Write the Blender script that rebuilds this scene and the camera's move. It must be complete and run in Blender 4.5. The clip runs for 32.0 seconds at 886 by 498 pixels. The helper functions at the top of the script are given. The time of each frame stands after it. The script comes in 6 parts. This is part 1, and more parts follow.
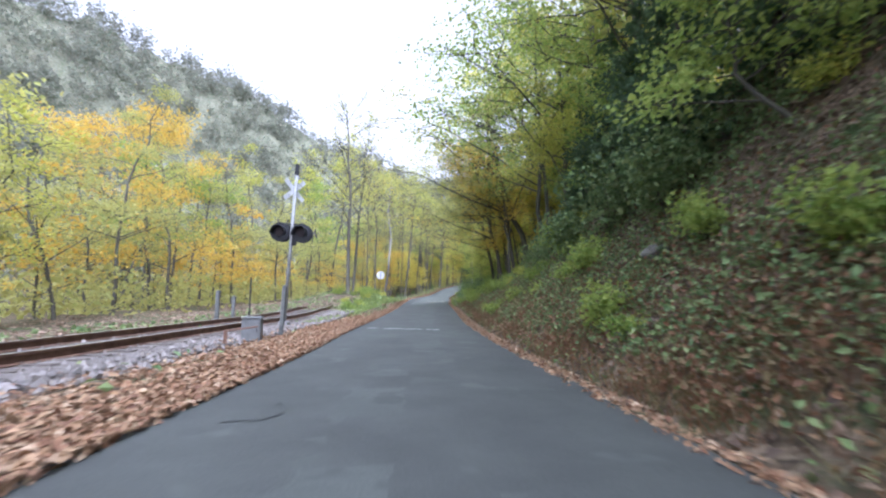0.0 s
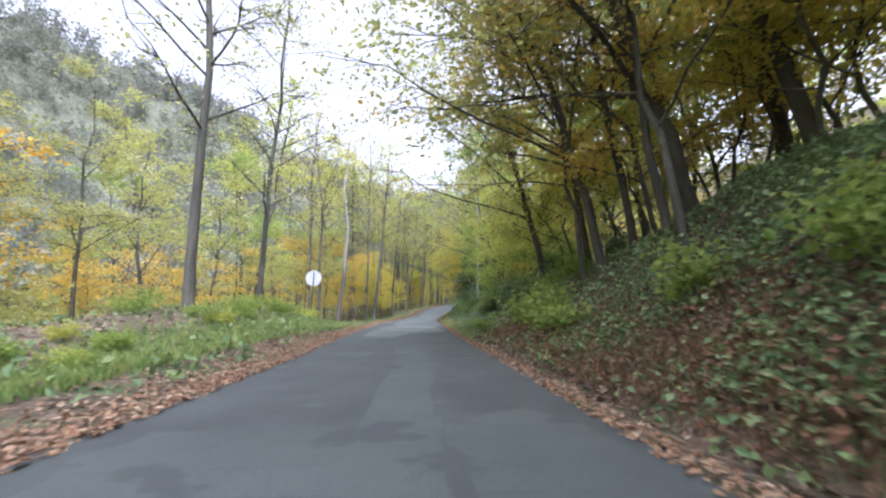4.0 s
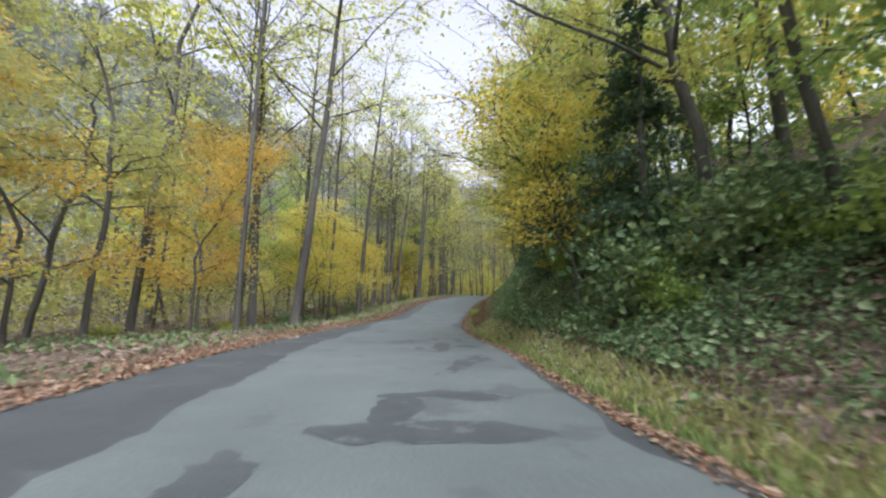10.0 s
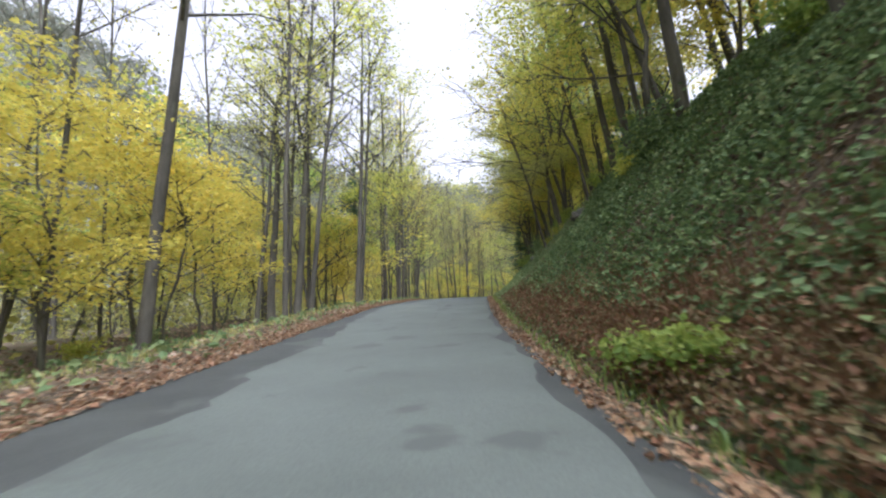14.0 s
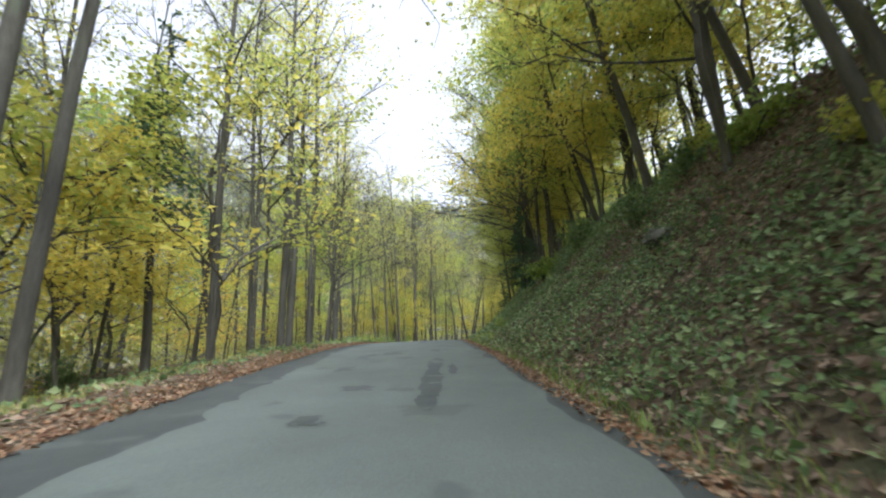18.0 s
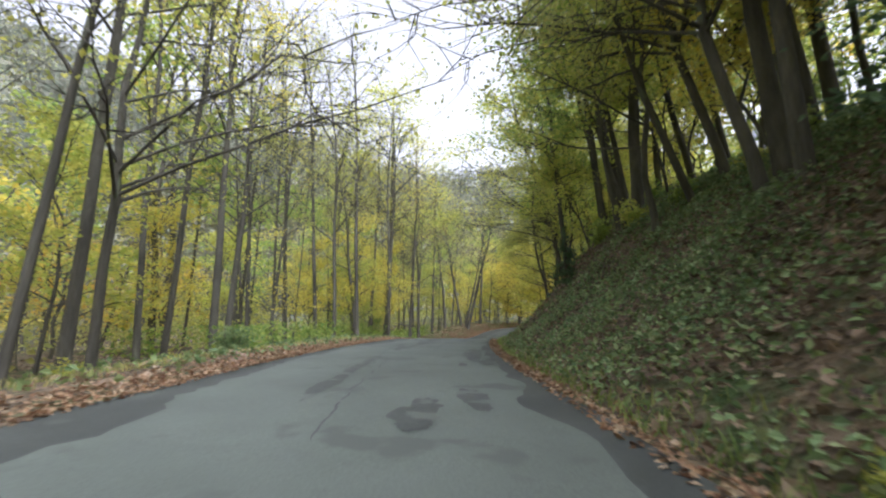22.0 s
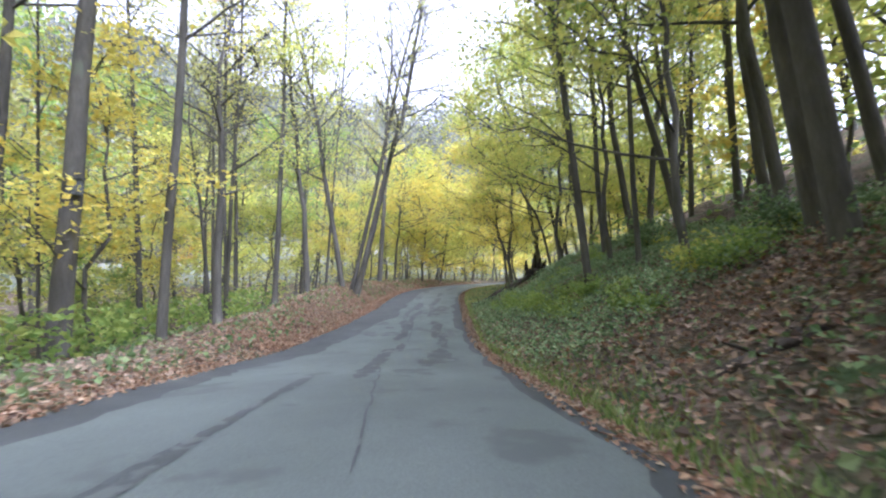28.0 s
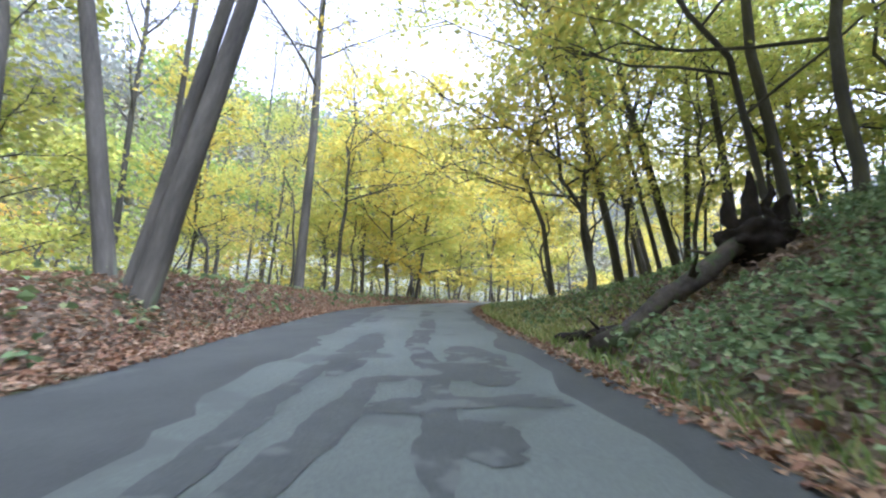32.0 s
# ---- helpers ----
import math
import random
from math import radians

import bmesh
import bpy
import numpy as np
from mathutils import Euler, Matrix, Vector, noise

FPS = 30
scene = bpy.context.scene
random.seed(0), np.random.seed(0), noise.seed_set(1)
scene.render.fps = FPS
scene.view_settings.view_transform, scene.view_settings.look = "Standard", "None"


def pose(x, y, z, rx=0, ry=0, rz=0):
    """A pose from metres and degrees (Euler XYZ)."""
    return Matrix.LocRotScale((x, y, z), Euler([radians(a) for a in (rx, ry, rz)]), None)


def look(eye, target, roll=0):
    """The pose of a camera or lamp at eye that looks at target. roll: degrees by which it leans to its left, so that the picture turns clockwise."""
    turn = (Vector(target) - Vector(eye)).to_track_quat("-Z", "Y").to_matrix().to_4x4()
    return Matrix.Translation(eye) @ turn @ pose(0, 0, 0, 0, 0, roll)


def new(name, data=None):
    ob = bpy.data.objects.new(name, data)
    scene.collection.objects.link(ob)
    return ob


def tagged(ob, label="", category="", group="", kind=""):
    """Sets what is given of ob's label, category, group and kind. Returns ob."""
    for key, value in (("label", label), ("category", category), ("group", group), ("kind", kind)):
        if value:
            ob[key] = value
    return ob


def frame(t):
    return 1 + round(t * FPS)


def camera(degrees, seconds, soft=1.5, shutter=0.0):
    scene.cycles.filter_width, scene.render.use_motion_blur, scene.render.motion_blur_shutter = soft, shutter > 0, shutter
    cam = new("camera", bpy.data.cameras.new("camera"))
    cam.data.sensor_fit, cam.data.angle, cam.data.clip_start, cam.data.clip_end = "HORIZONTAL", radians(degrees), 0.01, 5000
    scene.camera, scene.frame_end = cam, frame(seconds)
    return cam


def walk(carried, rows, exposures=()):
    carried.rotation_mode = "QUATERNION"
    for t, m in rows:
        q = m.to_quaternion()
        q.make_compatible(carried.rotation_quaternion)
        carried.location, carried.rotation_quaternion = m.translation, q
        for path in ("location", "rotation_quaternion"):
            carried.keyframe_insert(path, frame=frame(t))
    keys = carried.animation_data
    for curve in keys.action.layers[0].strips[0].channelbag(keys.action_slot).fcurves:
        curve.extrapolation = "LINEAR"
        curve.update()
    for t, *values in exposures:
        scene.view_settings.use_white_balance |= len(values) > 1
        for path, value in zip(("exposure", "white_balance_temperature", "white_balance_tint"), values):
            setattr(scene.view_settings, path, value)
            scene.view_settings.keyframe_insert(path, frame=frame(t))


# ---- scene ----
cam = camera(90.0, 32.0, soft=2.2, shutter=0.26)
# seconds, eye in metres, turn in degrees
PATH = [
    (0, 0.00, 0.00, 1.04, 95.50, -0.70, -2.72),
    (0.5, -0.03, 3.44, 0.92, 96.47, -0.60, -2.71),
    (1, -0.00, 6.68, 0.84, 96.71, 0.08, -2.40),
    (1.5, -0.05, 9.74, 0.82, 96.95, 0.40, -2.61),
    (2, -0.04, 12.64, 0.77, 96.96, 0.47, -3.34),
    (2.5, 0.04, 15.53, 0.73, 96.97, 0.34, -4.08),
    (3, 0.17, 18.32, 0.68, 97.46, 0.09, -4.59),
    (3.5, 0.31, 21.13, 0.63, 97.95, 0.06, -5.32),
    (4, 0.44, 23.89, 0.64, 98.43, 0.36, -5.29),
    (4.5, 0.56, 26.53, 0.70, 98.67, 0.53, -5.03),
    (6.5, 1.10, 38.11, 0.78, 99.84, -0.36, -4.75),
    (7, 1.15, 41.33, 0.81, 99.12, -1.00, -5.11),
    (7.5, 1.30, 44.40, 0.91, 98.39, -0.51, -5.02),
    (8, 1.46, 47.53, 0.92, 97.67, 0.52, -5.09),
    (8.5, 1.61, 50.58, 0.91, 97.43, 0.46, -5.35),
    (9, 1.65, 53.69, 0.81, 97.43, -0.19, -5.71),
    (9.5, 1.82, 56.91, 0.83, 97.67, -0.74, -6.05),
    (10, 1.89, 60.32, 0.78, 97.92, -0.94, -6.08),
    (10.5, 1.96, 63.69, 0.72, 98.40, -0.60, -6.27),
    (11, 2.23, 66.92, 0.86, 99.37, 0.35, -7.08),
    (11.5, 2.49, 70.08, 0.88, 98.88, 1.11, -7.93),
    (12, 2.74, 73.16, 0.88, 97.67, 0.74, -8.73),
    (12.5, 3.00, 76.24, 0.88, 97.42, 0.18, -9.56),
    (13, 3.35, 79.18, 0.86, 98.62, 1.56, -10.54),
    (13.5, 3.80, 82.01, 0.93, 98.13, 2.57, -11.10),
    (15.5, 6.01, 93.82, 1.66, 104.45, -0.77, -14.03),
    (16, 6.62, 96.75, 1.94, 104.71, -1.06, -16.11),
    (16.5, 7.28, 99.41, 2.40, 105.68, -0.79, -17.54),
    (17, 8.05, 102.01, 2.60, 103.99, 1.35, -18.23),
    (17.5, 8.73, 104.25, 2.84, 103.27, 2.18, -18.26),
    (18, 9.44, 106.62, 2.98, 102.06, 2.15, -18.52),
    (18.5, 10.16, 108.98, 3.12, 100.60, 1.04, -19.05),
    (19, 10.74, 111.33, 3.25, 101.07, 0.10, -19.79),
    (19.5, 11.58, 113.71, 3.41, 102.52, 0.55, -19.92),
    (20, 12.33, 116.22, 3.59, 101.56, 0.87, -19.59),
    (20.5, 13.05, 118.63, 3.74, 101.07, 1.09, -20.03),
    (21, 13.80, 121.13, 3.92, 100.34, 0.92, -20.57),
    (21.5, 14.68, 123.68, 4.00, 100.33, 0.94, -21.06),
    (22, 15.43, 126.17, 4.05, 99.13, -0.18, -21.10),
    (22.5, 16.29, 128.63, 4.11, 99.11, -0.33, -22.13),
    (23, 17.10, 130.92, 4.24, 98.13, -0.58, -23.17),
    (23.5, 17.93, 133.24, 4.25, 98.35, -0.60, -23.91),
    (24, 18.84, 135.38, 4.23, 97.84, -0.52, -24.62),
    (24.5, 19.72, 137.44, 4.19, 98.04, 0.06, -25.68),
    (25, 20.62, 139.54, 4.16, 96.77, 0.33, -27.53),
    (25.5, 21.65, 141.71, 4.15, 96.20, 0.19, -29.46),
    (27.5, 25.87, 149.68, 4.10, 93.83, 0.44, -35.11),
    (28, 27.09, 151.66, 3.93, 93.59, 0.13, -34.89),
    (28.5, 28.26, 153.58, 3.80, 93.11, -0.50, -34.45),
    (29, 29.42, 155.48, 3.62, 92.87, -0.64, -33.97),
    (29.5, 30.52, 157.36, 3.44, 93.11, -0.65, -33.73),
    (30, 31.64, 159.20, 3.25, 93.59, -0.52, -34.21),
    (30.5, 32.76, 160.96, 3.11, 93.10, 0.24, -35.13),
    (31, 33.88, 162.80, 2.97, 94.54, -0.36, -36.62),
    (31.5, 35.15, 164.53, 2.88, 96.95, 0.52, -37.77),
    (32, 36.32, 166.12, 2.92, 97.41, -0.18, -39.27),
]
walk(cam, [(t, pose(x, y, z, rx, ry, rz)) for t, x, y, z, rx, ry, rz in PATH],
     [(0.0, 1.86, 5200, 23), (4.5, 1.72, 5400, 24), (8.0, 1.36, 5480, 28), (10.5, 1.42, 5560, 20), (12.0, 1.52, 5720, 20), (13.0, 1.56, 5580, 20), (16.0, 1.72, 5750, 17), (17.0, 1.67, 5800, 14), (18.0, 1.64, 5600, 13), (22.0, 1.64, 5700, 17), (25.0, 1.9, 5350, 23), (28.0, 2.36, 5120, 27), (30.0, 2.28, 5000, 26), (32.0, 2.33, 5000, 24)])

# ---- sky and light: bright overcast ----
world = bpy.data.worlds.new("overcast_sky")
scene.world = world
world.use_nodes = True
wn, wl = world.node_tree.nodes, world.node_tree.links
sky = wn.new("ShaderNodeTexSky")
sky.sky_type, sky.sun_disc = "NISHITA", False
sky.sun_elevation, sky.sun_rotation = radians(62), radians(170)
sky.dust_density, sky.air_density, sky.ozone_density = 6.0, 1.0, 1.0
grey = wn.new("ShaderNodeHueSaturation")
grey.inputs["Saturation"].default_value = 0.06
wl.new(sky.outputs["Color"], grey.inputs["Color"])
wl.new(grey.outputs["Color"], wn["Background"].inputs["Color"])
wn["Background"].inputs["Strength"].default_value = 0.15

sun = new("sun", bpy.data.lights.new("sun", "SUN"))
sun.data.energy, sun.data.angle, sun.data.color = 0.5, radians(30), (1.0, 0.96, 0.9)
sun.matrix_world = look((5, -31, 60), (0, 0, 0))


# ---- materials ----
def material(name, build):
    m = bpy.data.materials.new(name)
    m.use_nodes = True
    n, l = m.node_tree.nodes, m.node_tree.links
    build(m, n, l, n["Principled BSDF"])
    return m


def ramp(n, stops):
    r = n.new("ShaderNodeValToRGB")
    e = r.color_ramp.elements
    while len(e) < len(stops):
        e.new(0.5)
    for k, (p, c) in zip(e, stops):
        k.position, k.color = p, (*c, 1)
    return r


def coords(n, l, scale=1.0, obj=False):
    """World-sized coordinates."""
    if obj:
        c = n.new("ShaderNodeTexCoord").outputs["Object"]
    else:
        c = n.new("ShaderNodeNewGeometry").outputs["Position"]
    m = n.new("ShaderNodeMapping")
    m.inputs["Scale"].default_value = (scale,) * 3 if not isinstance(scale, tuple) else scale
    l.new(c, m.inputs["Vector"])
    return m.outputs["Vector"]


def noise_tex(n, l, vec, scale, detail=4.0, rough=0.6):
    t = n.new("ShaderNodeTexNoise")
    t.inputs["Scale"].default_value, t.inputs["Detail"].default_value, t.inputs["Roughness"].default_value = scale, detail, rough
    l.new(vec, t.inputs["Vector"])
    return t.outputs["Fac"]


def mix(n, l, fac, a, b, kind="MIX"):
    m = n.new("ShaderNodeMix")
    m.data_type, m.blend_type = "RGBA", kind
    for key, v in ((0, fac), (6, a), (7, b)):
        if hasattr(v, "is_linked"):
            l.new(v, m.inputs[key])
        elif key == 0:
            m.inputs[0].default_value = v
        else:
            m.inputs[key].default_value = (*v, 1)
    return m.outputs[2]


def bump(n, l, height, strength, distance, bsdf):
    b = n.new("ShaderNodeBump")
    b.inputs["Strength"].default_value, b.inputs["Distance"].default_value = strength, distance
    l.new(height, b.inputs["Height"])
    l.new(b.outputs["Normal"], bsdf.inputs["Normal"])


def surface(name, dark, light, scale, rough=0.9, fine=None, bumps=0.4, depth=0.01, spots=None, metal=0.0, obj=False, gloss=0.3, grain=1.0):
    """Two tones at one scale, a fine grain at a second one, and relief."""
    def build(m, n, l, p):
        v = coords(n, l, (1.0, 1.0, grain), obj=obj)
        a = noise_tex(n, l, v, scale, 5)
        r = ramp(n, [(0.3, dark), (0.7, light)])
        l.new(a, r.inputs["Fac"])
        c = r.outputs["Color"]
        f = noise_tex(n, l, v, fine or scale * 14, 3, 0.7)
        g = ramp(n, [(0.25, (0.72, 0.72, 0.72)), (0.75, (1.25, 1.25, 1.25))])
        l.new(f, g.inputs["Fac"])
        c = mix(n, l, 0.8, c, g.outputs["Color"], "MULTIPLY")
        if spots:
            colour, size, share = spots
            s = noise_tex(n, l, v, size, 3, 0.5)
            k = ramp(n, [(share, (0, 0, 0)), (share + 0.06, (1, 1, 1))])
            l.new(s, k.inputs["Fac"])
            c = mix(n, l, k.outputs["Color"], c, colour)
        l.new(c, p.inputs["Base Color"])
        p.inputs["Roughness"].default_value, p.inputs["Metallic"].default_value = rough, metal
        p.inputs["Specular IOR Level"].default_value = gloss
        bump(n, l, f, bumps, depth, p)
    return material(name, build)


def leaf_material(name, tones, trans=0.62, by_object=0.35, rough=0.6):
    """Leaves: a tone for each leaf, shifted from plant to plant; light shines through."""
    def build(m, n, l, p):
        geo, info = n.new("ShaderNodeNewGeometry"), n.new("ShaderNodeObjectInfo")
        r = ramp(n, [(i / max(1, len(tones) - 1), c) for i, c in enumerate(tones)])
        mm = n.new("ShaderNodeMath")
        mm.operation = "MULTIPLY_ADD"
        mm.inputs[1].default_value, mm.inputs[2].default_value = 1 - by_object, 0.0
        l.new(geo.outputs["Random Per Island"], mm.inputs[0])
        m2 = n.new("ShaderNodeMath")
        m2.operation = "MULTIPLY_ADD"
        m2.inputs[1].default_value = by_object
        l.new(info.outputs["Random"], m2.inputs[0])
        l.new(mm.outputs[0], m2.inputs[2])
        l.new(m2.outputs[0], r.inputs["Fac"])
        l.new(r.outputs["Color"], p.inputs["Base Color"])
        p.inputs["Roughness"].default_value = rough
        p.inputs["Specular IOR Level"].default_value = 0.25
        if trans:
            t, x = n.new("ShaderNodeBsdfTranslucent"), n.new("ShaderNodeMixShader")
            l.new(r.outputs["Color"], t.inputs["Color"])
            x.inputs[0].default_value = trans
            l.new(p.outputs[0], x.inputs[1])
            l.new(t.outputs[0], x.inputs[2])
            l.new(x.outputs[0], n["Material Output"].inputs["Surface"])
    return material(name, build)


def plain(name, colour, rough=0.5, metal=0.0):
    return surface(name, tuple(v * 0.8 for v in colour), tuple(min(1, v * 1.15) for v in colour), 6, rough, 60, 0.15, 0.002, metal=metal, obj=True)


M = {}
M["bark"] = surface("bark", (0.05, 0.047, 0.037), (0.135, 0.126, 0.098), 1.6, 0.95, 14, 0.8, 0.03, ((0.13, 0.145, 0.095), 2.2, 0.6), obj=True, grain=0.22)
M["bark_pale"] = surface("pale_bark", (0.22, 0.21, 0.19), (0.46, 0.45, 0.42), 1.8, 0.9, 12, 0.5, 0.02, ((0.09, 0.08, 0.07), 2.5, 0.6), obj=True)


def two_tone_bark(name, low, high, at):
    """Scaly dark bark below, pale peeled bark above a height on the trunk."""
    def build(m, n, l, p):
        v = coords(n, l, obj=True)
        sep = n.new("ShaderNodeSeparateXYZ")
        l.new(v, sep.inputs[0])
        add = n.new("ShaderNodeMath")
        add.operation = "MULTIPLY_ADD"
        add.inputs[1].default_value = 4.0
        l.new(noise_tex(n, l, v, 1.5, 4), add.inputs[0])
        l.new(sep.outputs[2], add.inputs[2])
        k = n.new("ShaderNodeMapRange")
        k.inputs["From Min"].default_value, k.inputs["From Max"].default_value = at + 1.2, at + 3.2
        l.new(add.outputs[0], k.inputs["Value"])
        f = noise_tex(n, l, v, 12, 4, 0.7)
        g = ramp(n, [(0.3, (0.7, 0.7, 0.7)), (0.7, (1.2, 1.2, 1.2))])
        l.new(f, g.inputs["Fac"])
        c = mix(n, l, 0.9, mix(n, l, k.outputs["Result"], low, high), g.outputs["Color"], "MULTIPLY")
        l.new(c, p.inputs["Base Color"])
        p.inputs["Roughness"].default_value = 0.9
        bump(n, l, f, 0.6, 0.02, p)
    return material(name, build)


M["bark_sycamore"] = two_tone_bark("peeling_bark", (0.11, 0.097, 0.08), (0.26, 0.25, 0.225), 5.5)
M["asphalt"] = surface("aged_asphalt", (0.086, 0.098, 0.085), (0.115, 0.131, 0.114), 0.5, 0.85, 45, 0.35, 0.006, ((0.079, 0.089, 0.078), 1.1, 0.6))
M["asphalt_dark"] = surface("dark_asphalt", (0.041, 0.045, 0.041), (0.061, 0.067, 0.06), 0.9, 0.8, 50, 0.35, 0.005, ((0.069, 0.077, 0.068), 1.0, 0.62))
M["asphalt_mid"] = surface("dull_asphalt", (0.053, 0.059, 0.053), (0.075, 0.084, 0.074), 0.7, 0.85, 50, 0.35, 0.005, ((0.048, 0.053, 0.048), 1.4, 0.58))
M["asphalt_patch"] = surface("tar_patch", (0.046, 0.052, 0.047), (0.064, 0.071, 0.065), 2.0, 0.75, 50, 0.3, 0.004, ((0.089, 0.098, 0.088), 2.6, 0.56))
M["line"] = surface("worn_road_paint", (0.23, 0.235, 0.23), (0.38, 0.385, 0.375), 2.0, 0.8, 40, 0.3, 0.004, ((0.1, 0.105, 0.104), 4, 0.56))
def litter_ground(name, tones, cell):
    """Trodden leaf litter: a tone for each leaf-sized cell, larger damp and mossy areas, relief."""
    def build(m, n, l, p):
        v = coords(n, l)
        vor = n.new("ShaderNodeTexVoronoi")
        vor.inputs["Scale"].default_value = cell
        l.new(v, vor.inputs["Vector"])
        sep = n.new("ShaderNodeSeparateColor")
        l.new(vor.outputs["Color"], sep.inputs["Color"])
        r = ramp(n, [(i / (len(tones) - 1), c) for i, c in enumerate(tones)])
        l.new(sep.outputs[0], r.inputs["Fac"])
        a = noise_tex(n, l, v, 0.7, 4)
        g = ramp(n, [(0.35, (0.65, 0.68, 0.62)), (0.7, (1.15, 1.1, 1.05))])
        l.new(a, g.inputs["Fac"])
        c = mix(n, l, 1.0, r.outputs["Color"], g.outputs["Color"], "MULTIPLY")
        k = ramp(n, [(0.5, (0, 0, 0)), (0.66, (1, 1, 1))])
        l.new(noise_tex(n, l, v, 1.1, 5, 0.65), k.inputs["Fac"])
        c = mix(n, l, k.outputs["Color"], c, (0.055, 0.085, 0.032))
        l.new(c, p.inputs["Base Color"])
        p.inputs["Roughness"].default_value = 1.0
        p.inputs["Specular IOR Level"].default_value = 0.15
        h = n.new("ShaderNodeMath")
        h.operation = "ADD"
        l.new(vor.outputs["Distance"], h.inputs[0])
        l.new(noise_tex(n, l, v, 9, 4), h.inputs[1])
        bump(n, l, h.outputs[0], 0.9, 0.05, p)
    return material(name, build)


M["soil"] = litter_ground("forest_floor", [(0.055, 0.044, 0.032), (0.11, 0.082, 0.058), (0.17, 0.128, 0.09), (0.09, 0.074, 0.052), (0.24, 0.185, 0.135)], 11)
# hill ground paled to match the woods: distance haze put into its colour
M["canopy"] = litter_ground("hazed_hillside", [(0.16, 0.17, 0.13), (0.2, 0.2, 0.15), (0.18, 0.185, 0.14), (0.21, 0.2, 0.15)], 0.5)
M["ballast"] = surface("ballast", (0.1, 0.088, 0.078), (0.24, 0.215, 0.19), 22, 0.95, 60, 1.0, 0.04)
M["rail"] = surface("rusty_rail", (0.09, 0.05, 0.035), (0.2, 0.12, 0.08), 4, 0.7, 40, 0.3, 0.003, metal=0.3)
M["rail_top"] = plain("polished_rail_head", (0.5, 0.5, 0.5), 0.3, 0.9)
M["tie"] = surface("weathered_tie", (0.06, 0.05, 0.042), (0.15, 0.13, 0.11), 3, 0.95, 40, 0.6, 0.01)
M["steel"] = plain("galvanised_steel", (0.25, 0.255, 0.25), 0.6, 0.3)
M["grey_paint"] = plain("weathered_grey_paint", (0.13, 0.135, 0.13), 0.6)
M["blade"] = plain("dull_aluminium", (0.42, 0.43, 0.43), 0.6, 0.1)
M["black"] = plain("black_paint", (0.018, 0.019, 0.022), 0.5)
M["sign_back"] = plain("bare_aluminium", (0.62, 0.63, 0.64), 0.45, 0.3)
M["lens"] = plain("dark_red_lens", (0.015, 0.006, 0.006), 0.5)
M["leaf_yellow"] = leaf_material("yellow_leaves", [(0.62, 0.47, 0.07), (0.7, 0.58, 0.11), (0.54, 0.52, 0.11), (0.66, 0.5, 0.08)])
M["leaf_lime"] = leaf_material("yellow_green_leaves", [(0.29, 0.36, 0.075), (0.43, 0.47, 0.1), (0.58, 0.54, 0.12), (0.36, 0.41, 0.085)])
M["leaf_green"] = leaf_material("green_leaves", [(0.15, 0.24, 0.06), (0.24, 0.34, 0.08), (0.36, 0.42, 0.1), (0.22, 0.31, 0.08)])
M["leaf_orange"] = leaf_material("orange_leaves", [(0.58, 0.34, 0.06), (0.66, 0.45, 0.08), (0.58, 0.48, 0.11), (0.56, 0.35, 0.07)])
M["leaf_dull"] = leaf_material("olive_brown_leaves", [(0.33, 0.31, 0.1), (0.46, 0.44, 0.14), (0.38, 0.41, 0.14), (0.46, 0.4, 0.12)])
M["needle"] = leaf_material("dark_needles", [(0.06, 0.105, 0.055), (0.09, 0.145, 0.075), (0.12, 0.18, 0.085)], 0.3)
M["litter"] = leaf_material("fallen_leaves", [(0.12, 0.06, 0.034), (0.25, 0.135, 0.072), (0.33, 0.22, 0.125), (0.19, 0.108, 0.06), (0.42, 0.325, 0.21)], 0.1, 0.0)
M["litter_dark"] = leaf_material("old_fallen_leaves", [(0.14, 0.096, 0.068), (0.23, 0.165, 0.115), (0.35, 0.265, 0.185), (0.18, 0.12, 0.085)], 0.1, 0.0)
# bank litter at half its tone: old mould, and shade put into the colour
M["dark_leaf"] = leaf_material("dark_mould_and_shade", [(0.07, 0.05, 0.036), (0.12, 0.088, 0.062), (0.2, 0.15, 0.105), (0.09, 0.062, 0.045)], 0.1, 0.0)
M["creeper"] = leaf_material("broad_creeper_leaves", [(0.14, 0.21, 0.1), (0.2, 0.29, 0.13), (0.27, 0.36, 0.17), (0.34, 0.39, 0.19)], 0.35, 0.0)
M["ivy"] = leaf_material("ground_cover_leaves", [(0.08, 0.13, 0.055), (0.13, 0.2, 0.08), (0.19, 0.26, 0.1), (0.26, 0.29, 0.13)], 0.3, 0.25)
M["grass"] = leaf_material("grass_blades", [(0.1, 0.18, 0.04), (0.2, 0.28, 0.07), (0.32, 0.33, 0.11)], 0.3, 0.2)
M["dry_grass"] = leaf_material("yellowing_grass", [(0.2, 0.26, 0.07), (0.36, 0.36, 0.12), (0.46, 0.4, 0.16)], 0.3, 0.0)
M["fern"] = leaf_material("rusty_weeds", [(0.13, 0.07, 0.04), (0.2, 0.105, 0.055), (0.16, 0.12, 0.055), (0.12, 0.12, 0.05)], 0.25, 0.2)
# pale, nearly even greys: haze over the far hill is put into the leaf colour
M["far"] = leaf_material("hazed_far_woods", [(0.2, 0.23, 0.17), (0.23, 0.25, 0.19), (0.25, 0.25, 0.19), (0.23, 0.24, 0.19), (0.26, 0.25, 0.18)], 0.6, 0.0, 1.0)
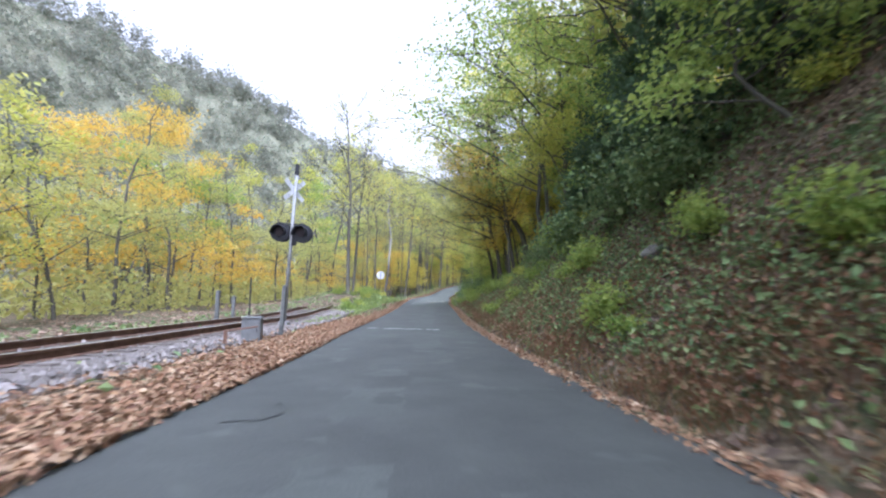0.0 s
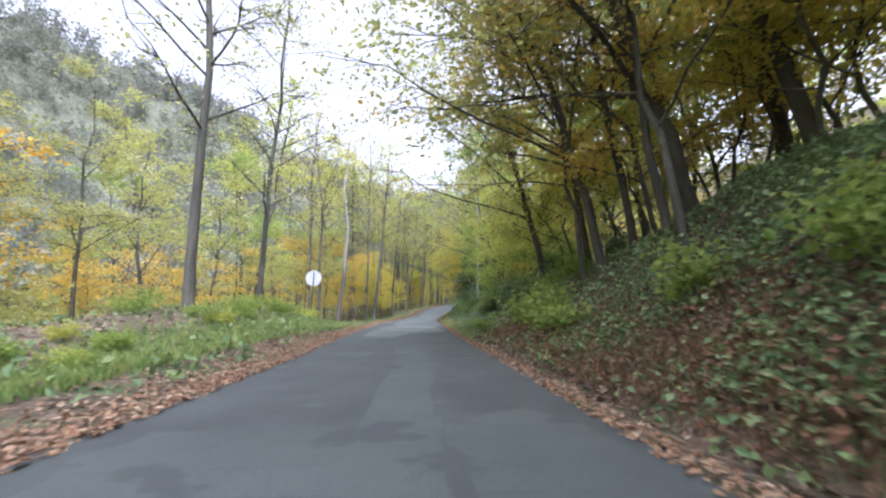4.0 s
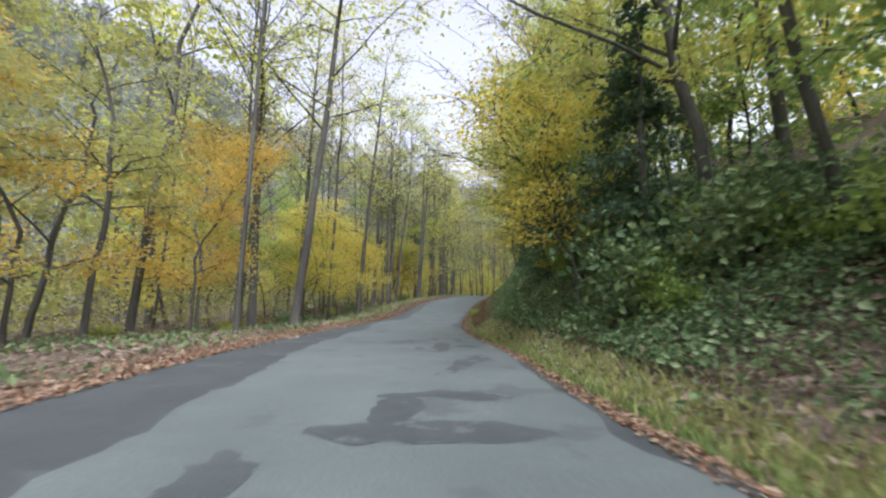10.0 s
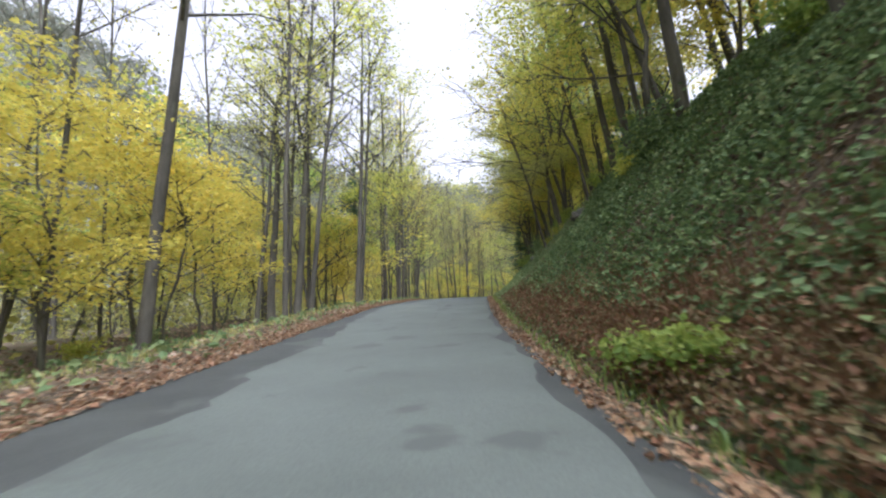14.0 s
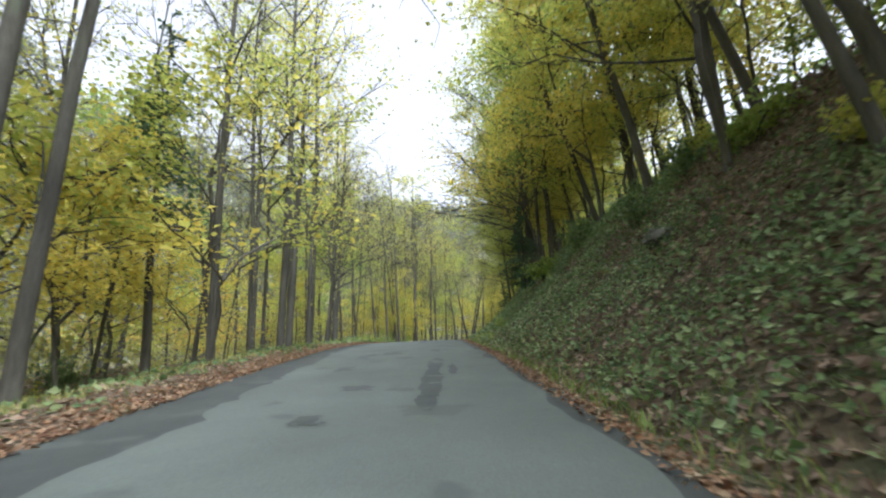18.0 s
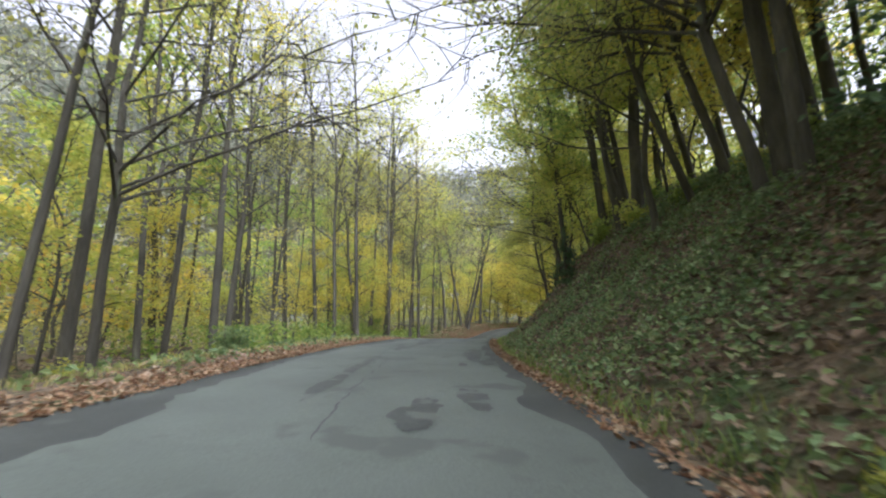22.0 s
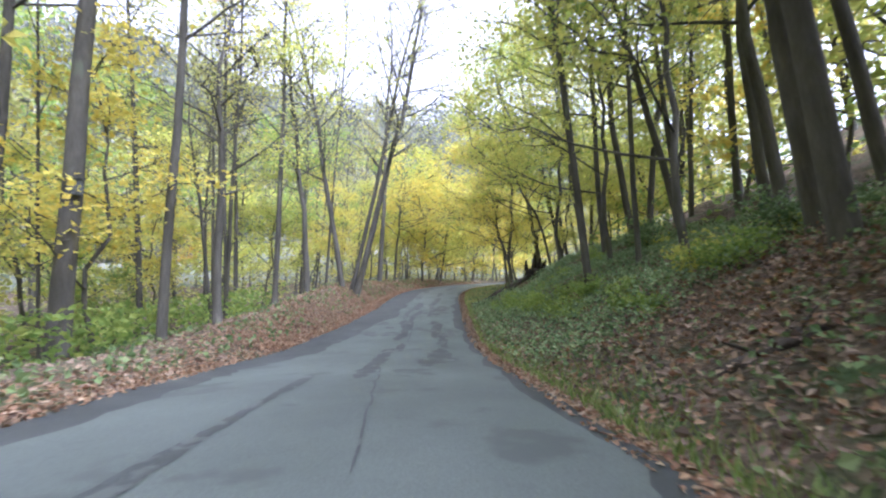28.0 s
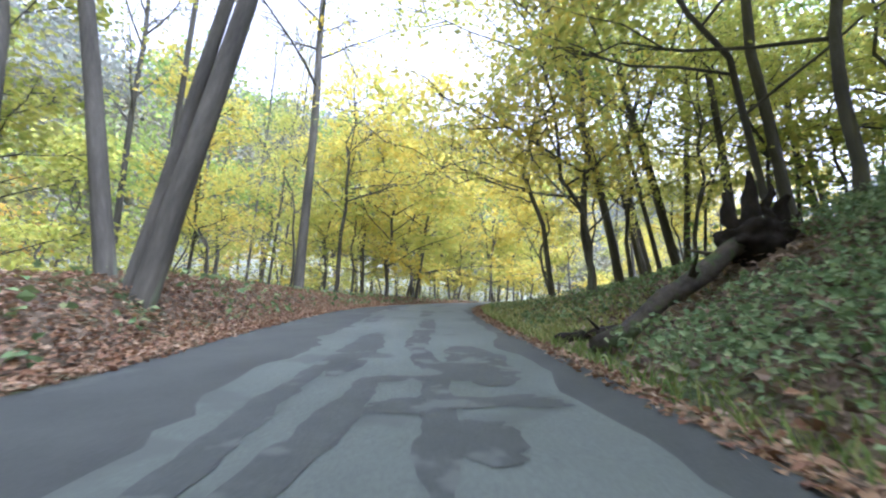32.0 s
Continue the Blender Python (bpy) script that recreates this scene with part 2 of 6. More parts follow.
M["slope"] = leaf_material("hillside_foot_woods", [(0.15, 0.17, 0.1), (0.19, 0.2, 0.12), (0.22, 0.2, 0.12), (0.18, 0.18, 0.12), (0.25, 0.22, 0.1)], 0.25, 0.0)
M["log_grey"] = surface("grey_weathered_log", (0.1, 0.09, 0.075), (0.24, 0.22, 0.185), 2.5, 0.95, 20, 0.8, 0.02, ((0.06, 0.055, 0.04), 3, 0.55), obj=True)
M["dead"] = surface("dead_wood", (0.03, 0.025, 0.02), (0.1, 0.083, 0.065), 3, 0.95, 30, 0.8, 0.02, obj=True)
M["mossy_log"] = surface("mossy_dead_wood", (0.03, 0.026, 0.02), (0.1, 0.085, 0.062), 3, 0.95, 30, 1.0, 0.03, ((0.06, 0.08, 0.03), 3.5, 0.52), obj=True)
M["root"] = surface("dark_rotten_wood", (0.012, 0.01, 0.008), (0.035, 0.028, 0.022), 4, 1.0, 30, 0.8, 0.03, obj=True)
M["rock"] = surface("mossy_rock", (0.06, 0.06, 0.05), (0.2, 0.19, 0.17), 2, 0.95, 30, 0.9, 0.04, ((0.05, 0.08, 0.03), 2.5, 0.55))

# ---- plan: the road's middle line, every seven metres from seven metres behind the start ----
CENTRE = [
    (-0.04, -7.00, 0.20),
    (-0.10, -0.00, 0.00),
    (-0.16, 7.00, -0.18),
    (-0.14, 14.00, -0.29),
    (0.08, 21.00, -0.38),
    (0.36, 27.99, -0.34),
    (0.58, 34.99, -0.28),
    (0.76, 41.98, -0.20),
    (1.06, 48.98, -0.15),
    (1.31, 55.97, -0.22),
    (1.56, 62.97, -0.25),
    (2.03, 69.95, -0.18),
    (2.68, 76.92, -0.15),
    (3.74, 83.84, 0.02),
    (5.08, 90.71, 0.44),
    (6.57, 97.55, 1.06),
    (8.43, 104.30, 1.75),
    (10.41, 111.01, 2.20),
    (12.45, 117.71, 2.63),
    (14.51, 124.40, 2.96),
    (16.73, 131.04, 3.15),
    (19.30, 137.55, 3.16),
    (22.32, 143.86, 3.10),
    (25.66, 150.01, 2.99),
    (29.28, 156.00, 2.54),
    (33.00, 161.93, 2.03),
    (36.81, 167.80, 2.25),
    (40.84, 173.53, 2.55),
    (45.34, 178.89, 2.82),
    (50.71, 183.38, 3.02),
    (57.00, 186.44, 3.17),
    (63.85, 187.89, 3.27),
    (70.85, 188.13, 3.32),
]
STEP = 7.0
_c = np.array(CENTRE)
_out = (_c[-1] - _c[-2]) * (1, 1, 0)
_in = (_c[0] - _c[1]) * (1, 1, 0)
_c = np.concatenate([[_c[0] + _in * k for k in range(8, 0, -1)], _c, [_c[-1] + _out * k for k in range(1, 9)]])
S0 = -7.0 - 8 * STEP


def centre(s):
    """Place and unit heading of the middle line at s metres, by a Catmull-Rom curve."""
    s = np.atleast_1d(np.asarray(s, float))
    q = np.clip((s - S0) / STEP, 1.0, len(_c) - 2.001)
    i = q.astype(int)
    f = (q - i)[:, None]
    a, b, c, d = _c[i - 1], _c[i], _c[i + 1], _c[i + 2]
    p = 0.5 * (2 * b + (c - a) * f + (2 * a - 5 * b + 4 * c - d) * f**2 + (3 * b - a - 3 * c + d) * f**3)
    t = 0.5 * ((c - a) + 2 * (2 * a - 5 * b + 4 * c - d) * f + 3 * (3 * b - a - 3 * c + d) * f**2)
    t = t[:, :2] / np.linalg.norm(t[:, :2], axis=1)[:, None]
    lo, hi = S0 + STEP, S0 + STEP * (len(_c) - 2.001)
    p[:, :2] += t * (np.minimum(s - lo, 0) + np.maximum(s - hi, 0))[:, None]
    return p, t


def wave(x, y, size, seed=0.0):
    """A smooth uneven field between about -1 and 1."""
    x, y = np.asarray(x, float) / size, np.asarray(y, float) / size
    return (np.sin(x * 2.1 + 1.7 * np.sin(y * 1.3 + seed) + seed * 3.1) + np.sin(y * 2.7 + 1.3 * np.sin(x * 1.9 + seed * 2.0)) + 0.6 * np.sin(x * 5.3 + y * 4.1 + seed)) / 2.6


def blend(x, a, b):
    f = np.clip((np.asarray(x, float) - a) / (b - a), 0, 1)
    return f * f * (3 - 2 * f)


def curve(s, knots):
    return np.interp(s, [k[0] for k in knots], [k[1] for k in knots])


# along the road: its left and right edge
EDGE_L = [(-60, -2.1), (10, -2.2), (20, -2.5), (33, -2.5), (46, -2.75), (60, -3.4), (66, -3.6), (74, -4.1), (80, -4.15), (84.5, -3.6), (88, -3.15), (103, -3.25), (114, -3.4), (124, -3.65), (130, -3.55), (134, -3.15), (144, -3.3), (162, -3.45), (166, -3.45), (170, -3.0), (173, -2.45), (178, -2.0), (190, -2.2), (215, -2.3)]
EDGE_R = [(-60, 2.2), (8, 2.2), (22, 2.0), (48, 1.95), (58, 2.4), (72, 2.5), (83, 1.75), (88, 1.65), (98, 1.85), (118, 2.0), (170, 2.0), (178, 2.25), (215, 2.2)]


# along the road: the right bank's height and its width, the left side's fall and the width of the level verge
BANK_H = [(-60, 8), (0, 8), (12, 7.4), (20, 6.4), (26, 5.2), (30, 4.3), (38, 3.3), (46, 2.1), (52, 1.6), (62, 1.7), (70, 4), (78, 5.6), (88, 6.6), (100, 6.4), (120, 6), (134, 5.2), (140, 5.0), (145, 5.5), (149, 6.1), (154, 4.5), (163, 3.0), (170, 2.7), (178, 2.9), (182, 2.1), (186, 1.1), (210, 0.9)]
BANK_W = [(-60, 6.2), (16, 6.2), (32, 5.6), (50, 5.6), (72, 6), (88, 6), (110, 6.5), (138, 6.5), (143, 5.9), (150, 5.6), (158, 6.5), (210, 6.5)]
FALL = [(-60, 0.1), (30, 0.1), (56, 0.1), (78, 0.3), (90, 0.8), (112, 1.0), (136, 0.9), (152, 0.6), (164, 0.9), (190, 0.9), (210, 0.4)]
VERGE = [(-60, 6), (8, 5), (20, 3.0), (36, 1.8), (48, 1.3), (144, 1.3), (154, 1.8), (164, 3.0), (172, 3.8), (210, 4)]
# mounds on the left: road metres, metres to the right, height, half-lengths
MOUNDS = [(41, -7.6, 1.15, 9, 3.4), (182, -4.7, 0.85, 8, 1.7), (196, -7, 0.5, 9, 3)]


def relief(s, u):
    """Height of the ground above the road's middle line."""
    s, u = np.broadcast_arrays(np.asarray(s, float), np.asarray(u, float))
    r, le = np.maximum(u - curve(s, EDGE_R), 0), np.maximum(curve(s, EDGE_L) - u, 0)
    z = -0.012 * np.abs(u).clip(0, 3)
    # right: a shallow ditch, the steep bank, then the wooded slope
    bh, bw = curve(s, BANK_H), curve(s, BANK_W)
    up = blend(r, 0.6, bw + 0.6) * 0.35 + np.clip((r - 0.6) / bw, 0, 1) * 0.65
    z = z - 0.08 * blend(r, 0.05, 0.5) + up * bh + np.maximum(r - bw - 0.6, 0) * curve(s, [(20, 0.42), (32, 0.28), (66, 0.25), (84, 0.42), (150, 0.44), (165, 0.5), (178, 0.5), (189, 0.4)])
    z = z - np.maximum(r - 70, 0) * 0.3
    z = z + blend(r, 0.7, 2.5) * (0.2 * wave(s, u, 2.3, 1) + 0.1 * wave(s, u, 0.8, 2)) + blend(r, 5, 20) * 0.8 * wave(s, u, 9, 3)
    # left: a leafy verge, a fall to the flat
    vg, fl = curve(s, VERGE), curve(s, FALL)
    z = z + 0.07 * blend(le, 0.1, 1.2) - blend(le, vg, vg + 5) * fl - blend(le, 12, 30) * 1.0
    for ms, mu, mh, ml, mw in MOUNDS:
        z = z + mh * np.exp(-((s - ms) / ml) ** 2 * 0.7) * np.exp(-((u - mu) / mw) ** 2 * 0.9) * blend(le, 0.2, 1.6)
    z = z + blend(le, 0.8, 3) * (0.05 * wave(s, u, 1.6, 4)) + blend(le, 4, 12) * 0.22 * wave(s, u, 5, 5)
    return z


# the valley's far side: its ridge as x, y, height
RIDGE = [(-330, -500, 150), (-270, -100, 150), (-262, 100, 165), (-233, 233, 176), (-180, 277, 152), (-134, 301, 150), (-74, 322, 108), (0, 335, 80), (85, 340, 72), (165, 352, 90), (270, 340, 95), (420, 300, 90)]


def hill(x, y):
    """Height that the far ridge adds at a place."""
    x, y = np.asarray(x, float), np.asarray(y, float)
    best = np.zeros(np.broadcast(x, y).shape)
    for (ax, ay, ah), (bx, by, bh) in zip(RIDGE, RIDGE[1:]):
        f = np.clip(((x - ax) * (bx - ax) + (y - ay) * (by - ay)) / ((bx - ax) ** 2 + (by - ay) ** 2), 0, 1)
        d = np.hypot(x - ax - f * (bx - ax), y - ay - f * (by - ay))
        best = np.maximum(best, (ah + f * (bh - ah)) * (1 - blend(d, -40, 140)) * 1.12)
    return best * (1 + 0.05 * wave(x, y, 23, 6)) + np.where(best > 4, 2.5 * wave(x, y, 14, 9), 0)


FLAT = np.array([math.sin(radians(10)), math.cos(radians(10))])


def spot(s, u, lift=0.0):
    """World places for road metres s and metres u to the right of the middle line."""
    s, u = np.broadcast_arrays(np.atleast_1d(np.asarray(s, float)), np.asarray(u, float))
    p, t = centre(s)
    n, nf = np.stack([t[:, 1], -t[:, 0]], 1), np.array([FLAT[1], -FLAT[0]])
    near = np.clip(u, -25, 25)
    xy = p[:, :2] + n * near[:, None] + nf * (u - near)[:, None]
    return np.column_stack([xy, p[:, 2] + relief(s, u) + hill(xy[:, 0], xy[:, 1]) + lift])


def heading(s):
    t = centre(s)[1][0]
    return math.degrees(math.atan2(-t[0], t[1]))


# ---- mesh helpers ----
def mesh_of(name, verts, faces, *mats, smooth=False, index=None):
    me = bpy.data.meshes.new(name)
    me.from_pydata([tuple(v) for v in verts] if not isinstance(verts, np.ndarray) else verts.tolist(), [], faces if isinstance(faces, list) else faces.tolist())
    for m in mats:
        me.materials.append(m)
    if smooth:
        me.polygons.foreach_set("use_smooth", [True] * len(me.polygons))
    if index is not None:
        me.polygons.foreach_set("material_index", index)
    me.update()
    return me


def link(name, me, parent=None, label="", m=None):
    ob = new(name, me)
    if parent is not None:
        ob.parent = parent
    if m is not None:
        ob.matrix_basis = m
    if label:
        ob["label"] = label
    return ob


def part(name, bm, mat, parent, label="", smooth=False):
    me = bpy.data.meshes.new(name)
    bm.to_mesh(me)
    bm.free()
    me.materials.append(mat)
    if smooth:
        me.polygons.foreach_set("use_smooth", [True] * len(me.polygons))
    return link(name, me, parent, label)


def empty(name, m, label, category, group="", kind=""):
    ob = new(name)
    ob.empty_display_size = 0.1
    ob.matrix_basis = m
    return tagged(ob, label, category, group, kind)


def tube(pts, radii, sides):
    """Vertices and faces of a tapered tube along pts."""
    pts, radii = np.asarray(pts, float), np.asarray(radii, float)
    t = np.gradient(pts, axis=0)
    t /= np.linalg.norm(t, axis=1)[:, None] + 1e-9
    ref = np.array([1.0, 0, 0]) if abs(t[0][0]) < 0.8 else np.array([0, 1.0, 0])
    a = np.cross(t, ref)
    a /= np.linalg.norm(a, axis=1)[:, None]
    b = np.cross(t, a)
    ang = np.arange(sides) * 2 * np.pi / sides
    ring = a[:, None] * np.cos(ang)[None, :, None] + b[:, None] * np.sin(ang)[None, :, None]
    v = (pts[:, None] + ring * radii[:, None, None]).reshape(-1, 3)
    i = np.arange(len(pts) - 1)[:, None] * sides
    j, k = np.arange(sides)[None], (np.arange(sides)[None] + 1) % sides
    f = np.stack([i + j, i + k, i + sides + k, i + sides + j], -1).reshape(-1, 4)
    return v, f


class Pile:
    """Gathers vertices and faces of one mesh."""

    def __init__(self):
        self.v, self.f, self.n = [], [], 0

    def add(self, v, f):
        self.v.append(np.asarray(v, float))
        self.f.extend((np.asarray(f) + self.n).tolist())
        self.n += len(v)
        return self

    def mesh(self, name, *mats, smooth=False):
        return mesh_of(name, np.concatenate(self.v), self.f, *mats, smooth=smooth)


def leaf_quads(rng, at, size, flat=0.0, normal=None):
    """One small folded leaf (two triangles on a diamond) at each place. flat: how far the leaves lie level."""
    n = len(at)
    size = np.broadcast_to(np.asarray(size, float), (n,)) * rng.uniform(0.65, 1.3, n)
    d = rng.normal(size=(n, 3))
    d[:, 2] *= 1 - flat
    d /= np.linalg.norm(d, axis=1)[:, None]
    e = rng.normal(size=(n, 3))
    e[:, 2] *= 1 - flat
    e -= d * (e * d).sum(1)[:, None]
    e /= np.linalg.norm(e, axis=1)[:, None] + 1e-9
    up = np.cross(d, e)
    up *= np.sign(up[:, 2:3] + 1e-9)
    w = size * rng.uniform(0.28, 0.42, n)
    v = np.empty((n, 4, 3))
    v[:, 0] = at - d * (size / 2)[:, None]
    v[:, 2] = at + d * (size / 2)[:, None]
    v[:, 1] = at + e * w[:, None] + up * (size * 0.14)[:, None]
    v[:, 3] = at - e * w[:, None] + up * (size * 0.14)[:, None]
    i = np.arange(n)[:, None] * 4
    f = np.concatenate([i + [0, 1, 2], i + [0, 2, 3]], 1).reshape(-1, 3)
    return v.reshape(-1, 3), f


# ---- trees ----
def grow(seed, height, radius, bare_to, reach, limbs, leaves, leaf, lean=(0, 0), wobble=0.4, rise=0.75, tip=0.12, twigs=4, droop=0.0, spread=0.5, sides=9, flat=0.45, fine=False, aim=None, pull=0.0, twig=0.024):
    """Wood and leaf geometry of a tree standing at the origin: a trunk, limbs from bare_to (a share of the height) upward, twigs, and leaves round the twigs."""
    rng = np.random.default_rng(seed)
    leaves, leaf = int(leaves * 1.2), leaf * 0.86
    wood, limb_piles = Pile(), []
    k = np.linspace(0, 1, 11)
    sway = np.cumsum(rng.normal(0, wobble, (11, 2)), 0) * (k**0.8)[:, None]
    spine = np.column_stack([sway[:, 0] + lean[0] * height * k**1.1, sway[:, 1] + lean[1] * height * k**1.1, height * k - 0.4])
    rad = radius * (1 - k) ** 0.75 * (1 - tip) + radius * tip
    spine = np.insert(spine, 1, spine[0] * 0.93 + spine[1] * 0.07, 0)
    rad = np.insert(rad, 1, rad[0] * 1.08)
    rad[0] *= 1.4
    rad[-1] = 0.012
    wood.add(*tube(spine, rad, sides))
    kk = np.insert(k, 1, 0.007)
    ends = []

    def at(q):
        return np.array([np.interp(q, kk, spine[:, j]) for j in range(3)]), np.interp(q, kk, rad)

    starts = np.sort(rng.uniform(bare_to, 0.97, limbs))
    turn = rng.uniform(0, 6.28)
    for q in starts:
        turn += 2.4 + rng.normal(0, 0.4)
        p, r = at(q)
        length = reach * (1.15 - 0.75 * (q - bare_to) / (1 - bare_to)) * rng.uniform(0.6, 1.1)
        up = rise * rng.uniform(0.5, 1.3) + 0.5 * (q - bare_to)
        h = np.array([math.cos(turn), math.sin(turn)])
        if aim is not None:
            to = np.array([math.cos(aim), math.sin(aim)])
            length *= 1 + 0.5 * pull * float(h @ to)
            h = h * (1 - pull) + to * pull
            h /= np.linalg.norm(h)
        m = np.linspace(0, 1, 6)
        bend = np.cumsum(rng.normal(0, 0.045 * length, (6, 3)), 0) * m[:, None]
        line = p + np.column_stack([h[0] * length * m, h[1] * length * m, length * (up * m - droop * m**2)]) + bend
        pile = Pile()
        pile.add(*tube(line, np.clip(min(r * 0.38, radius * 0.3) * (1 - m) ** 0.9 + 0.009, 0.01, r), 5))
        for _ in range(twigs):
            z = rng.uniform(0.3, 1.0)
            o = np.array([np.interp(z, m, line[:, j]) for j in range(3)])
            dirn = np.array([*(h + rng.normal(0, 0.9, 2)), rng.normal(0.35, 0.45) - droop])
            dirn /= np.linalg.norm(dirn)
            tl = length * rng.uniform(0.25, 0.55)
            tw = o + dirn * np.linspace(0, 1, 4)[:, None] * tl + rng.normal(0, 0.06 * tl, (4, 3)) * [[0], [1], [1], [1]]
            pile.add(*tube(tw, [twig, twig * 0.7, twig * 0.45, 0.005], 3))
            ends.extend([tw[1], tw[2], tw[3], (tw[2] + tw[3]) / 2])
            if fine:
                side = np.array([*rng.normal(0, 1, 2), rng.normal(0.3, 0.5)])
                side *= tl * rng.uniform(0.3, 0.6) / np.linalg.norm(side)
                pile.add(*tube(np.array([tw[1], tw[1] + side * 0.5, tw[1] + side]), [twig * 0.6, twig * 0.4, 0.004], 3))
                ends.append(tw[1] + side)
        limb_piles.append(pile)
    crown = None
    if leaves:
        e = np.array(ends)
        pick = e[rng.integers(0, len(e), leaves)]
        place = pick + rng.normal(0, 1, (leaves, 3)) * np.array([spread, spread, spread * 0.45])
        crown = leaf_quads(rng, place, leaf, flat)
    return wood, limb_piles, crown


def conifer(seed, height, radius, leaf, count, wide=0.24, low=0.1):
    """A hemlock: drooping tiers of needle sprays round a straight trunk."""
    rng = np.random.default_rng(seed)
    wood, limb_piles, place = Pile(), [], []
    k = np.linspace(0, 1, 8)
    wood.add(*tube(np.column_stack([rng.normal(0, 0.05, 8), rng.normal(0, 0.05, 8), height * k - 0.3]), radius * (1 - k) + 0.015, 8))
    for q in np.sort(rng.uniform(low, 0.98, 40)):
        a, ln = rng.uniform(0, 6.28), height * wide * (1.02 - q) * rng.uniform(0.7, 1.2) + 0.2
        m = np.linspace(0, 1, 4)
        line = np.column_stack([math.cos(a) * ln * m, math.sin(a) * ln * m, height * q + ln * (0.12 * m - 0.4 * m**2)])
        limb_piles.append(Pile().add(*tube(line, 0.03 * (1 - m) + 0.006, 3)))
        n = max(8, int(count * ln / (height * 4.4)))
        z = rng.uniform(0.12, 1, n)
        c = np.column_stack([np.interp(z, m, line[:, j]) for j in range(3)])
        place.append(c + rng.normal(0, 1, (n, 3)) * [0.2 * ln, 0.2 * ln, 0.1])
    return wood, limb_piles, leaf_quads(rng, np.concatenate(place), leaf, 0.5)


def plant(name, piles, wood_mat, leaf_mat, split=True):
    """Meshes shared by all trees of a kind: name and mesh of each part."""
    wood, limbs, crown = piles
    if not split:
        for p in limbs:
            wood.add(np.concatenate(p.v), np.array(p.f, dtype=object) if len({len(f) for f in p.f}) > 1 else np.array(p.f))
        limbs = []
    out = [("trunk", wood.mesh(name + ("_trunk" if split else "_wood"), wood_mat, smooth=True))]
    out += [("limb", p.mesh(name + "_limb", wood_mat, smooth=True)) for p in limbs]
    if crown is not None:
        out.append(("crown", mesh_of(name + "_crown", crown[0], crown[1], leaf_mat)))
    return out


STANDING = []


def stand(kind, s, u, turn=0.0, size=1.0, lean=0.0, along=0.0, name="tree", label="", group="roadside woods", sink=0.0, stout=1.0):
    """A tree at road metres s, u: an object at its base with trunk, limbs and crown. lean: degrees towards the road's right, along: degrees onward."""
    x, y, z = spot(s, u)[0]
    h = heading(s)
    m = pose(x, y, z - 0.05 - sink, 0, 0, h) @ pose(0, 0, 0, -along, lean, 0) @ pose(0, 0, 0, 0, 0, turn) @ Matrix.Diagonal((size * stout, size * stout, size, 1))
    ob = empty(name, m, label, "tree", group)
    for pname, me in kind:
        link(pname, me, ob)
    STANDING.append((x, y))
    return ob

# ---- ground: one sheet from the road to the hills ----
def sheet(s_list, u_list):
    ss, uu = np.meshgrid(s_list, u_list, indexing="ij")
    v = spot(ss.ravel(), uu.ravel())
    n = len(u_list)
    i, j = np.meshgrid(np.arange(len(s_list) - 1), np.arange(n - 1), indexing="ij")
    a = (i * n + j).ravel()
    return v, np.stack([a, a + 1, a + n + 1, a + n], 1)


S_LINE = np.concatenate([np.arange(-700, -40, 30.0), np.arange(-40, 216, 0.7), np.arange(216, 900, 20.0)])
U_LINE = np.concatenate([-np.geomspace(900, 40, 26), np.arange(-36, -12, 2.0), np.arange(-12, -1.6, 0.4), [0, 1.6], np.arange(1.8, 12, 0.4), np.arange(12, 40, 2.0), np.geomspace(42, 900, 20)])
gv, gf = sheet(S_LINE, U_LINE)
# faces of the hill take the ground colour with haze in it
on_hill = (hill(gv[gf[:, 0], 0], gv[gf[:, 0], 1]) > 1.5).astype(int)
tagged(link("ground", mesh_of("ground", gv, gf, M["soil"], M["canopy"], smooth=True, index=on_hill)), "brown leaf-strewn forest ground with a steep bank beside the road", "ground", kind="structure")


# ---- road: dark asphalt, a paler worn lane on it, tar patches, cracks and paint ----
def ribbon(s_list, left, right, lift, cols=7):
    """A strip over the road between two edges given for each s."""
    q = np.linspace(0, 1, cols)
    uu = left[:, None] * (1 - q) + right[:, None] * q
    v = spot(np.repeat(s_list, cols), uu.ravel(), lift)
    i, j = np.meshgrid(np.arange(len(s_list) - 1), np.arange(cols - 1), indexing="ij")
    a = (i * cols + j).ravel()
    return v, np.stack([a, a + 1, a + cols + 1, a + cols], 1)


rs = np.arange(-70, 215, 0.5)
jag_l = 0.1 * wave(rs, 0 * rs, 3, 7) + 0.05 * wave(rs, 0 * rs, 0.8, 8)
jag_r = 0.1 * wave(rs, 0 * rs, 3, 3) + 0.05 * wave(rs, 0 * rs, 0.8, 4)
rv, rf = ribbon(rs, curve(rs, EDGE_L) + jag_l, curve(rs, EDGE_R) + jag_r, 0.03)
road = tagged(link("road", mesh_of("road", rv, rf, M["asphalt_dark"], smooth=True)), "narrow grey patched asphalt road without a middle line", "road", kind="structure")

ls = np.arange(40, 215, 0.25)


def fray(seed, x, size, slow=0.6, fast=14.0):
    """Uneven offsets along x: many waves, the short ones smaller."""
    r = np.random.default_rng(seed)
    x = np.asarray(x, float)
    out = np.zeros(x.shape)
    for w in np.geomspace(slow, fast, 14):
        out += r.normal() * (slow / w) ** 0.55 * np.sin(x * w * 2.2 + r.uniform(0, 6.28))
    return out * size / 2.4


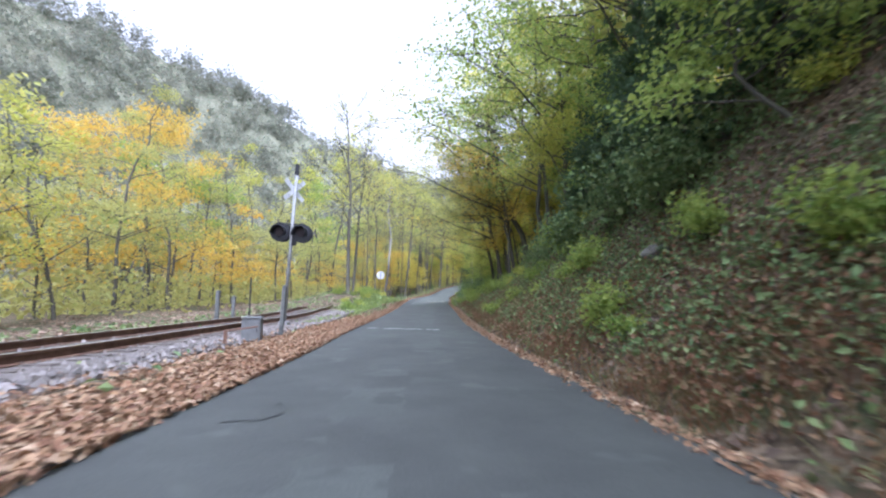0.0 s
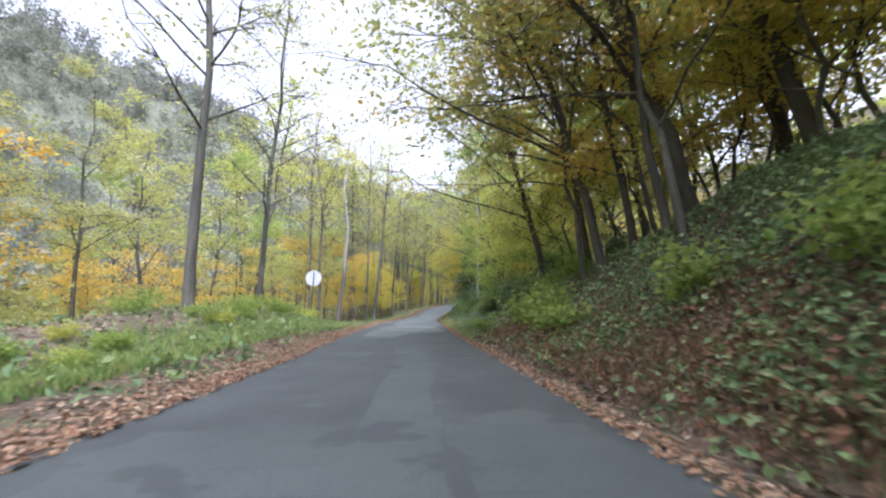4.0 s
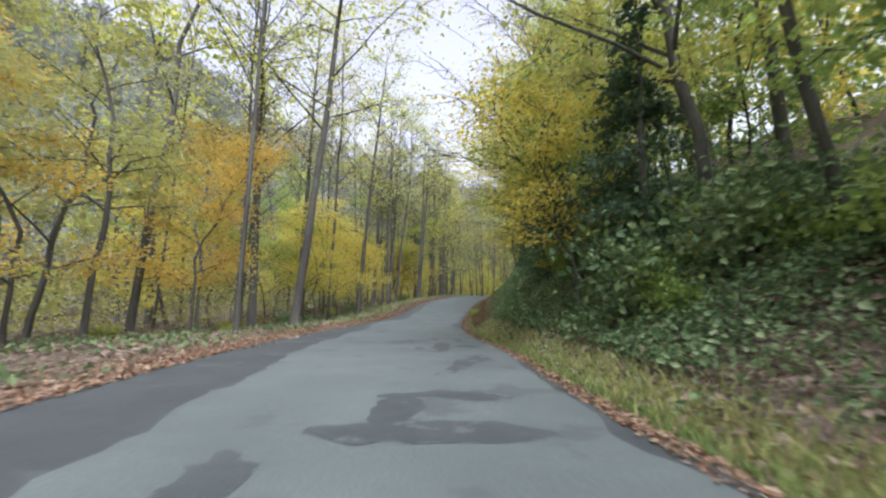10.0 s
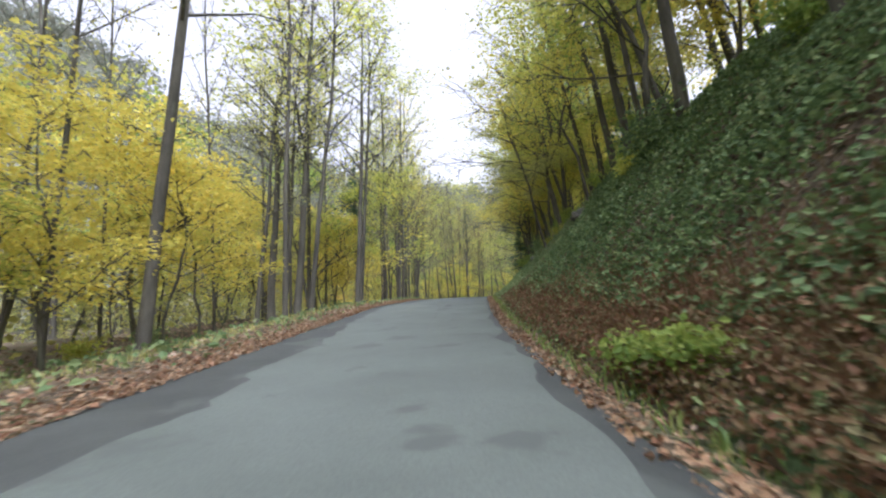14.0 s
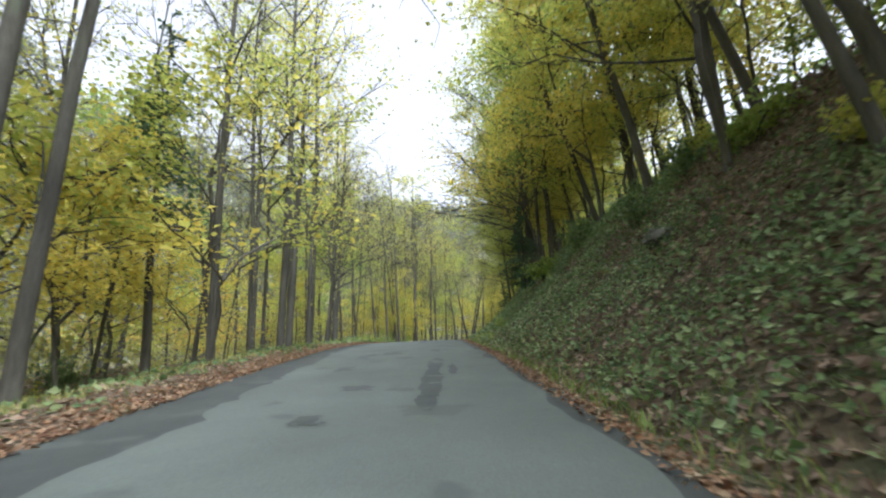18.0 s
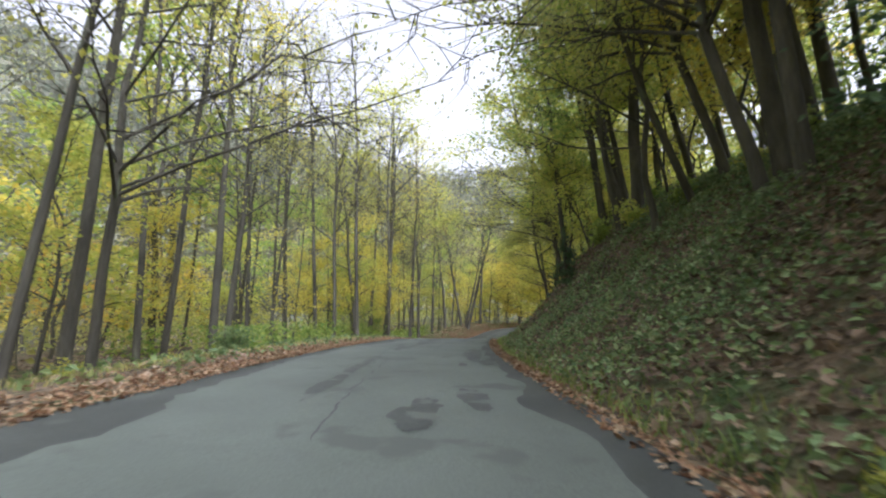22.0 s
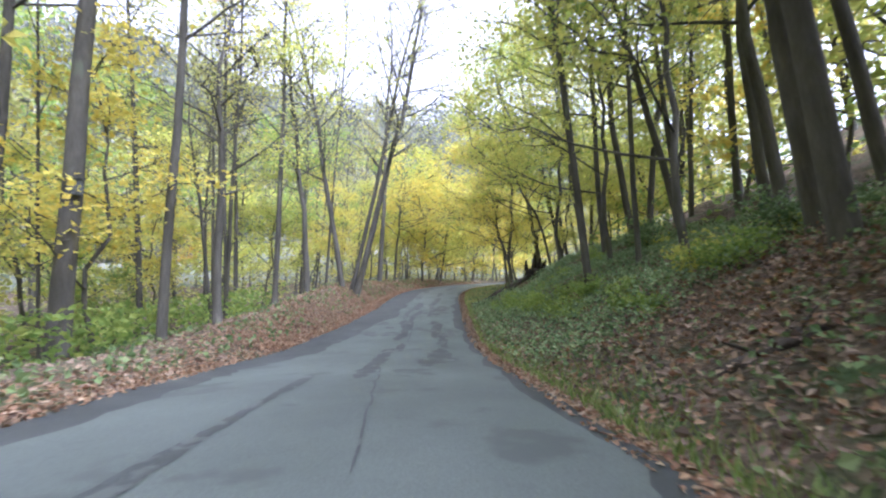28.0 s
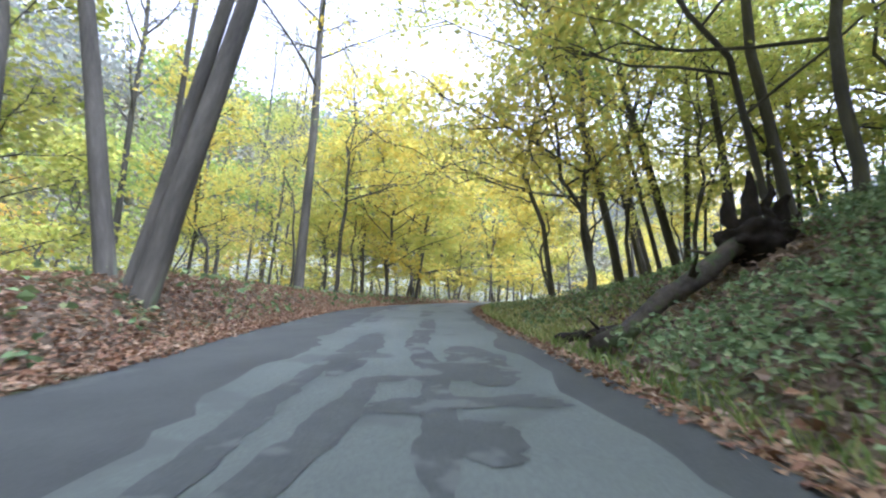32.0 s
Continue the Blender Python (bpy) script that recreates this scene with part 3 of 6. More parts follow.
def jag(seed, s, size, cell):
    """Broken edge: a new offset every so often, with short sharp steps between."""
    r = np.random.default_rng(seed)
    cuts = np.cumsum(r.uniform(0.3, 1.7, 900) * cell) + s[0] - 1
    offs = r.uniform(-1, 1, 901) * size
    i = np.searchsorted(cuts, s)
    return offs[i] * 0.7 + 0.3 * np.interp(s, cuts, offs[:-1])


lane_l = curve(ls, [(40, -1.9), (58, -1.9), (60, -2.0), (62, -1.65), (68, -2.1), (72, -2.5), (81, -2.65), (84.4, -3.1), (86.3, -2.8), (87.1, -2.06), (94, -2.1), (101.4, -2.6), (103, -2.75), (107, -2.5), (112, -2.2), (117, -2.5), (124, -2.9), (128, -2.75), (132, -2.37), (135, -2.5), (143, -2.9), (147.4, -2.35), (155, -2.5), (161, -2.8), (164.5, -2.8), (168.5, -2.0), (171, -1.55), (173, -1.3), (174.6, -0.8), (178, -0.62), (183, -0.5), (191, -0.8), (215, -1.2)]) + 0.08 * wave(ls, 0 * ls, 1.3, 2) + jag(5, ls, 0.13, 0.9) + fray(7, ls, 0.09, 0.8)
lane_r = curve(ls, [(40, 1.5), (57, 1.5), (62, 2.2), (74, 2.4), (80, 1.8), (82.6, 1.5), (84.2, 1.27), (86, 1.37), (93, 1.5), (101, 1.7), (114, 1.75), (122, 1.8), (132, 1.58), (140, 1.6), (160, 1.8), (175, 1.65), (178, 1.85), (185, 1.95), (215, 1.9)]) + 0.07 * wave(ls, 0 * ls, 1.5, 6) + jag(6, ls, 0.07, 1.1) + fray(8, ls, 0.06, 0.8)
fade_l, fade_r = blend(ls, 40.5, 42.2), blend(ls, 42.5, 45.5)
lv, lf = ribbon(ls, lane_l * fade_l + (1 - fade_l) * -0.6, lane_r * fade_r + (1 - fade_r) * -0.3 * fade_l - (1 - fade_l) * 0.6, 0.035)
es = np.arange(-20, 44, 0.12)
early_l = curve(es, [(-20, -1.7), (16, -1.85), (19, -1.73), (24, -1.9), (34, -2.1), (44, -2.2)]) + 0.09 * wave(es, 0 * es, 1.5, 3) + jag(15, es, 0.12, 0.9) + fray(17, es, 0.09, 0.8)
early_r = curve(es, [(-20, 1.9), (44, 1.75)]) + 0.06 * wave(es, 0 * es, 1.7, 5) + fray(18, es, 0.05, 0.8)
ev, ef = ribbon(es, early_l, early_r, 0.03)
link("dull_lane", mesh_of("dull_lane", ev, ef, M["asphalt_mid"], smooth=True), road, "dull grey worn surface of the older road")
link("worn_lane", mesh_of("worn_lane", lv, lf, M["asphalt"], smooth=True), road, "paler worn surface along the middle of the road")


def blot(seed, s, u, length, width, turn=0.0, ragged=0.17):
    """A frayed tar patch round a place on the road."""
    n = 110
    a = np.arange(n) * 2 * np.pi / n
    r = np.random.default_rng(seed)
    k, slow = np.ones(n), np.ones(n)
    for m in range(2, 26):
        add = ragged * 1.5 * r.normal() / m**0.75 * np.sin(m * a + r.uniform(0, 6.28))
        k += add
        slow += add if m < 6 else add * 0.3 * width / max(length, width)
    k, slow = np.clip(k, 0.45, 1.5), np.clip(slow, 0.6, 1.4)
    dx, dy = np.sign(np.cos(a)) * np.abs(np.cos(a)) ** 0.7 * slow * length / 2, np.sign(np.sin(a)) * np.abs(np.sin(a)) ** 0.7 * k * width / 2
    c, w = math.cos(radians(turn)), math.sin(radians(turn))
    v = spot(np.r_[s, s + dx * c - dy * w], np.clip(np.r_[u, u + dx * w + dy * c], -2.9, 2.4), 0.041)
    return v, [[0, 1 + i, 1 + (i + 1) % n] for i in range(n)]


def stripe(pts, width, lift, step=0.2, worn=0):
    """A strip along places (s, u) on the road, resampled finely so that it lies on it. worn: a seed for ragged edges."""
    p = np.array(pts, float)
    d = np.r_[0, np.cumsum(np.hypot(*np.diff(p, axis=0).T))]
    q = np.linspace(0, d[-1], max(2, int(d[-1] / step) + 1))
    s, u = np.interp(q, d, p[:, 0]), np.interp(q, d, p[:, 1])
    t = np.stack([np.gradient(s), np.gradient(u)], 1)
    t /= np.linalg.norm(t, axis=1)[:, None]
    w = o = np.broadcast_to(np.asarray(width, float), q.shape) / 2
    if worn:
        ends = np.clip(np.minimum(q, d[-1] - q) / 0.22, 0.25, 1) ** 0.7
        w, o = (w * ends * np.clip(1 + fray(worn + side, q, 0.22, 1.2, 20), 0.3, 1.35) for side in (0, 50))
    v = np.concatenate([spot(s - t[:, 1] * w, u + t[:, 0] * w, lift), spot(s + t[:, 1] * o, u - t[:, 0] * o, lift)])
    n = len(q)
    return v, [[i, i + 1, n + i + 1, n + i] for i in range(n - 1)]


# tar patches: road metres, metres to the right, length, width, turn
PATCH_START = [(10.2, -0.7, 0.9, 0.3, 12), (4.4, -1.4, 0.7, 0.5, 0), (36.8, -1.0, 1.6, 0.5, 0), (51.7, -0.5, 2.6, 0.6, 0), (54.3, 0.75, 1.0, 0.4, 0), (57.9, -0.2, 0.9, 0.55, 10)]
PATCH_MARKS = [(61.1, -1.0, 1.8, 0.4, 20), (58.5, 1.0, 2.0, 0.22, 8), (58.3, 1.5, 1.0, 0.2, 10), (63.2, -0.75, 0.7, 0.5, 0), (72.5, 1.6, 0.5, 0.7, 0), (71.6, 0.35, 0.6, 0.35, 0), (73.6, -0.15, 0.6, 1.1, 0), (75.0, 0.7, 0.8, 0.3, 0), (78.9, -1.6, 1.4, 0.5, 0), (74.6, 1.5, 1.1, 0.3, 0)]
PATCH_ROW = [(83.0, 1.35, 1.8, 0.3, -6), (82.0, 1.55, 0.9, 0.3, 0), (103.0, 0.15, 0.9, 0.35, 0), (121.4, 0.5, 0.7, 0.35, 0), (121.5, -0.58, 0.4, 0.22, 0), (114.4, -0.75, 0.5, 0.5, 0), (112.4, -0.95, 0.4, 0.4, 0), (117.0, -1.4, 0.5, 0.5, 0)]
PATCH_BEND = [(120.2, -1.4, 0.8, 0.5, 0), (120.8, -0.8, 0.9, 0.6, 0), (119.0, -0.3, 0.5, 0.4, 0), (127.7, -0.95, 1.2, 0.25, 12), (128.6, -0.05, 2.4, 0.55, 0), (127.5, 1.05, 0.3, 0.3, 0), (128.5, 0.7, 0.5, 0.3, 0), (126.9, 1.1, 0.25, 0.25, 0), (132.4, 0.3, 1.0, 0.5, 0), (133.2, 0.9, 1.0, 0.4, 0)]
PATCH_CURVE = [(139.6, 1.2, 2.2, 0.4, 0), (136.9, 0.95, 0.5, 0.2, 0), (137.4, 1.5, 1.2, 0.4, 0), (143.0, -1.1, 2.4, 0.5, -8), (146.8, -0.9, 2.4, 0.5, -10), (146.2, -0.5, 1.2, 0.3, 0), (151.0, -1.0, 1.8, 1.0, 0), (148.9, -0.7, 1.0, 0.6, 0), (149.6, -0.3, 0.4, 0.3, 0), (149.4, 0.65, 1.6, 0.3, 0), (148.5, 1.1, 1.0, 0.2, 0)]
PATCH_LAST = [(168.0, -0.1, 1.2, 0.25, 0), (166.2, 0.9, 1.2, 0.9, 0), (165.2, 0.6, 0.8, 0.6, 0), (173.4, 0.0, 2.6, 0.35, 0), (170.7, -1.2, 0.5, 0.5, 0), (170.6, -0.6, 0.5, 0.5, 0), (170.3, -0.15, 0.7, 0.35, 0), (171.6, 0.95, 2.6, 0.4, 6), (170.5, 1.3, 0.9, 0.4, 10), (173.1, -1.0, 0.5, 0.4, 0), (172.0, -0.7, 0.3, 0.4, 0)]
PATCH_END = [(175.5, 0.95, 0.5, 0.4, 0), (176.2, 1.2, 0.3, 0.75, 0), (177.7, 1.25, 1.6, 0.85, 0), (176.1, 0.5, 0.25, 0.5, 0), (176.9, 0.55, 0.25, 0.6, 0), (182.0, 0.9, 2.4, 0.4, 0), (183.6, -0.3, 2.0, 0.4, 0), (186.0, 0.8, 2.0, 0.5, 0), (188.0, -0.4, 1.5, 0.4, 0), (192.0, 0.6, 3.0, 0.5, 0)]
k = 0
for patches in (PATCH_START, PATCH_MARKS, PATCH_ROW, PATCH_BEND, PATCH_CURVE, PATCH_LAST, PATCH_END):
    for s, u, length, width, turn in patches:
        k += 1
        v, f = blot(100 + k, s, u, length * 1.25, width * 0.8, turn)
        link("tar_patch", mesh_of("tar_patch", v, f, M["asphalt_dark" if s < 40 else "asphalt_patch"]), road, "dark tar patch")

# long dark streaks in the wheel tracks: places along each, and a width
STREAKS_LATE = [
    ([(112.6, 0.3), (115.0, 0.35), (118.6, 0.5)], 0.3), ([(115.6, 0.75), (117.2, 0.8)], 0.2),
    ([(44.0, -0.45), (46.0, -0.42)], 0.2), ([(44.6, 0.55), (46.2, 0.6)], 0.22), ([(48.0, -0.5), (52.5, -0.4)], 0.25),
    ([(145.4, -0.85), (147.2, -0.85), (148.6, -0.7)], 0.36), ([(148.6, -0.7), (151.2, -0.7)], 0.5), ([(145.2, -0.55), (148.0, -0.32)], 0.2), ([(151.6, -0.9), (156.4, -1.1)], 0.3),
    ([(169.4, -0.25), (172.6, -0.08), (173.8, -0.28)], 0.34), ([(174.2, -0.33), (176.4, -0.26), (178.5, -0.1), (180.4, 0.12)], 0.2), ([(177.0, -0.02), (180.2, 0.2)], 0.3), ([(174.9, 0.1), (177.0, 0.27)], 0.22), ([(169.8, 1.0), (171.6, 0.92), (173.6, 0.85)], 0.27), ([(174.9, 0.68), (176.9, 0.83), (178.8, 0.68), (182.0, 0.9)], 0.24),
]
STREAKS_EARLY = [
    ([(64.2, -0.45), (64.25, 0.6), (64.2, 1.65)], 0.62), ([(65.6, 0.0), (65.8, 0.8), (65.7, 1.6)], 0.55), ([(64.4, 0.1), (65.7, 0.3)], 0.5), ([(67.2, 0.7), (68.6, 1.3), (70.2, 1.7)], 0.4), ([(70.6, 0.9), (73.6, 0.95)], 0.35),
    ([(174.8, -0.7), (174.8, 1.6)], 0.11), ([(155.0, -1.4), (160.0, -1.35), (163.5, -1.25)], 0.16), ([(163.0, -0.5), (168.0, -0.35)], 0.3), ([(165.0, 0.9), (170.0, 1.1)], 0.3),
    ([(122.6, -2.1), (122.9, -1.3), (123.2, -0.6)], 0.22), ([(137.5, 1.25), (142.0, 1.35)], 0.35),
    ([(16.3, -0.82), (17.3, -0.88), (18.5, -0.84), (19.4, -0.9)], 0.13), ([(20.2, -0.95), (20.8, -0.9), (23.1, -0.88)], 0.12), ([(18.2, -0.6), (19.0, -0.62)], 0.07),
    ([(60.2, -1.1), (62.6, -0.7)], 0.2), ([(57.2, -0.6), (58.6, -0.5)], 0.5), ([(57.0, 1.0), (62.0, 0.75)], 0.2), ([(133.0, -1.0), (139.0, -1.0)], 0.22), ([(142.3, -0.9), (143.6, -0.72), (145.6, -0.78), (147.4, -0.85)], 0.3),
]
for k, (line, width) in enumerate(STREAKS_LATE + STREAKS_EARLY):
    p = np.array(line)
    d = np.r_[0, np.cumsum(np.hypot(*np.diff(p, axis=0).T))]
    q = np.arange(0, d[-1], 0.05)
    s, u = np.interp(q, d, p[:, 0]), np.interp(q, d, p[:, 1])
    ends = np.clip(np.minimum(q, d[-1] - q) / 0.5, 0.12, 1) ** 0.6
    one = width / 2 * ends * np.clip(1 + fray(200 + k, q, 0.45), 0.15, 2)
    two = width / 2 * ends * np.clip(1 + fray(300 + k, q, 0.45), 0.15, 2)
    t0 = p[-1] - p[0]
    t0 = t0 / np.linalg.norm(t0) if abs(t0[0]) < abs(t0[1]) else np.array([1.0, 0.0])
    v = np.concatenate([spot(s - t0[1] * one, u + t0[0] * one, 0.0405), spot(s + t0[1] * two, u - t0[0] * two, 0.0405)])
    n = len(q)
    link("tar_streak", mesh_of("tar_streak", v, [[a, a + 1, n + a + 1, n + a] for a in range(n - 1)], M["asphalt_dark" if p[0, 0] < 40 else "asphalt_patch"]), road, "dark worn streak in the wheel track")

CRACKS = [
    [(16.9, 1.01), (16.25, 0.95), (15.65, 1.03), (14.6, 1.0)], [(86.1, -0.43), (84.2, -0.3), (82.6, -0.15), (80, 0.0)],
    [(109.2, -0.58), (106, -0.5), (103.6, -0.37), (101.8, -0.1), (98, 0.0)], [(138.1, -0.63), (133.6, -0.58), (131.5, -0.5)], [(144.5, -1.4), (141, -1.2), (138.9, -1.0), (136, -0.75)],
    [(156, 0.5), (151.9, 0.45), (147.4, 0.24), (144.5, 0.22), (141.4, 0.15)], [(174.2, 0.0), (171.1, 0.1), (169, 0.05)], [(62.8, -0.6), (60.1, -0.67), (59.2, -1.1)],
    [(167.5, -0.5), (163, -0.2), (159, 0.0)],
]
for line in CRACKS:
    p = np.array(line)
    q = np.linspace(0, len(p) - 1, 14 * (len(p) - 1))
    s, u = np.interp(q, np.arange(len(p)), p[:, 0]), np.interp(q, np.arange(len(p)), p[:, 1])
    u = u + 0.045 * wave(s, 0 * s, 0.3, 3)
    v, f = stripe(np.stack([s, u], 1), 0.026, 0.042, 0.07, 500 + int(line[0][0]))
    link("sealed_crack", mesh_of("sealed_crack", v, f, M["asphalt_dark" if p[0, 0] < 40 else "asphalt_patch"]), road, "dark sealed crack")

# painted bars and the crossing mark: an X between two letters R
for (sa, ua), (sb, ub), width in (((16.33, -1.87), (16.27, -1.47), 0.27), ((16.06, -1.24), (15.63, 0.11), 0.27), ((15.62, 0.28), (15.58, 0.74), 0.27), ((46.9, -1.2), (46.3, 0.6), 0.38), ((59.2, -1.0), (58.75, 1.48), 0.55)):
    v, f = stripe([(sa, ua), (sb, ub)], width, 0.046)
    link("painted_bar", mesh_of("painted_bar", v, f, M["line"]), road, "worn white painted bar")
for k, (line, width) in enumerate((([(50.5, 1.06), (55.9, -0.7)], 0.38), ([(51.1, -0.95), (51.9, -0.32)], 0.36), ([(52.1, -0.28), (53.95, 0.7)], 0.36), ([(54.6, 0.78), (55.4, 1.32)], 0.28))):
    v, f = stripe(line, width, 0.046, 0.05, 400 + k)
    link("painted_stroke", mesh_of("painted_stroke", v, f, M["line"]), road, "worn white stroke of a painted X")
for s0, u0 in ((54.2, -0.76), (53.5, 1.36)):
    # upside down to this lane: the letters face the other way
    a = np.linspace(-math.pi / 2, math.pi / 2, 9)
    bowl = [(s0 - 1.6, u0)] + [(s0 - 1.2 + 0.4 * math.sin(t), u0 - 0.1 - 0.26 * math.cos(t)) for t in -a[::-1]] + [(s0 - 0.8, u0)]
    for line in ([(s0, u0), (s0 - 1.6, u0)], bowl, [(s0 - 0.8, u0 - 0.12), (s0, u0 - 0.36)]):
        v, f = stripe(line, 0.1, 0.046)
        link("letter_stroke", mesh_of("letter_stroke", v, f, M["line"]), road, "white stroke of a painted letter R")
for line in ([(54.0, -2.2), (54.5, -2.02), (55.05, -1.88)], [(52.5, -1.72), (53.4, -1.55)]):
    v, f = stripe(line, 0.15, 0.046, 0.05, 430 + int(line[0][0]))
    link("paint_remnant", mesh_of("paint_remnant", v, f, M["line"]), road, "worn remnant of white road paint")

# ---- woods: kinds of trees ----
NEAR, WHOLE, GIRTH = {}, {}, {}


def near_kind(name, piles, girth, bark, leaf):
    """A kind in two forms with one crown: limbs as parts for trees by the road, joined wood for those behind."""
    NEAR[name] = plant(name, piles, M[bark], M[leaf])
    WHOLE[name] = plant(name, (piles[0], piles[1], None), M[bark], M[leaf], False) + NEAR[name][-1:]
    GIRTH[name] = girth


for name, args, opts, bark, leaf in (
    ("poplar", (1, 24, 0.16, 0.4, 3.6, 19, 2300, 0.19), dict(wobble=0.12, spread=0.45, twigs=7, rise=0.95, fine=True, twig=0.02), "bark", "leaf_lime"),
    ("poplar_b", (21, 26, 0.17, 0.42, 3.4, 19, 1700, 0.19), dict(wobble=0.12, spread=0.45, twigs=7, rise=1.0, fine=True, twig=0.02), "bark", "leaf_yellow"),
    ("oak", (5, 19, 0.18, 0.32, 4.4, 15, 3600, 0.23), dict(wobble=0.2, spread=0.55, rise=0.6, twigs=6), "bark", "leaf_green"),
    ("oak_b", (25, 20, 0.17, 0.36, 4.2, 15, 3300, 0.22), dict(wobble=0.2, spread=0.55, rise=0.65, twigs=6), "bark", "leaf_lime"),
    ("bare", (6, 19, 0.17, 0.3, 4.0, 20, 1500, 0.18), dict(wobble=0.2, rise=0.85, twigs=10, tip=0.14, fine=True, twig=0.022), "bark", "leaf_dull"),
    ("bare_b", (26, 23, 0.15, 0.36, 3.4, 19, 500, 0.19), dict(wobble=0.12, rise=1.15, twigs=10, tip=0.14, fine=True, twig=0.022), "bark", "leaf_dull"),
    ("maple", (3, 9, 0.075, 0.22, 3.0, 13, 2900, 0.19), dict(spread=0.42, rise=0.45, sides=7, flat=0.6), "bark", "leaf_yellow"),
    ("maple_b", (23, 7.5, 0.06, 0.24, 2.8, 12, 2500, 0.19), dict(spread=0.42, rise=0.4, sides=7, flat=0.6), "bark", "leaf_yellow"),
    ("beech", (4, 8, 0.065, 0.2, 2.8, 12, 2600, 0.19), dict(spread=0.42, rise=0.45, sides=7, flat=0.6), "bark", "leaf_lime"),
    ("beech_b", (24, 10, 0.08, 0.25, 3.0, 13, 2700, 0.19), dict(spread=0.42, rise=0.45, sides=7, flat=0.6), "bark", "leaf_lime"),
    ("dogwood", (8, 6, 0.055, 0.15, 2.4, 11, 2300, 0.18), dict(spread=0.38, rise=0.45, sides=7, flat=0.5), "bark", "leaf_green"),
    ("orange", (9, 11, 0.1, 0.18, 3.6, 14, 4600, 0.2), dict(spread=0.55, rise=0.5, sides=7, flat=0.5), "bark", "leaf_orange"),
    ("dull", (10, 16, 0.14, 0.25, 4.2, 16, 4600, 0.19), dict(spread=0.45, rise=0.5, droop=0.25, flat=0.4, twigs=6), "bark", "leaf_dull"),
    ("sycamore", (12, 20, 0.22, 0.5, 3.4, 14, 900, 0.19), dict(spread=0.5), "bark_sycamore", "leaf_yellow"),
    ("birch", (13, 15, 0.085, 0.55, 1.9, 12, 500, 0.14), dict(spread=0.35, wobble=0.1, sides=8), "bark_pale", "leaf_lime"),
    ("sapling", (14, 6.5, 0.035, 0.3, 1.3, 9, 420, 0.14), dict(spread=0.3, sides=6), "bark", "leaf_yellow"),
):
    near_kind(name, grow(*args, **opts), args[2], bark, leaf)
for name, args, opts, bark, leaf in (
    ("arch_dull", (51, 15, 0.17, 0.26, 6.0, 14, 4200, 0.19), dict(rise=0.8, droop=0.1, twigs=7, twig=0.018, fine=True, spread=0.4), "bark", "leaf_dull"),
    ("arch_yellow", (52, 10, 0.1, 0.25, 4.6, 13, 2700, 0.19), dict(rise=0.4, twigs=6, spread=0.42, flat=0.6), "bark", "leaf_yellow"),
    ("arch_orange", (56, 10, 0.1, 0.25, 4.6, 13, 2600, 0.19), dict(rise=0.4, twigs=6, spread=0.42, flat=0.6), "bark", "leaf_orange"),
    ("arch_lime", (53, 11, 0.11, 0.28, 4.8, 13, 2700, 0.19), dict(rise=0.45, twigs=6, spread=0.42, flat=0.6), "bark", "leaf_lime"),
    ("arch_green", (55, 13, 0.13, 0.25, 5.0, 15, 3800, 0.19), dict(rise=0.5, twigs=6, spread=0.45), "bark", "leaf_green"),
    ("arch_bare", (54, 14, 0.14, 0.28, 5.6, 15, 900, 0.16), dict(twig=0.022, rise=0.65, droop=0.1, twigs=9, fine=True), "bark", "leaf_lime"),
):
    near_kind(name, grow(*args, aim=math.pi, pull=0.45, **opts), args[2], bark, leaf)
NEAR["hemlock"] = WHOLE["hemlock"] = plant("hemlock", conifer(7, 8.5, 0.13, 0.18, 3600), M["bark"], M["needle"], False)
NEAR["tall_hemlock"] = WHOLE["tall_hemlock"] = plant("tall_hemlock", conifer(17, 15, 0.17, 0.18, 4200, 0.2, 0.42), M["bark"], M["needle"], False)
GIRTH["hemlock"], GIRTH["tall_hemlock"] = 0.13, 0.17
FAR = {
    "poplar": plant("far_poplar", grow(31, 23, 0.2, 0.38, 3.8, 11, 760, 0.4, spread=0.65, twigs=2, sides=5), M["bark"], M["leaf_lime"], False),
    "poplar_b": plant("far_poplar_b", grow(32, 22, 0.18, 0.4, 3.6, 11, 680, 0.4, spread=0.65, twigs=2, sides=5), M["bark"], M["leaf_yellow"], False),
    "oak": plant("far_oak", grow(33, 18, 0.2, 0.25, 4.4, 11, 980, 0.43, spread=0.7, twigs=2, sides=5), M["bark"], M["leaf_green"], False),
    "maple": plant("far_maple", grow(34, 10, 0.09, 0.15, 3.4, 11, 1000, 0.34, spread=0.55, rise=0.5, twigs=2, sides=5, flat=0.6), M["bark"], M["leaf_yellow"], False),
    "beech": plant("far_beech", grow(35, 9, 0.08, 0.12, 3.2, 11, 1000, 0.34, spread=0.55, rise=0.5, twigs=2, sides=5, flat=0.6), M["bark"], M["leaf_lime"], False),
    "orange": plant("far_orange", grow(36, 11, 0.1, 0.15, 3.6, 11, 1000, 0.36, spread=0.6, rise=0.5, twigs=2, sides=5, flat=0.6), M["bark"], M["leaf_orange"], False),
    "dull": plant("far_dull", grow(38, 14, 0.14, 0.2, 4.0, 11, 950, 0.38, spread=0.6, twigs=2, sides=5), M["bark"], M["leaf_dull"], False),
}
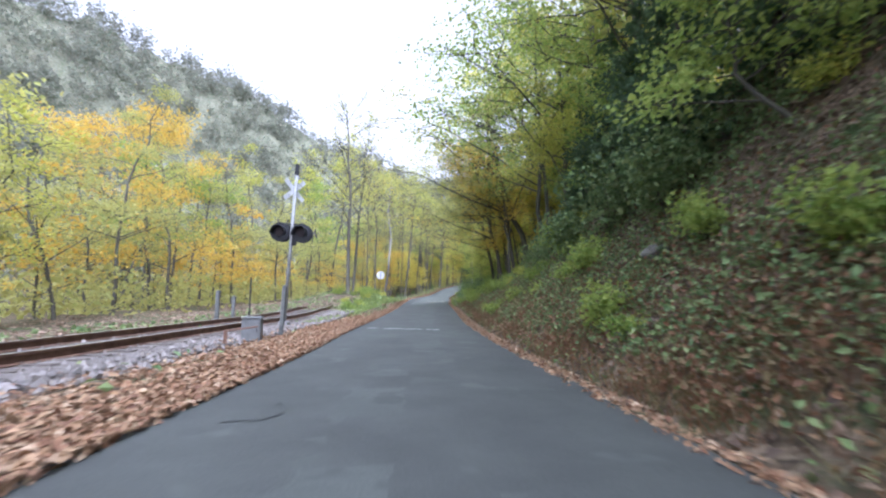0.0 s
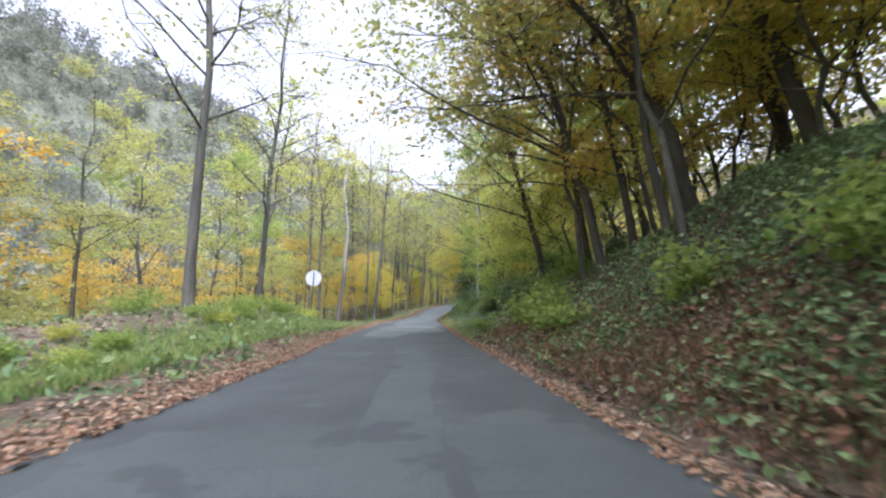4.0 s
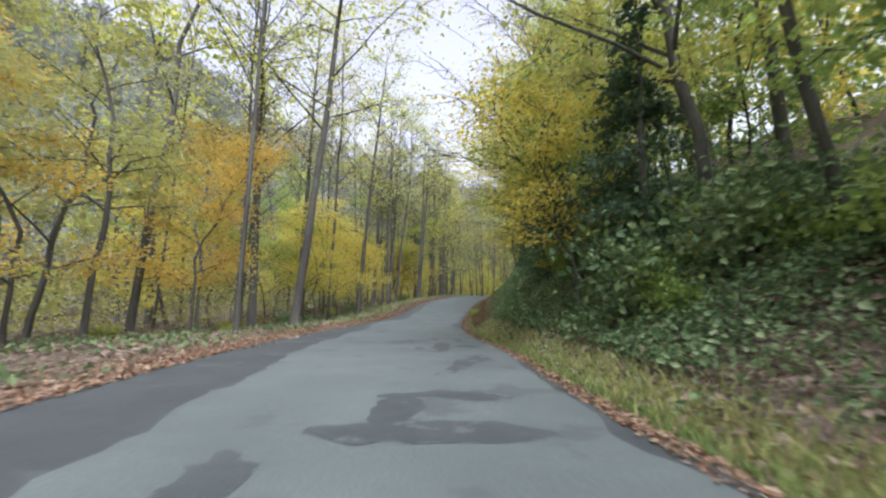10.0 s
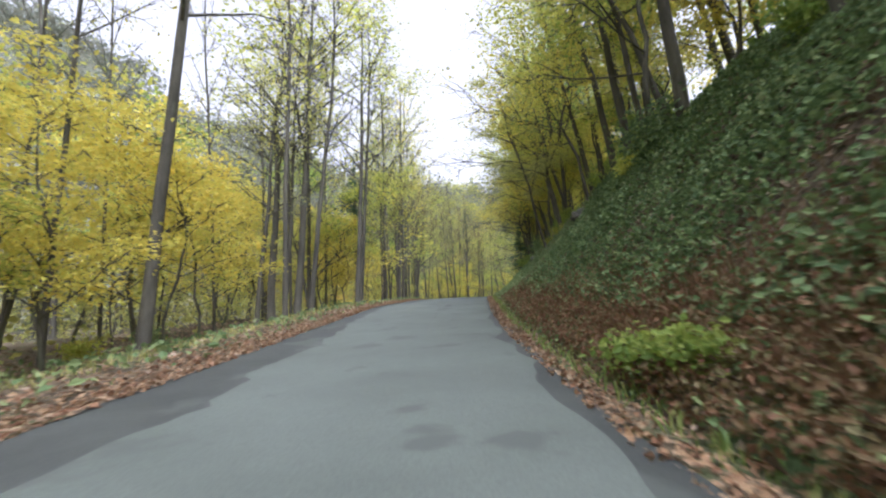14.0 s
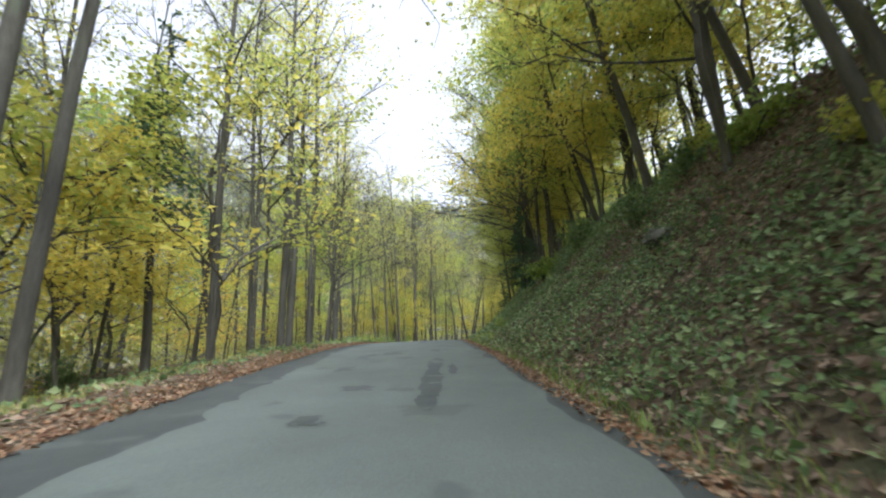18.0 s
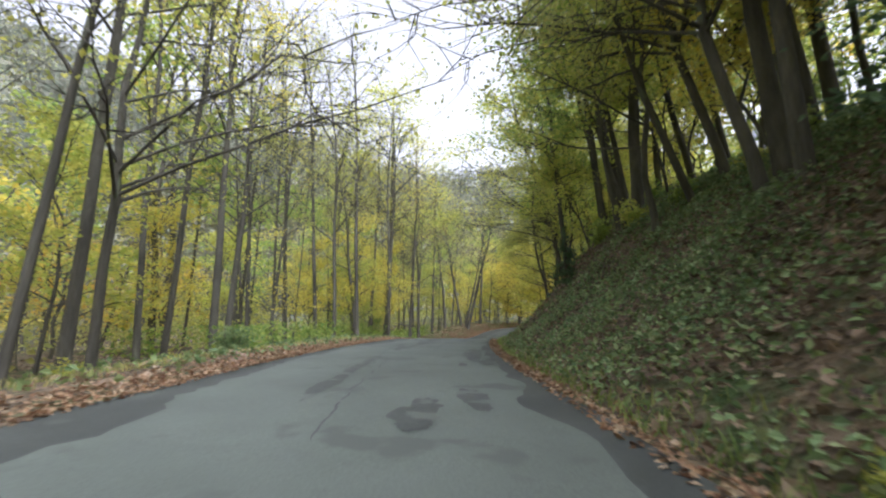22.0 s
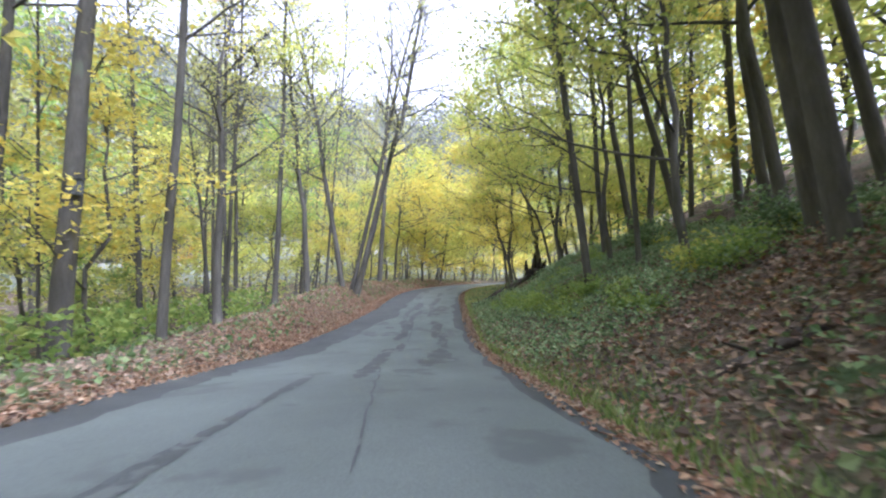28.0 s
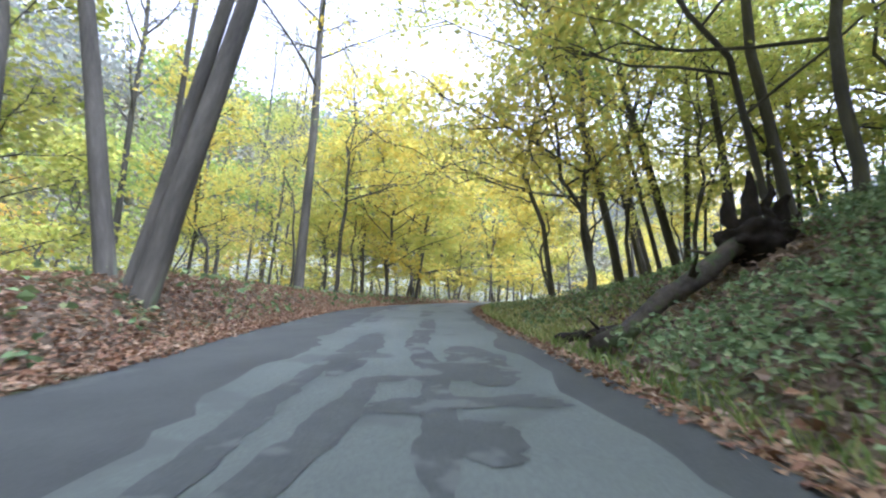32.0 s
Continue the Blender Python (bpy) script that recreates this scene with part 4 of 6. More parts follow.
WORDS = {
    "arch_dull": ("ash_tree", "leaning tree with olive-brown leaves arching over the road"),
    "arch_green": ("oak_tree", "leaning oak in green leaf above the bank"),
    "arch_yellow": ("maple_tree", "leaning maple in yellow leaf arching over the road"),
    "arch_orange": ("maple_tree", "leaning maple in orange-yellow leaf arching over the road"),
    "arch_lime": ("beech_tree", "leaning beech in yellow-green leaf arching over the road"),
    "arch_bare": ("bare_tree", "leaning tree with long thin nearly bare branches"),
    "poplar": ("poplar_tree", "tall slender poplar with thin yellow-green leaves"),
    "poplar_b": ("poplar_tree", "tall straight poplar with sparse yellow leaves"),
    "oak": ("oak_tree", "large oak still in green leaf on the slope"),
    "oak_b": ("oak_tree", "oak turning yellow-green above the road"),
    "bare": ("bare_tree", "nearly leafless tree with thin grey branches"),
    "bare_b": ("bare_tree", "tall leafless tree with upright bare branches"),
    "maple": ("maple_tree", "small understorey maple in bright yellow leaf"),
    "maple_b": ("maple_tree", "low spreading maple in bright yellow leaf"),
    "beech": ("beech_tree", "small understorey beech in yellow-green leaf"),
    "beech_b": ("beech_tree", "slim understorey beech in yellow-green leaf"),
    "dogwood": ("dogwood_tree", "small bushy dogwood in green leaf"),
    "orange": ("maple_tree", "maple in glowing orange autumn leaf"),
    "dull": ("ash_tree", "broad tree with drooping olive-brown leaves"),
    "hemlock": ("hemlock_tree", "dark evergreen hemlock with drooping sprays"),
    "tall_hemlock": ("hemlock_tree", "tall hemlock with a bare lower trunk and dark sprays"),
    "sycamore": ("sycamore_tree", "tall sycamore with pale peeling upper bark"),
    "birch": ("birch_tree", "slender pale-barked birch at the bank's foot"),
    "sapling": ("sapling_tree", "thin young sapling with a few yellow leaves"),
}


def tree(kind, s, u, turn=0.0, size=1.0, lean=0.0, along=0.0, stout=1.0, far=None):
    """far: True for a distant tree, False for one behind the first row, None for one by the road."""
    name, label = WORDS[kind]
    return stand((FAR[kind] if far and kind in FAR else NEAR[kind] if far is None else WHOLE[kind]), s, u, turn, size, lean, along, name, label, stout=stout)


# trees that stand out: kind, road metres, metres to the right, turn, size, lean to the right
START = [
    ("bare", 38.9, -7.1, 40, 0.95, 1, 0.19), ("bare", 49.9, -8.9, 200, 1.0, 3, 0.18), ("orange", 33.0, -19.0, 30, 1.4, 0, 0.12), ("orange", 50.0, -34.0, 80, 1.9, 0, 0.2),
    ("dull", 26.5, -18.5, 130, 0.85, 0, 0.12), ("dull", 41.0, -18.0, 10, 0.85, 0, 0.12), ("dull", 46.0, -16.0, 70, 0.8, 0, 0.11), ("oak_b", 46.0, -25.0, 70, 0.85, 0, 0.14), ("dull", 16.0, -21.0, 10, 0.6, 0, 0.1), ("dull", 29.0, -22.0, 10, 0.7, 0, 0.1),
    ("oak_b", 40.0, -23.0, 70, 0.75, 0, 0.14), ("beech_b", 17.0, -16.5, 10, 0.9, 0, 0.07), ("arch_dull", 35.7, 8.2, 40, 1.05, -14, 0.26), ("oak_b", 33.9, 10.5, 130, 0.95, -16, 0.24),
    ("poplar", 38.5, 9.6, 60, 0.8, -6, 0.15), ("bare", 37.4, 7.2, 120, 0.8, -5, 0.14),
]
START_BANK = [
    ("oak", 41.6, 7.4, 60, 0.95, -8, 0.15), ("orange", 36.5, 7.6, 10, 0.9, -10, 0.09), ("maple", 33.0, 9.5, 90, 1.1, -6, 0.08), ("poplar_b", 26.6, 7.4, 200, 0.85, -5, 0.13),
    ("oak_b", 19.0, 7.8, 15, 1.0, -4, 0.16), ("hemlock", 7.6, 6.8, 50, 0.8, 0, 0.1), ("hemlock", 5.4, 6.9, 110, 0.75, 0, 0.1), ("hemlock", 3.4, 7.4, 170, 0.85, 0, 0.11), ("hemlock", 9.8, 6.2, 20, 0.75, 0, 0.1), ("hemlock", 13.5, 8.0, 0, 0.95, 0, 0.12), ("hemlock", 12.0, 6.4, 70, 0.7, 0, 0.09), ("hemlock", 15.2, 6.8, 140, 0.8, 0, 0.1),
    ("hemlock", 17.4, 6.4, 210, 0.65, 0, 0.08), ("hemlock", 18.6, 8.0, 20, 0.8, 0, 0.1), ("oak", 9.0, 8.4, 45, 1.0, -6, 0.17),
]
MARKS = [
    ("dull", 52.4, 9.0, 70, 0.9, -12, 0.13), ("birch", 62.7, 5.5, 0, 1.0, -2, 0.085), ("sycamore", 66.7, -7.4, 20, 1.0, 3, 0.2), ("bare", 62.7, -8.2, 100, 0.9, 3, 0.14),
    ("poplar", 82.9, -6.9, 30, 1.05, 5, 0.24), ("poplar", 84.7, -10.1, 140, 1.0, -1, 0.25), ("hemlock", 70.8, 5.8, 30, 0.95, 0, 0.12), ("beech", 74.2, 5.2, 80, 0.8, -5, 0.06),
    ("hemlock", 77.5, 5.6, 80, 0.6, 0, 0.09), ("maple", 72.8, 4.6, 10, 0.75, -8, 0.06), ("bare_b", 76.0, -6.2, 80, 1.0, 0, 0.1), ("bare_b", 82.9, -10, 180, 1.1, 0, 0.11), ("hemlock", 74.2, 6.6, 130, 0.75, 0, 0.1), ("hemlock", 79.6, 5.2, 10, 0.5, 0, 0.08),
]
ROW = [
    ("poplar_b", 66.3, -10.0, 0, 0.9, 0, 0.14), ("dull", 69.5, -11.5, 220, 0.8, 0, 0.1), ("orange", 77.5, -8.8, 300, 0.75, 0, 0.07), ("bare", 87.2, -11.4, 60, 1.0, 0, 0.17),
    ("poplar", 91.5, -10.6, 90, 1.05, 2, 0.2), ("poplar_b", 91.5, -8.2, 150, 0.95, 1, 0.12), ("sapling", 91.9, -10.2, 40, 1.3, -3, 0.06), ("poplar", 97.0, -7.8, 230, 1.0, 4, 0.19),
    ("sapling", 102.3, -12.0, 20, 1.5, -2, 0.08), ("bare_b", 106.6, -8.2, 300, 1.05, 0, 0.15), ("bare", 108.0, -10.4, 330, 1.0, 1, 0.14), ("bare_b", 110.3, -8.4, 20, 1.0, 4, 0.17),
    ("bare_b", 115.8, -7.0, 50, 1.0, 2, 0.16),
]
BEND = [
    ("poplar", 110.4, -9.3, 80, 1.0, 3, 0.24), ("bare", 111.4, -11.3, 20, 1.05, 0, 0.26), ("bare_b", 110.8, -10.2, 120, 0.95, 2, 0.14), ("poplar_b", 116.7, -11.1, 160, 0.9, -1, 0.16),
    ("poplar", 114.2, -6.8, 45, 0.95, 2, 0.19), ("sapling", 119.0, -10.5, 0, 1.4, -6, 0.08), ("bare", 115.4, -10.4, 0, 0.5, -15, 0.12), ("poplar", 121.5, -17.0, 70, 1.0, -2, 0.2),
    ("tall_hemlock", 123.5, -9.5, 0, 1.0, -1, 0.16), ("bare_b", 122.1, -6.6, 33, 1.0, -1, 0.14), ("sapling", 120.9, -6.4, 80, 1.5, 2, 0.07), ("bare", 125.4, -14.1, 190, 0.85, -6, 0.15),
    ("poplar", 132.2, -9.6, 10, 0.95, -1, 0.17),
]
CURVE = [
    ("poplar_b", 133.6, -8.2, 10, 1.05, 3, 0.22), ("poplar", 127.2, -6.2, 80, 1.0, 1, 0.17), ("bare_b", 126.9, -7.4, 190, 0.9, -1, 0.11), ("bare", 132.2, -11.8, 240, 0.8, -10, 0.13),
    ("bare_b", 134.6, -8.6, 100, 0.95, -1, 0.13), ("bare_b", 133.3, -6.9, 20, 0.95, 0, 0.12), ("poplar", 139.0, -8.9, 50, 0.95, 1, 0.17), ("poplar_b", 146.9, -10.3, 0, 0.95, 0, 0.19),
    ("arch_bare", 137.9, -7.2, 180, 1.05, 4, 0.12), ("bare", 135.4, -6.6, 100, 0.9, 8, 0.09), ("bare_b", 144.3, -11.5, 10, 0.9, -3, 0.14), ("bare_b", 152.2, -12.3, 90, 0.7, -7, 0.1),
]
OPEN = [
    ("bare", 149.3, -11.2, 15, 1.0, 1, 0.18), ("bare_b", 151.3, -11.4, 70, 0.95, -4, 0.13), ("bare", 150.9, -9.9, 330, 1.0, 2, 0.1), ("poplar_b", 156.4, -12.2, 250, 0.95, -4, 0.16),
    ("bare_b", 155.2, -9.3, 50, 1.0, -5, 0.14), ("bare", 154.0, -7.6, 120, 1.0, 1, 0.13), ("bare_b", 156.0, -6.9, 20, 1.0, -3, 0.14), ("poplar", 164.8, -10.6, 45, 0.95, -1, 0.18),
    ("bare_b", 163.5, -7.2, 145, 0.9, -1, 0.15), ("bare_b", 163.9, -7.5, 35, 0.85, 1, 0.13), ("poplar_b", 169.5, -7.1, 160, 0.85, 2, 0.15), ("bare", 158.6, -8.0, 120, 0.85, -4, 0.13),
]
BANK_TREES = [
    ("oak_b", 96.4, 6.9, 80, 0.85, -4, 0.19), ("oak", 92.0, 9.0, 20, 0.9, -4, 0.15), ("poplar", 86.5, 7.6, 120, 0.8, -4, 0.12), ("oak", 99.6, 7.2, 160, 0.8, -6, 0.12),
    ("oak_b", 102.4, 7.6, 45, 0.95, -7, 0.16), ("oak_b", 105.6, 8.0, 85, 0.9, -8, 0.17), ("dull", 112.0, 5.6, 0, 0.7, -10, 0.1),
    ("oak", 117.8, 8.0, 10, 0.9, -1, 0.16), ("oak_b", 121.8, 8.1, 190, 0.75, -8, 0.17), ("hemlock", 131.0, 5.4, 40, 0.6, 0, 0.09), ("oak", 132.2, 6.6, 20, 0.85, -1, 0.12),
    ("oak_b", 133.0, 7.4, 250, 0.95, 1, 0.17),
]
BANK_LATE = [
    ("oak_b", 136.0, 7.0, 0, 0.95, -5, 0.19), ("oak", 134.9, 6.5, 60, 0.9, -3, 0.15), ("arch_bare", 139.4, 8.0, 0, 1.1, -10, 0.14), ("hemlock", 147.4, 5.2, 0, 0.32, 0, 0.05),
    ("beech", 150.6, 6.8, 0, 0.9, -6, 0.06), ("beech_b", 153.6, 6.4, 60, 0.9, -6, 0.07), ("oak", 145.3, 7.6, 100, 1.0, 0, 0.25), ("oak_b", 145.7, 7.0, 30, 0.85, -8, 0.13),
    ("oak", 148.1, 7.1, 70, 0.8, -6, 0.11), ("oak", 147.9, 8.1, 20, 0.9, -9, 0.14), ("oak_b", 150.5, 7.5, 140, 0.9, -5, 0.13), ("oak", 150.3, 5.7, 200, 0.75, -4, 0.13), ("dull", 157.4, 5.4, 120, 0.7, -12, 0.1),
]
LAST = [
    ("oak", 164.0, 7.9, 45, 1.05, -10, 0.23), ("oak_b", 162.6, 7.0, 145, 1.05, -9, 0.22), ("poplar", 168.2, -9.0, 35, 1.1, 1, 0.28), ("poplar_b", 167.6, -10.4, 160, 0.9, 2, 0.16),
    ("oak_b", 171.0, 9.5, 200, 0.85, -13, 0.14), ("poplar", 173.0, 10.5, 20, 0.8, -6, 0.13), ("poplar_b", 172.4, 12.4, 66, 0.85, -1, 0.14), ("oak_b", 170.3, 7.5, 10, 0.8, -3, 0.1),
    ("poplar", 170.7, 6.0, 60, 0.85, -6, 0.14), ("oak_b", 175.2, 8.3, 0, 0.85, -5, 0.13), ("maple", 186.0, 5.2, 20, 1.2, -6, 0.08), ("bare", 172.9, -7.1, 0, 0.8, -3, 0.18), ("poplar", 174.8, -11.2, 80, 0.85, -4, 0.13),
]
END = [
    ("oak_b", 180.7, -6.3, 120, 0.85, -4, 0.18), ("poplar", 179.4, -7.5, 30, 0.9, 1, 0.16), ("bare", 180.8, -4.3, 75, 1.0, -7, 0.16), ("bare", 180.3, -3.4, 60, 1.1, 16, 0.19),
    ("bare_b", 180.5, -3.75, 180, 0.9, 13, 0.13), ("bare_b", 189.9, -4.6, 100, 0.95, 2, 0.2), ("poplar_b", 180.9, -10.3, 110, 0.8, -1, 0.13), ("bare_b", 175.1, -7.9, 20, 0.8, 1, 0.1),
    ("bare", 175.3, -8.5, 10, 0.7, -9, 0.09), ("poplar", 180.2, -11.2, 0, 0.75, -2, 0.1), ("maple", 197.0, -6.2, 0, 1.1, 6, 0.08), ("beech", 181.2, 7.4, 60, 1.3, -8, 0.08),
    ("beech_b", 189.0, 7.5, 30, 1.1, -5, 0.08),
]
OVER = [
    ("arch_orange", 33.0, 6.0, -12, 1.1, -8), ("arch_green", 14.5, 7.6, 0, 1.0, -6), ("arch_green", 20.5, 6.8, 10, 1.05, -6), ("arch_green", 25.0, 6.6, -10, 1.1, -5),
    ("arch_green", 9.5, 8.0, 0, 1.0, -4), ("arch_dull", 37.5, 6.2, 12, 0.95, -9), ("arch_orange", 38.8, 6.0, -15, 1.0, -8), ("arch_dull", 45.0, 6.6, -10, 1.0, -8),
    ("arch_bare", 112.6, 6.6, 0, 1.0, -6), ("arch_lime", 116.0, 6.6, 10, 0.95, -6), ("arch_yellow", 131.0, 6.4, 0, 1.0, -6), ("arch_bare", 136.0, 6.6, 10, 1.0, -6),
    ("arch_lime", 141.0, 6.6, -8, 1.0, -6), ("arch_bare", 155.5, 6.2, 0, 0.95, -6), ("arch_lime", 159.5, 6.0, 0, 0.9, -5),
]
OVER_BEND = [
    ("arch_lime", 166.0, 6.4, 14, 1.0, -5), ("arch_lime", 172.5, 7.4, 0, 1.0, -6), ("arch_lime", 179.5, 7.4, -10, 1.0, -5), ("arch_lime", 186.5, 5.6, 0, 1.1, -6),
    ("arch_yellow", 192.0, 5.2, 20, 1.2, -4), ("arch_yellow", 194.5, -5.4, 170, 1.2, 5), ("arch_yellow", 91.0, 6.4, 0, 1.0, -6), ("arch_lime", 97.5, 6.6, 0, 0.95, -5),
    ("arch_lime", 122.5, -6.8, 190, 1.0, 4), ("arch_yellow", 76.5, 5.8, 0, 0.9, -6), ("arch_bare", 84.0, 6.4, 0, 1.0, -6), ("arch_dull", 70.0, 7.0, 0, 1.0, -5),
    # the two oaks at -5.0 and -0.5 are unseen, added to shade the bank
    ("arch_yellow", 107.5, 7.2, 20, 1.0, -6), ("arch_green", -5.0, 6.6, 0, 1.1, -7), ("arch_green", -0.5, 7.0, 20, 1.1, -7),
]
OVER_END = [
    # the oak at 4.0 is added overhead to shade the first bank
    ("arch_green", 4.0, 7.0, -20, 1.1, -6), ("oak_b", 99.0, 7.8, 80, 0.7, -16), ("oak_b", 116.5, 8.0, 0, 0.75, -16), ("maple", 125.0, 7.4, 50, 1.2, -14),
    ("oak_b", 126.5, 8.0, 90, 0.8, -15), ("dull", 140.5, 7.6, 30, 0.85, -17), ("oak", 148.5, 8.0, 120, 0.75, -14), ("oak", 58.0, 7.2, 70, 0.75, -14),
    ("oak_b", 67.5, 7.6, 20, 0.75, -12),
]
for group_of in (START, START_BANK, MARKS, ROW, BEND, CURVE, OPEN, BANK_TREES, BANK_LATE, LAST, END):
    for kind, s, u, turn, size, lean, girth in group_of:
        tree(kind, s, u, turn, size, lean, stout=min(1.6, max(0.55, girth / (GIRTH[kind] * size))))
for group_of in (OVER, OVER_BEND, OVER_END):
    for kind, s, u, turn, size, lean in group_of:
        tree(kind, s, u, turn, size, lean)

# ---- woods: the rest, thick enough to close off the distance ----
rng = np.random.default_rng(11)


def free(s, u, gap):
    x, y, _ = spot(s, u)[0]
    return all((x - a) ** 2 + (y - b) ** 2 > gap * gap for a, b in STANDING)


def fill(s_from, s_to, step, u_from, u_to, kinds, gap, sizes, far, lean=0.0, slim=(0.7, 1.0)):
    """Trees strewn over a stretch of the roadside; kinds may repeat to weigh them."""
    for s in np.arange(s_from, s_to, step):
        q, u = s + rng.uniform(-0.5, 0.5) * step, rng.uniform(u_from, u_to)
        kind, turn, size, tip = kinds[rng.integers(0, len(kinds))], rng.uniform(0, 360), rng.uniform(*sizes), rng.normal(lean, 2.5)
        stout = rng.uniform(*slim)
        if free(q, u, gap):
            tree(kind, q, u, turn, size, tip, rng.normal(0, 2), far=far, stout=stout if kind[:4] in ("popl", "bare") else 1.0)


YELLOW = ["maple", "maple_b", "maple", "beech", "beech_b"]
GREEN = ["beech", "beech_b", "dogwood", "oak_b", "maple"]
# left, beside the road
fill(62, 84, 2.6, -12, -7, ["dull", "oak", "bare", "dull", "sapling", "orange", "oak"], 1.6, (0.8, 1.1), False, 1)
fill(84, 160, 2.8, -13, -8, YELLOW + ["sapling", "sapling"], 1.5, (0.75, 1.1), False, 2)
fill(98, 132, 2.2, -17, -12, ["maple", "maple_b", "beech", "maple"], 1.2, (1.0, 1.4), False, 2)
fill(84, 160, 3.2, -17, -11, ["poplar", "bare_b", "bare_b", "bare", "maple", "beech"], 1.6, (0.75, 1.05), False, 2, (0.5, 0.75))
fill(160, 180, 2.4, -14, -9, YELLOW + ["sapling", "dogwood"], 1.5, (0.7, 1.1), False, 1)
fill(150, 174, 2.0, -14, -9, ["sapling", "sapling", "bare_b", "poplar"], 1.1, (0.7, 1.0), False, 2, (0.45, 0.65))
fill(184, 212, 2.6, -13, -6.5, YELLOW + ["bare_b", "sapling"], 1.7, (0.8, 1.15), False, 2, (0.5, 0.8))
fill(86, 214, 4.2, -14, -9, ["bare_b", "bare_b", "bare", "poplar_b"], 1.5, (0.85, 1.1), False, 3, (0.45, 0.7))
fill(84, 214, 4.2, 7.2, 11, ["poplar", "poplar_b", "oak_b", "oak"], 1.6, (0.8, 1.1), False, -9, (0.55, 0.85))
# left, deeper
fill(40, 57, 2.0, -32, -15, ["oak", "dull", "dull", "orange"], 2.0, (0.75, 1.1), True)
fill(57, 68, 2.2, -26, -12, ["orange", "dull", "orange"], 2.0, (0.6, 0.85), True)
fill(84, 230, 2.6, -26, -14, ["maple", "beech", "poplar", "dull", "oak", "beech"], 2.2, (0.9, 1.35), True)
fill(66, 240, 2.6, -45, -26, ["oak", "beech", "poplar", "dull", "orange", "oak"], 2.6, (0.9, 1.3), True)
fill(66, 82, 3.0, -24, -11, ["orange", "dull", "poplar", "oak", "dull"], 2.0, (0.9, 1.2), True)
fill(-25, 44, 3.0, -26, -15, ["orange", "dull", "oak", "dull", "dull", "orange"], 2.2, (0.55, 0.85), True)
fill(-30, 66, 1.8, -52, -26, ["dull", "dull", "dull", "oak"], 2.4, (0.8, 1.15), True)
# right, on and over the bank
fill(-6, 30, 2.6, 7.5, 12, ["oak_b", "oak", "beech_b", "dogwood"], 1.8, (0.7, 1.0), False, -5)
fill(30, 60, 2.3, 6.5, 12, ["oak", "dull", "beech_b", "dogwood", "beech", "oak_b"], 1.7, (0.7, 1.0), False, -4)
fill(44, 60, 2.8, 5.6, 8.0, ["dogwood", "beech", "beech"], 1.2, (0.6, 0.9), False, -6)
fill(60, 84, 2.6, 6.8, 13, ["oak_b", "oak_b", "maple", "beech_b", "beech"], 1.7, (0.7, 1.0), False, -3)
fill(84, 150, 2.2, 7.6, 12, GREEN + ["oak", "poplar"], 1.7, (0.65, 0.95), False, -4)
fill(150, 164, 2.3, 7.0, 13, GREEN + ["poplar", "maple"], 1.7, (0.65, 1.0), False, -3)
fill(164, 186, 3.8, 8.5, 13, ["beech", "beech_b", "oak_b"], 1.7, (0.65, 1.0), False, -3)
fill(186, 212, 2.2, 4.8, 12, ["beech", "beech_b", "maple", "beech"], 1.7, (0.8, 1.2), False, -3)
fill(-6, 84, 2.8, 6.8, 10.5, ["dogwood", "beech", "beech_b", "dogwood", "dogwood"], 1.3, (0.7, 1.1), False, -5)
fill(84, 162, 2.6, 8.2, 11.5, ["beech", "dogwood", "maple_b", "beech_b"], 1.4, (0.7, 1.1), False, -4)
fill(-10, 215, 3.0, 12, 22, ["oak", "poplar", "beech", "oak", "beech", "maple"], 2.2, (0.75, 1.1), True, -2)
fill(-6, 66, 1.7, 9.5, 18, ["oak", "dull", "beech", "oak", "maple"], 1.6, (0.8, 1.15), True, -3)
fill(152, 204, 2.0, 12.5, 21, ["beech", "beech", "maple", "beech"], 1.7, (0.8, 1.15), True, -2)
fill(196, 218, 1.3, -9, -3.8, ["maple", "beech", "beech", "maple"], 1.4, (1.0, 1.45), True, 2)
fill(160, 178, 2.2, -13, -9.0, ["maple", "beech", "maple"], 1.6, (1.0, 1.3), False, 2)
fill(30, 120, 4.4, 22, 36, ["oak", "poplar", "beech", "maple"], 2.6, (0.8, 1.2), True)
fill(172, 236, 1.5, -30, -12, ["beech", "dull", "oak", "maple", "oak"], 1.8, (0.7, 1.2), True, 1)
# leafy crowns closing the sky over the upper bank
fill(165, 202, 2.6, 10.5, 17, ["oak_b", "poplar", "oak_b"], 1.5, (0.9, 1.15), False, -2)
fill(22, 44, 1.5, 7.5, 12.5, ["maple", "beech_b", "orange", "oak_b", "maple"], 1.1, (0.85, 1.15), False, -9)
fill(-8, 22, 1.5, 5.2, 8.2, ["dogwood", "dogwood", "beech", "dogwood"], 1.0, (0.55, 0.85), False, -8)
# those up to the start stand unseen, added to keep skylight off the bank
fill(-12, 20, 2.2, 6.0, 9.0, ["arch_green", "oak", "arch_green"], 1.4, (0.95, 1.15), False, -7)
fill(4, 24, 1.8, 8.0, 13, ["oak", "arch_green", "beech_b", "oak"], 1.3, (0.85, 1.1), False, -6)
fill(62, 84, 2.8, 7.4, 10, ["beech", "beech_b", "beech"], 1.1, (0.65, 0.95), False, -5)
fill(45, 62, 2.6, 7.6, 11.5, ["beech", "beech", "oak_b", "dull"], 1.2, (0.75, 1.0), False, -6)
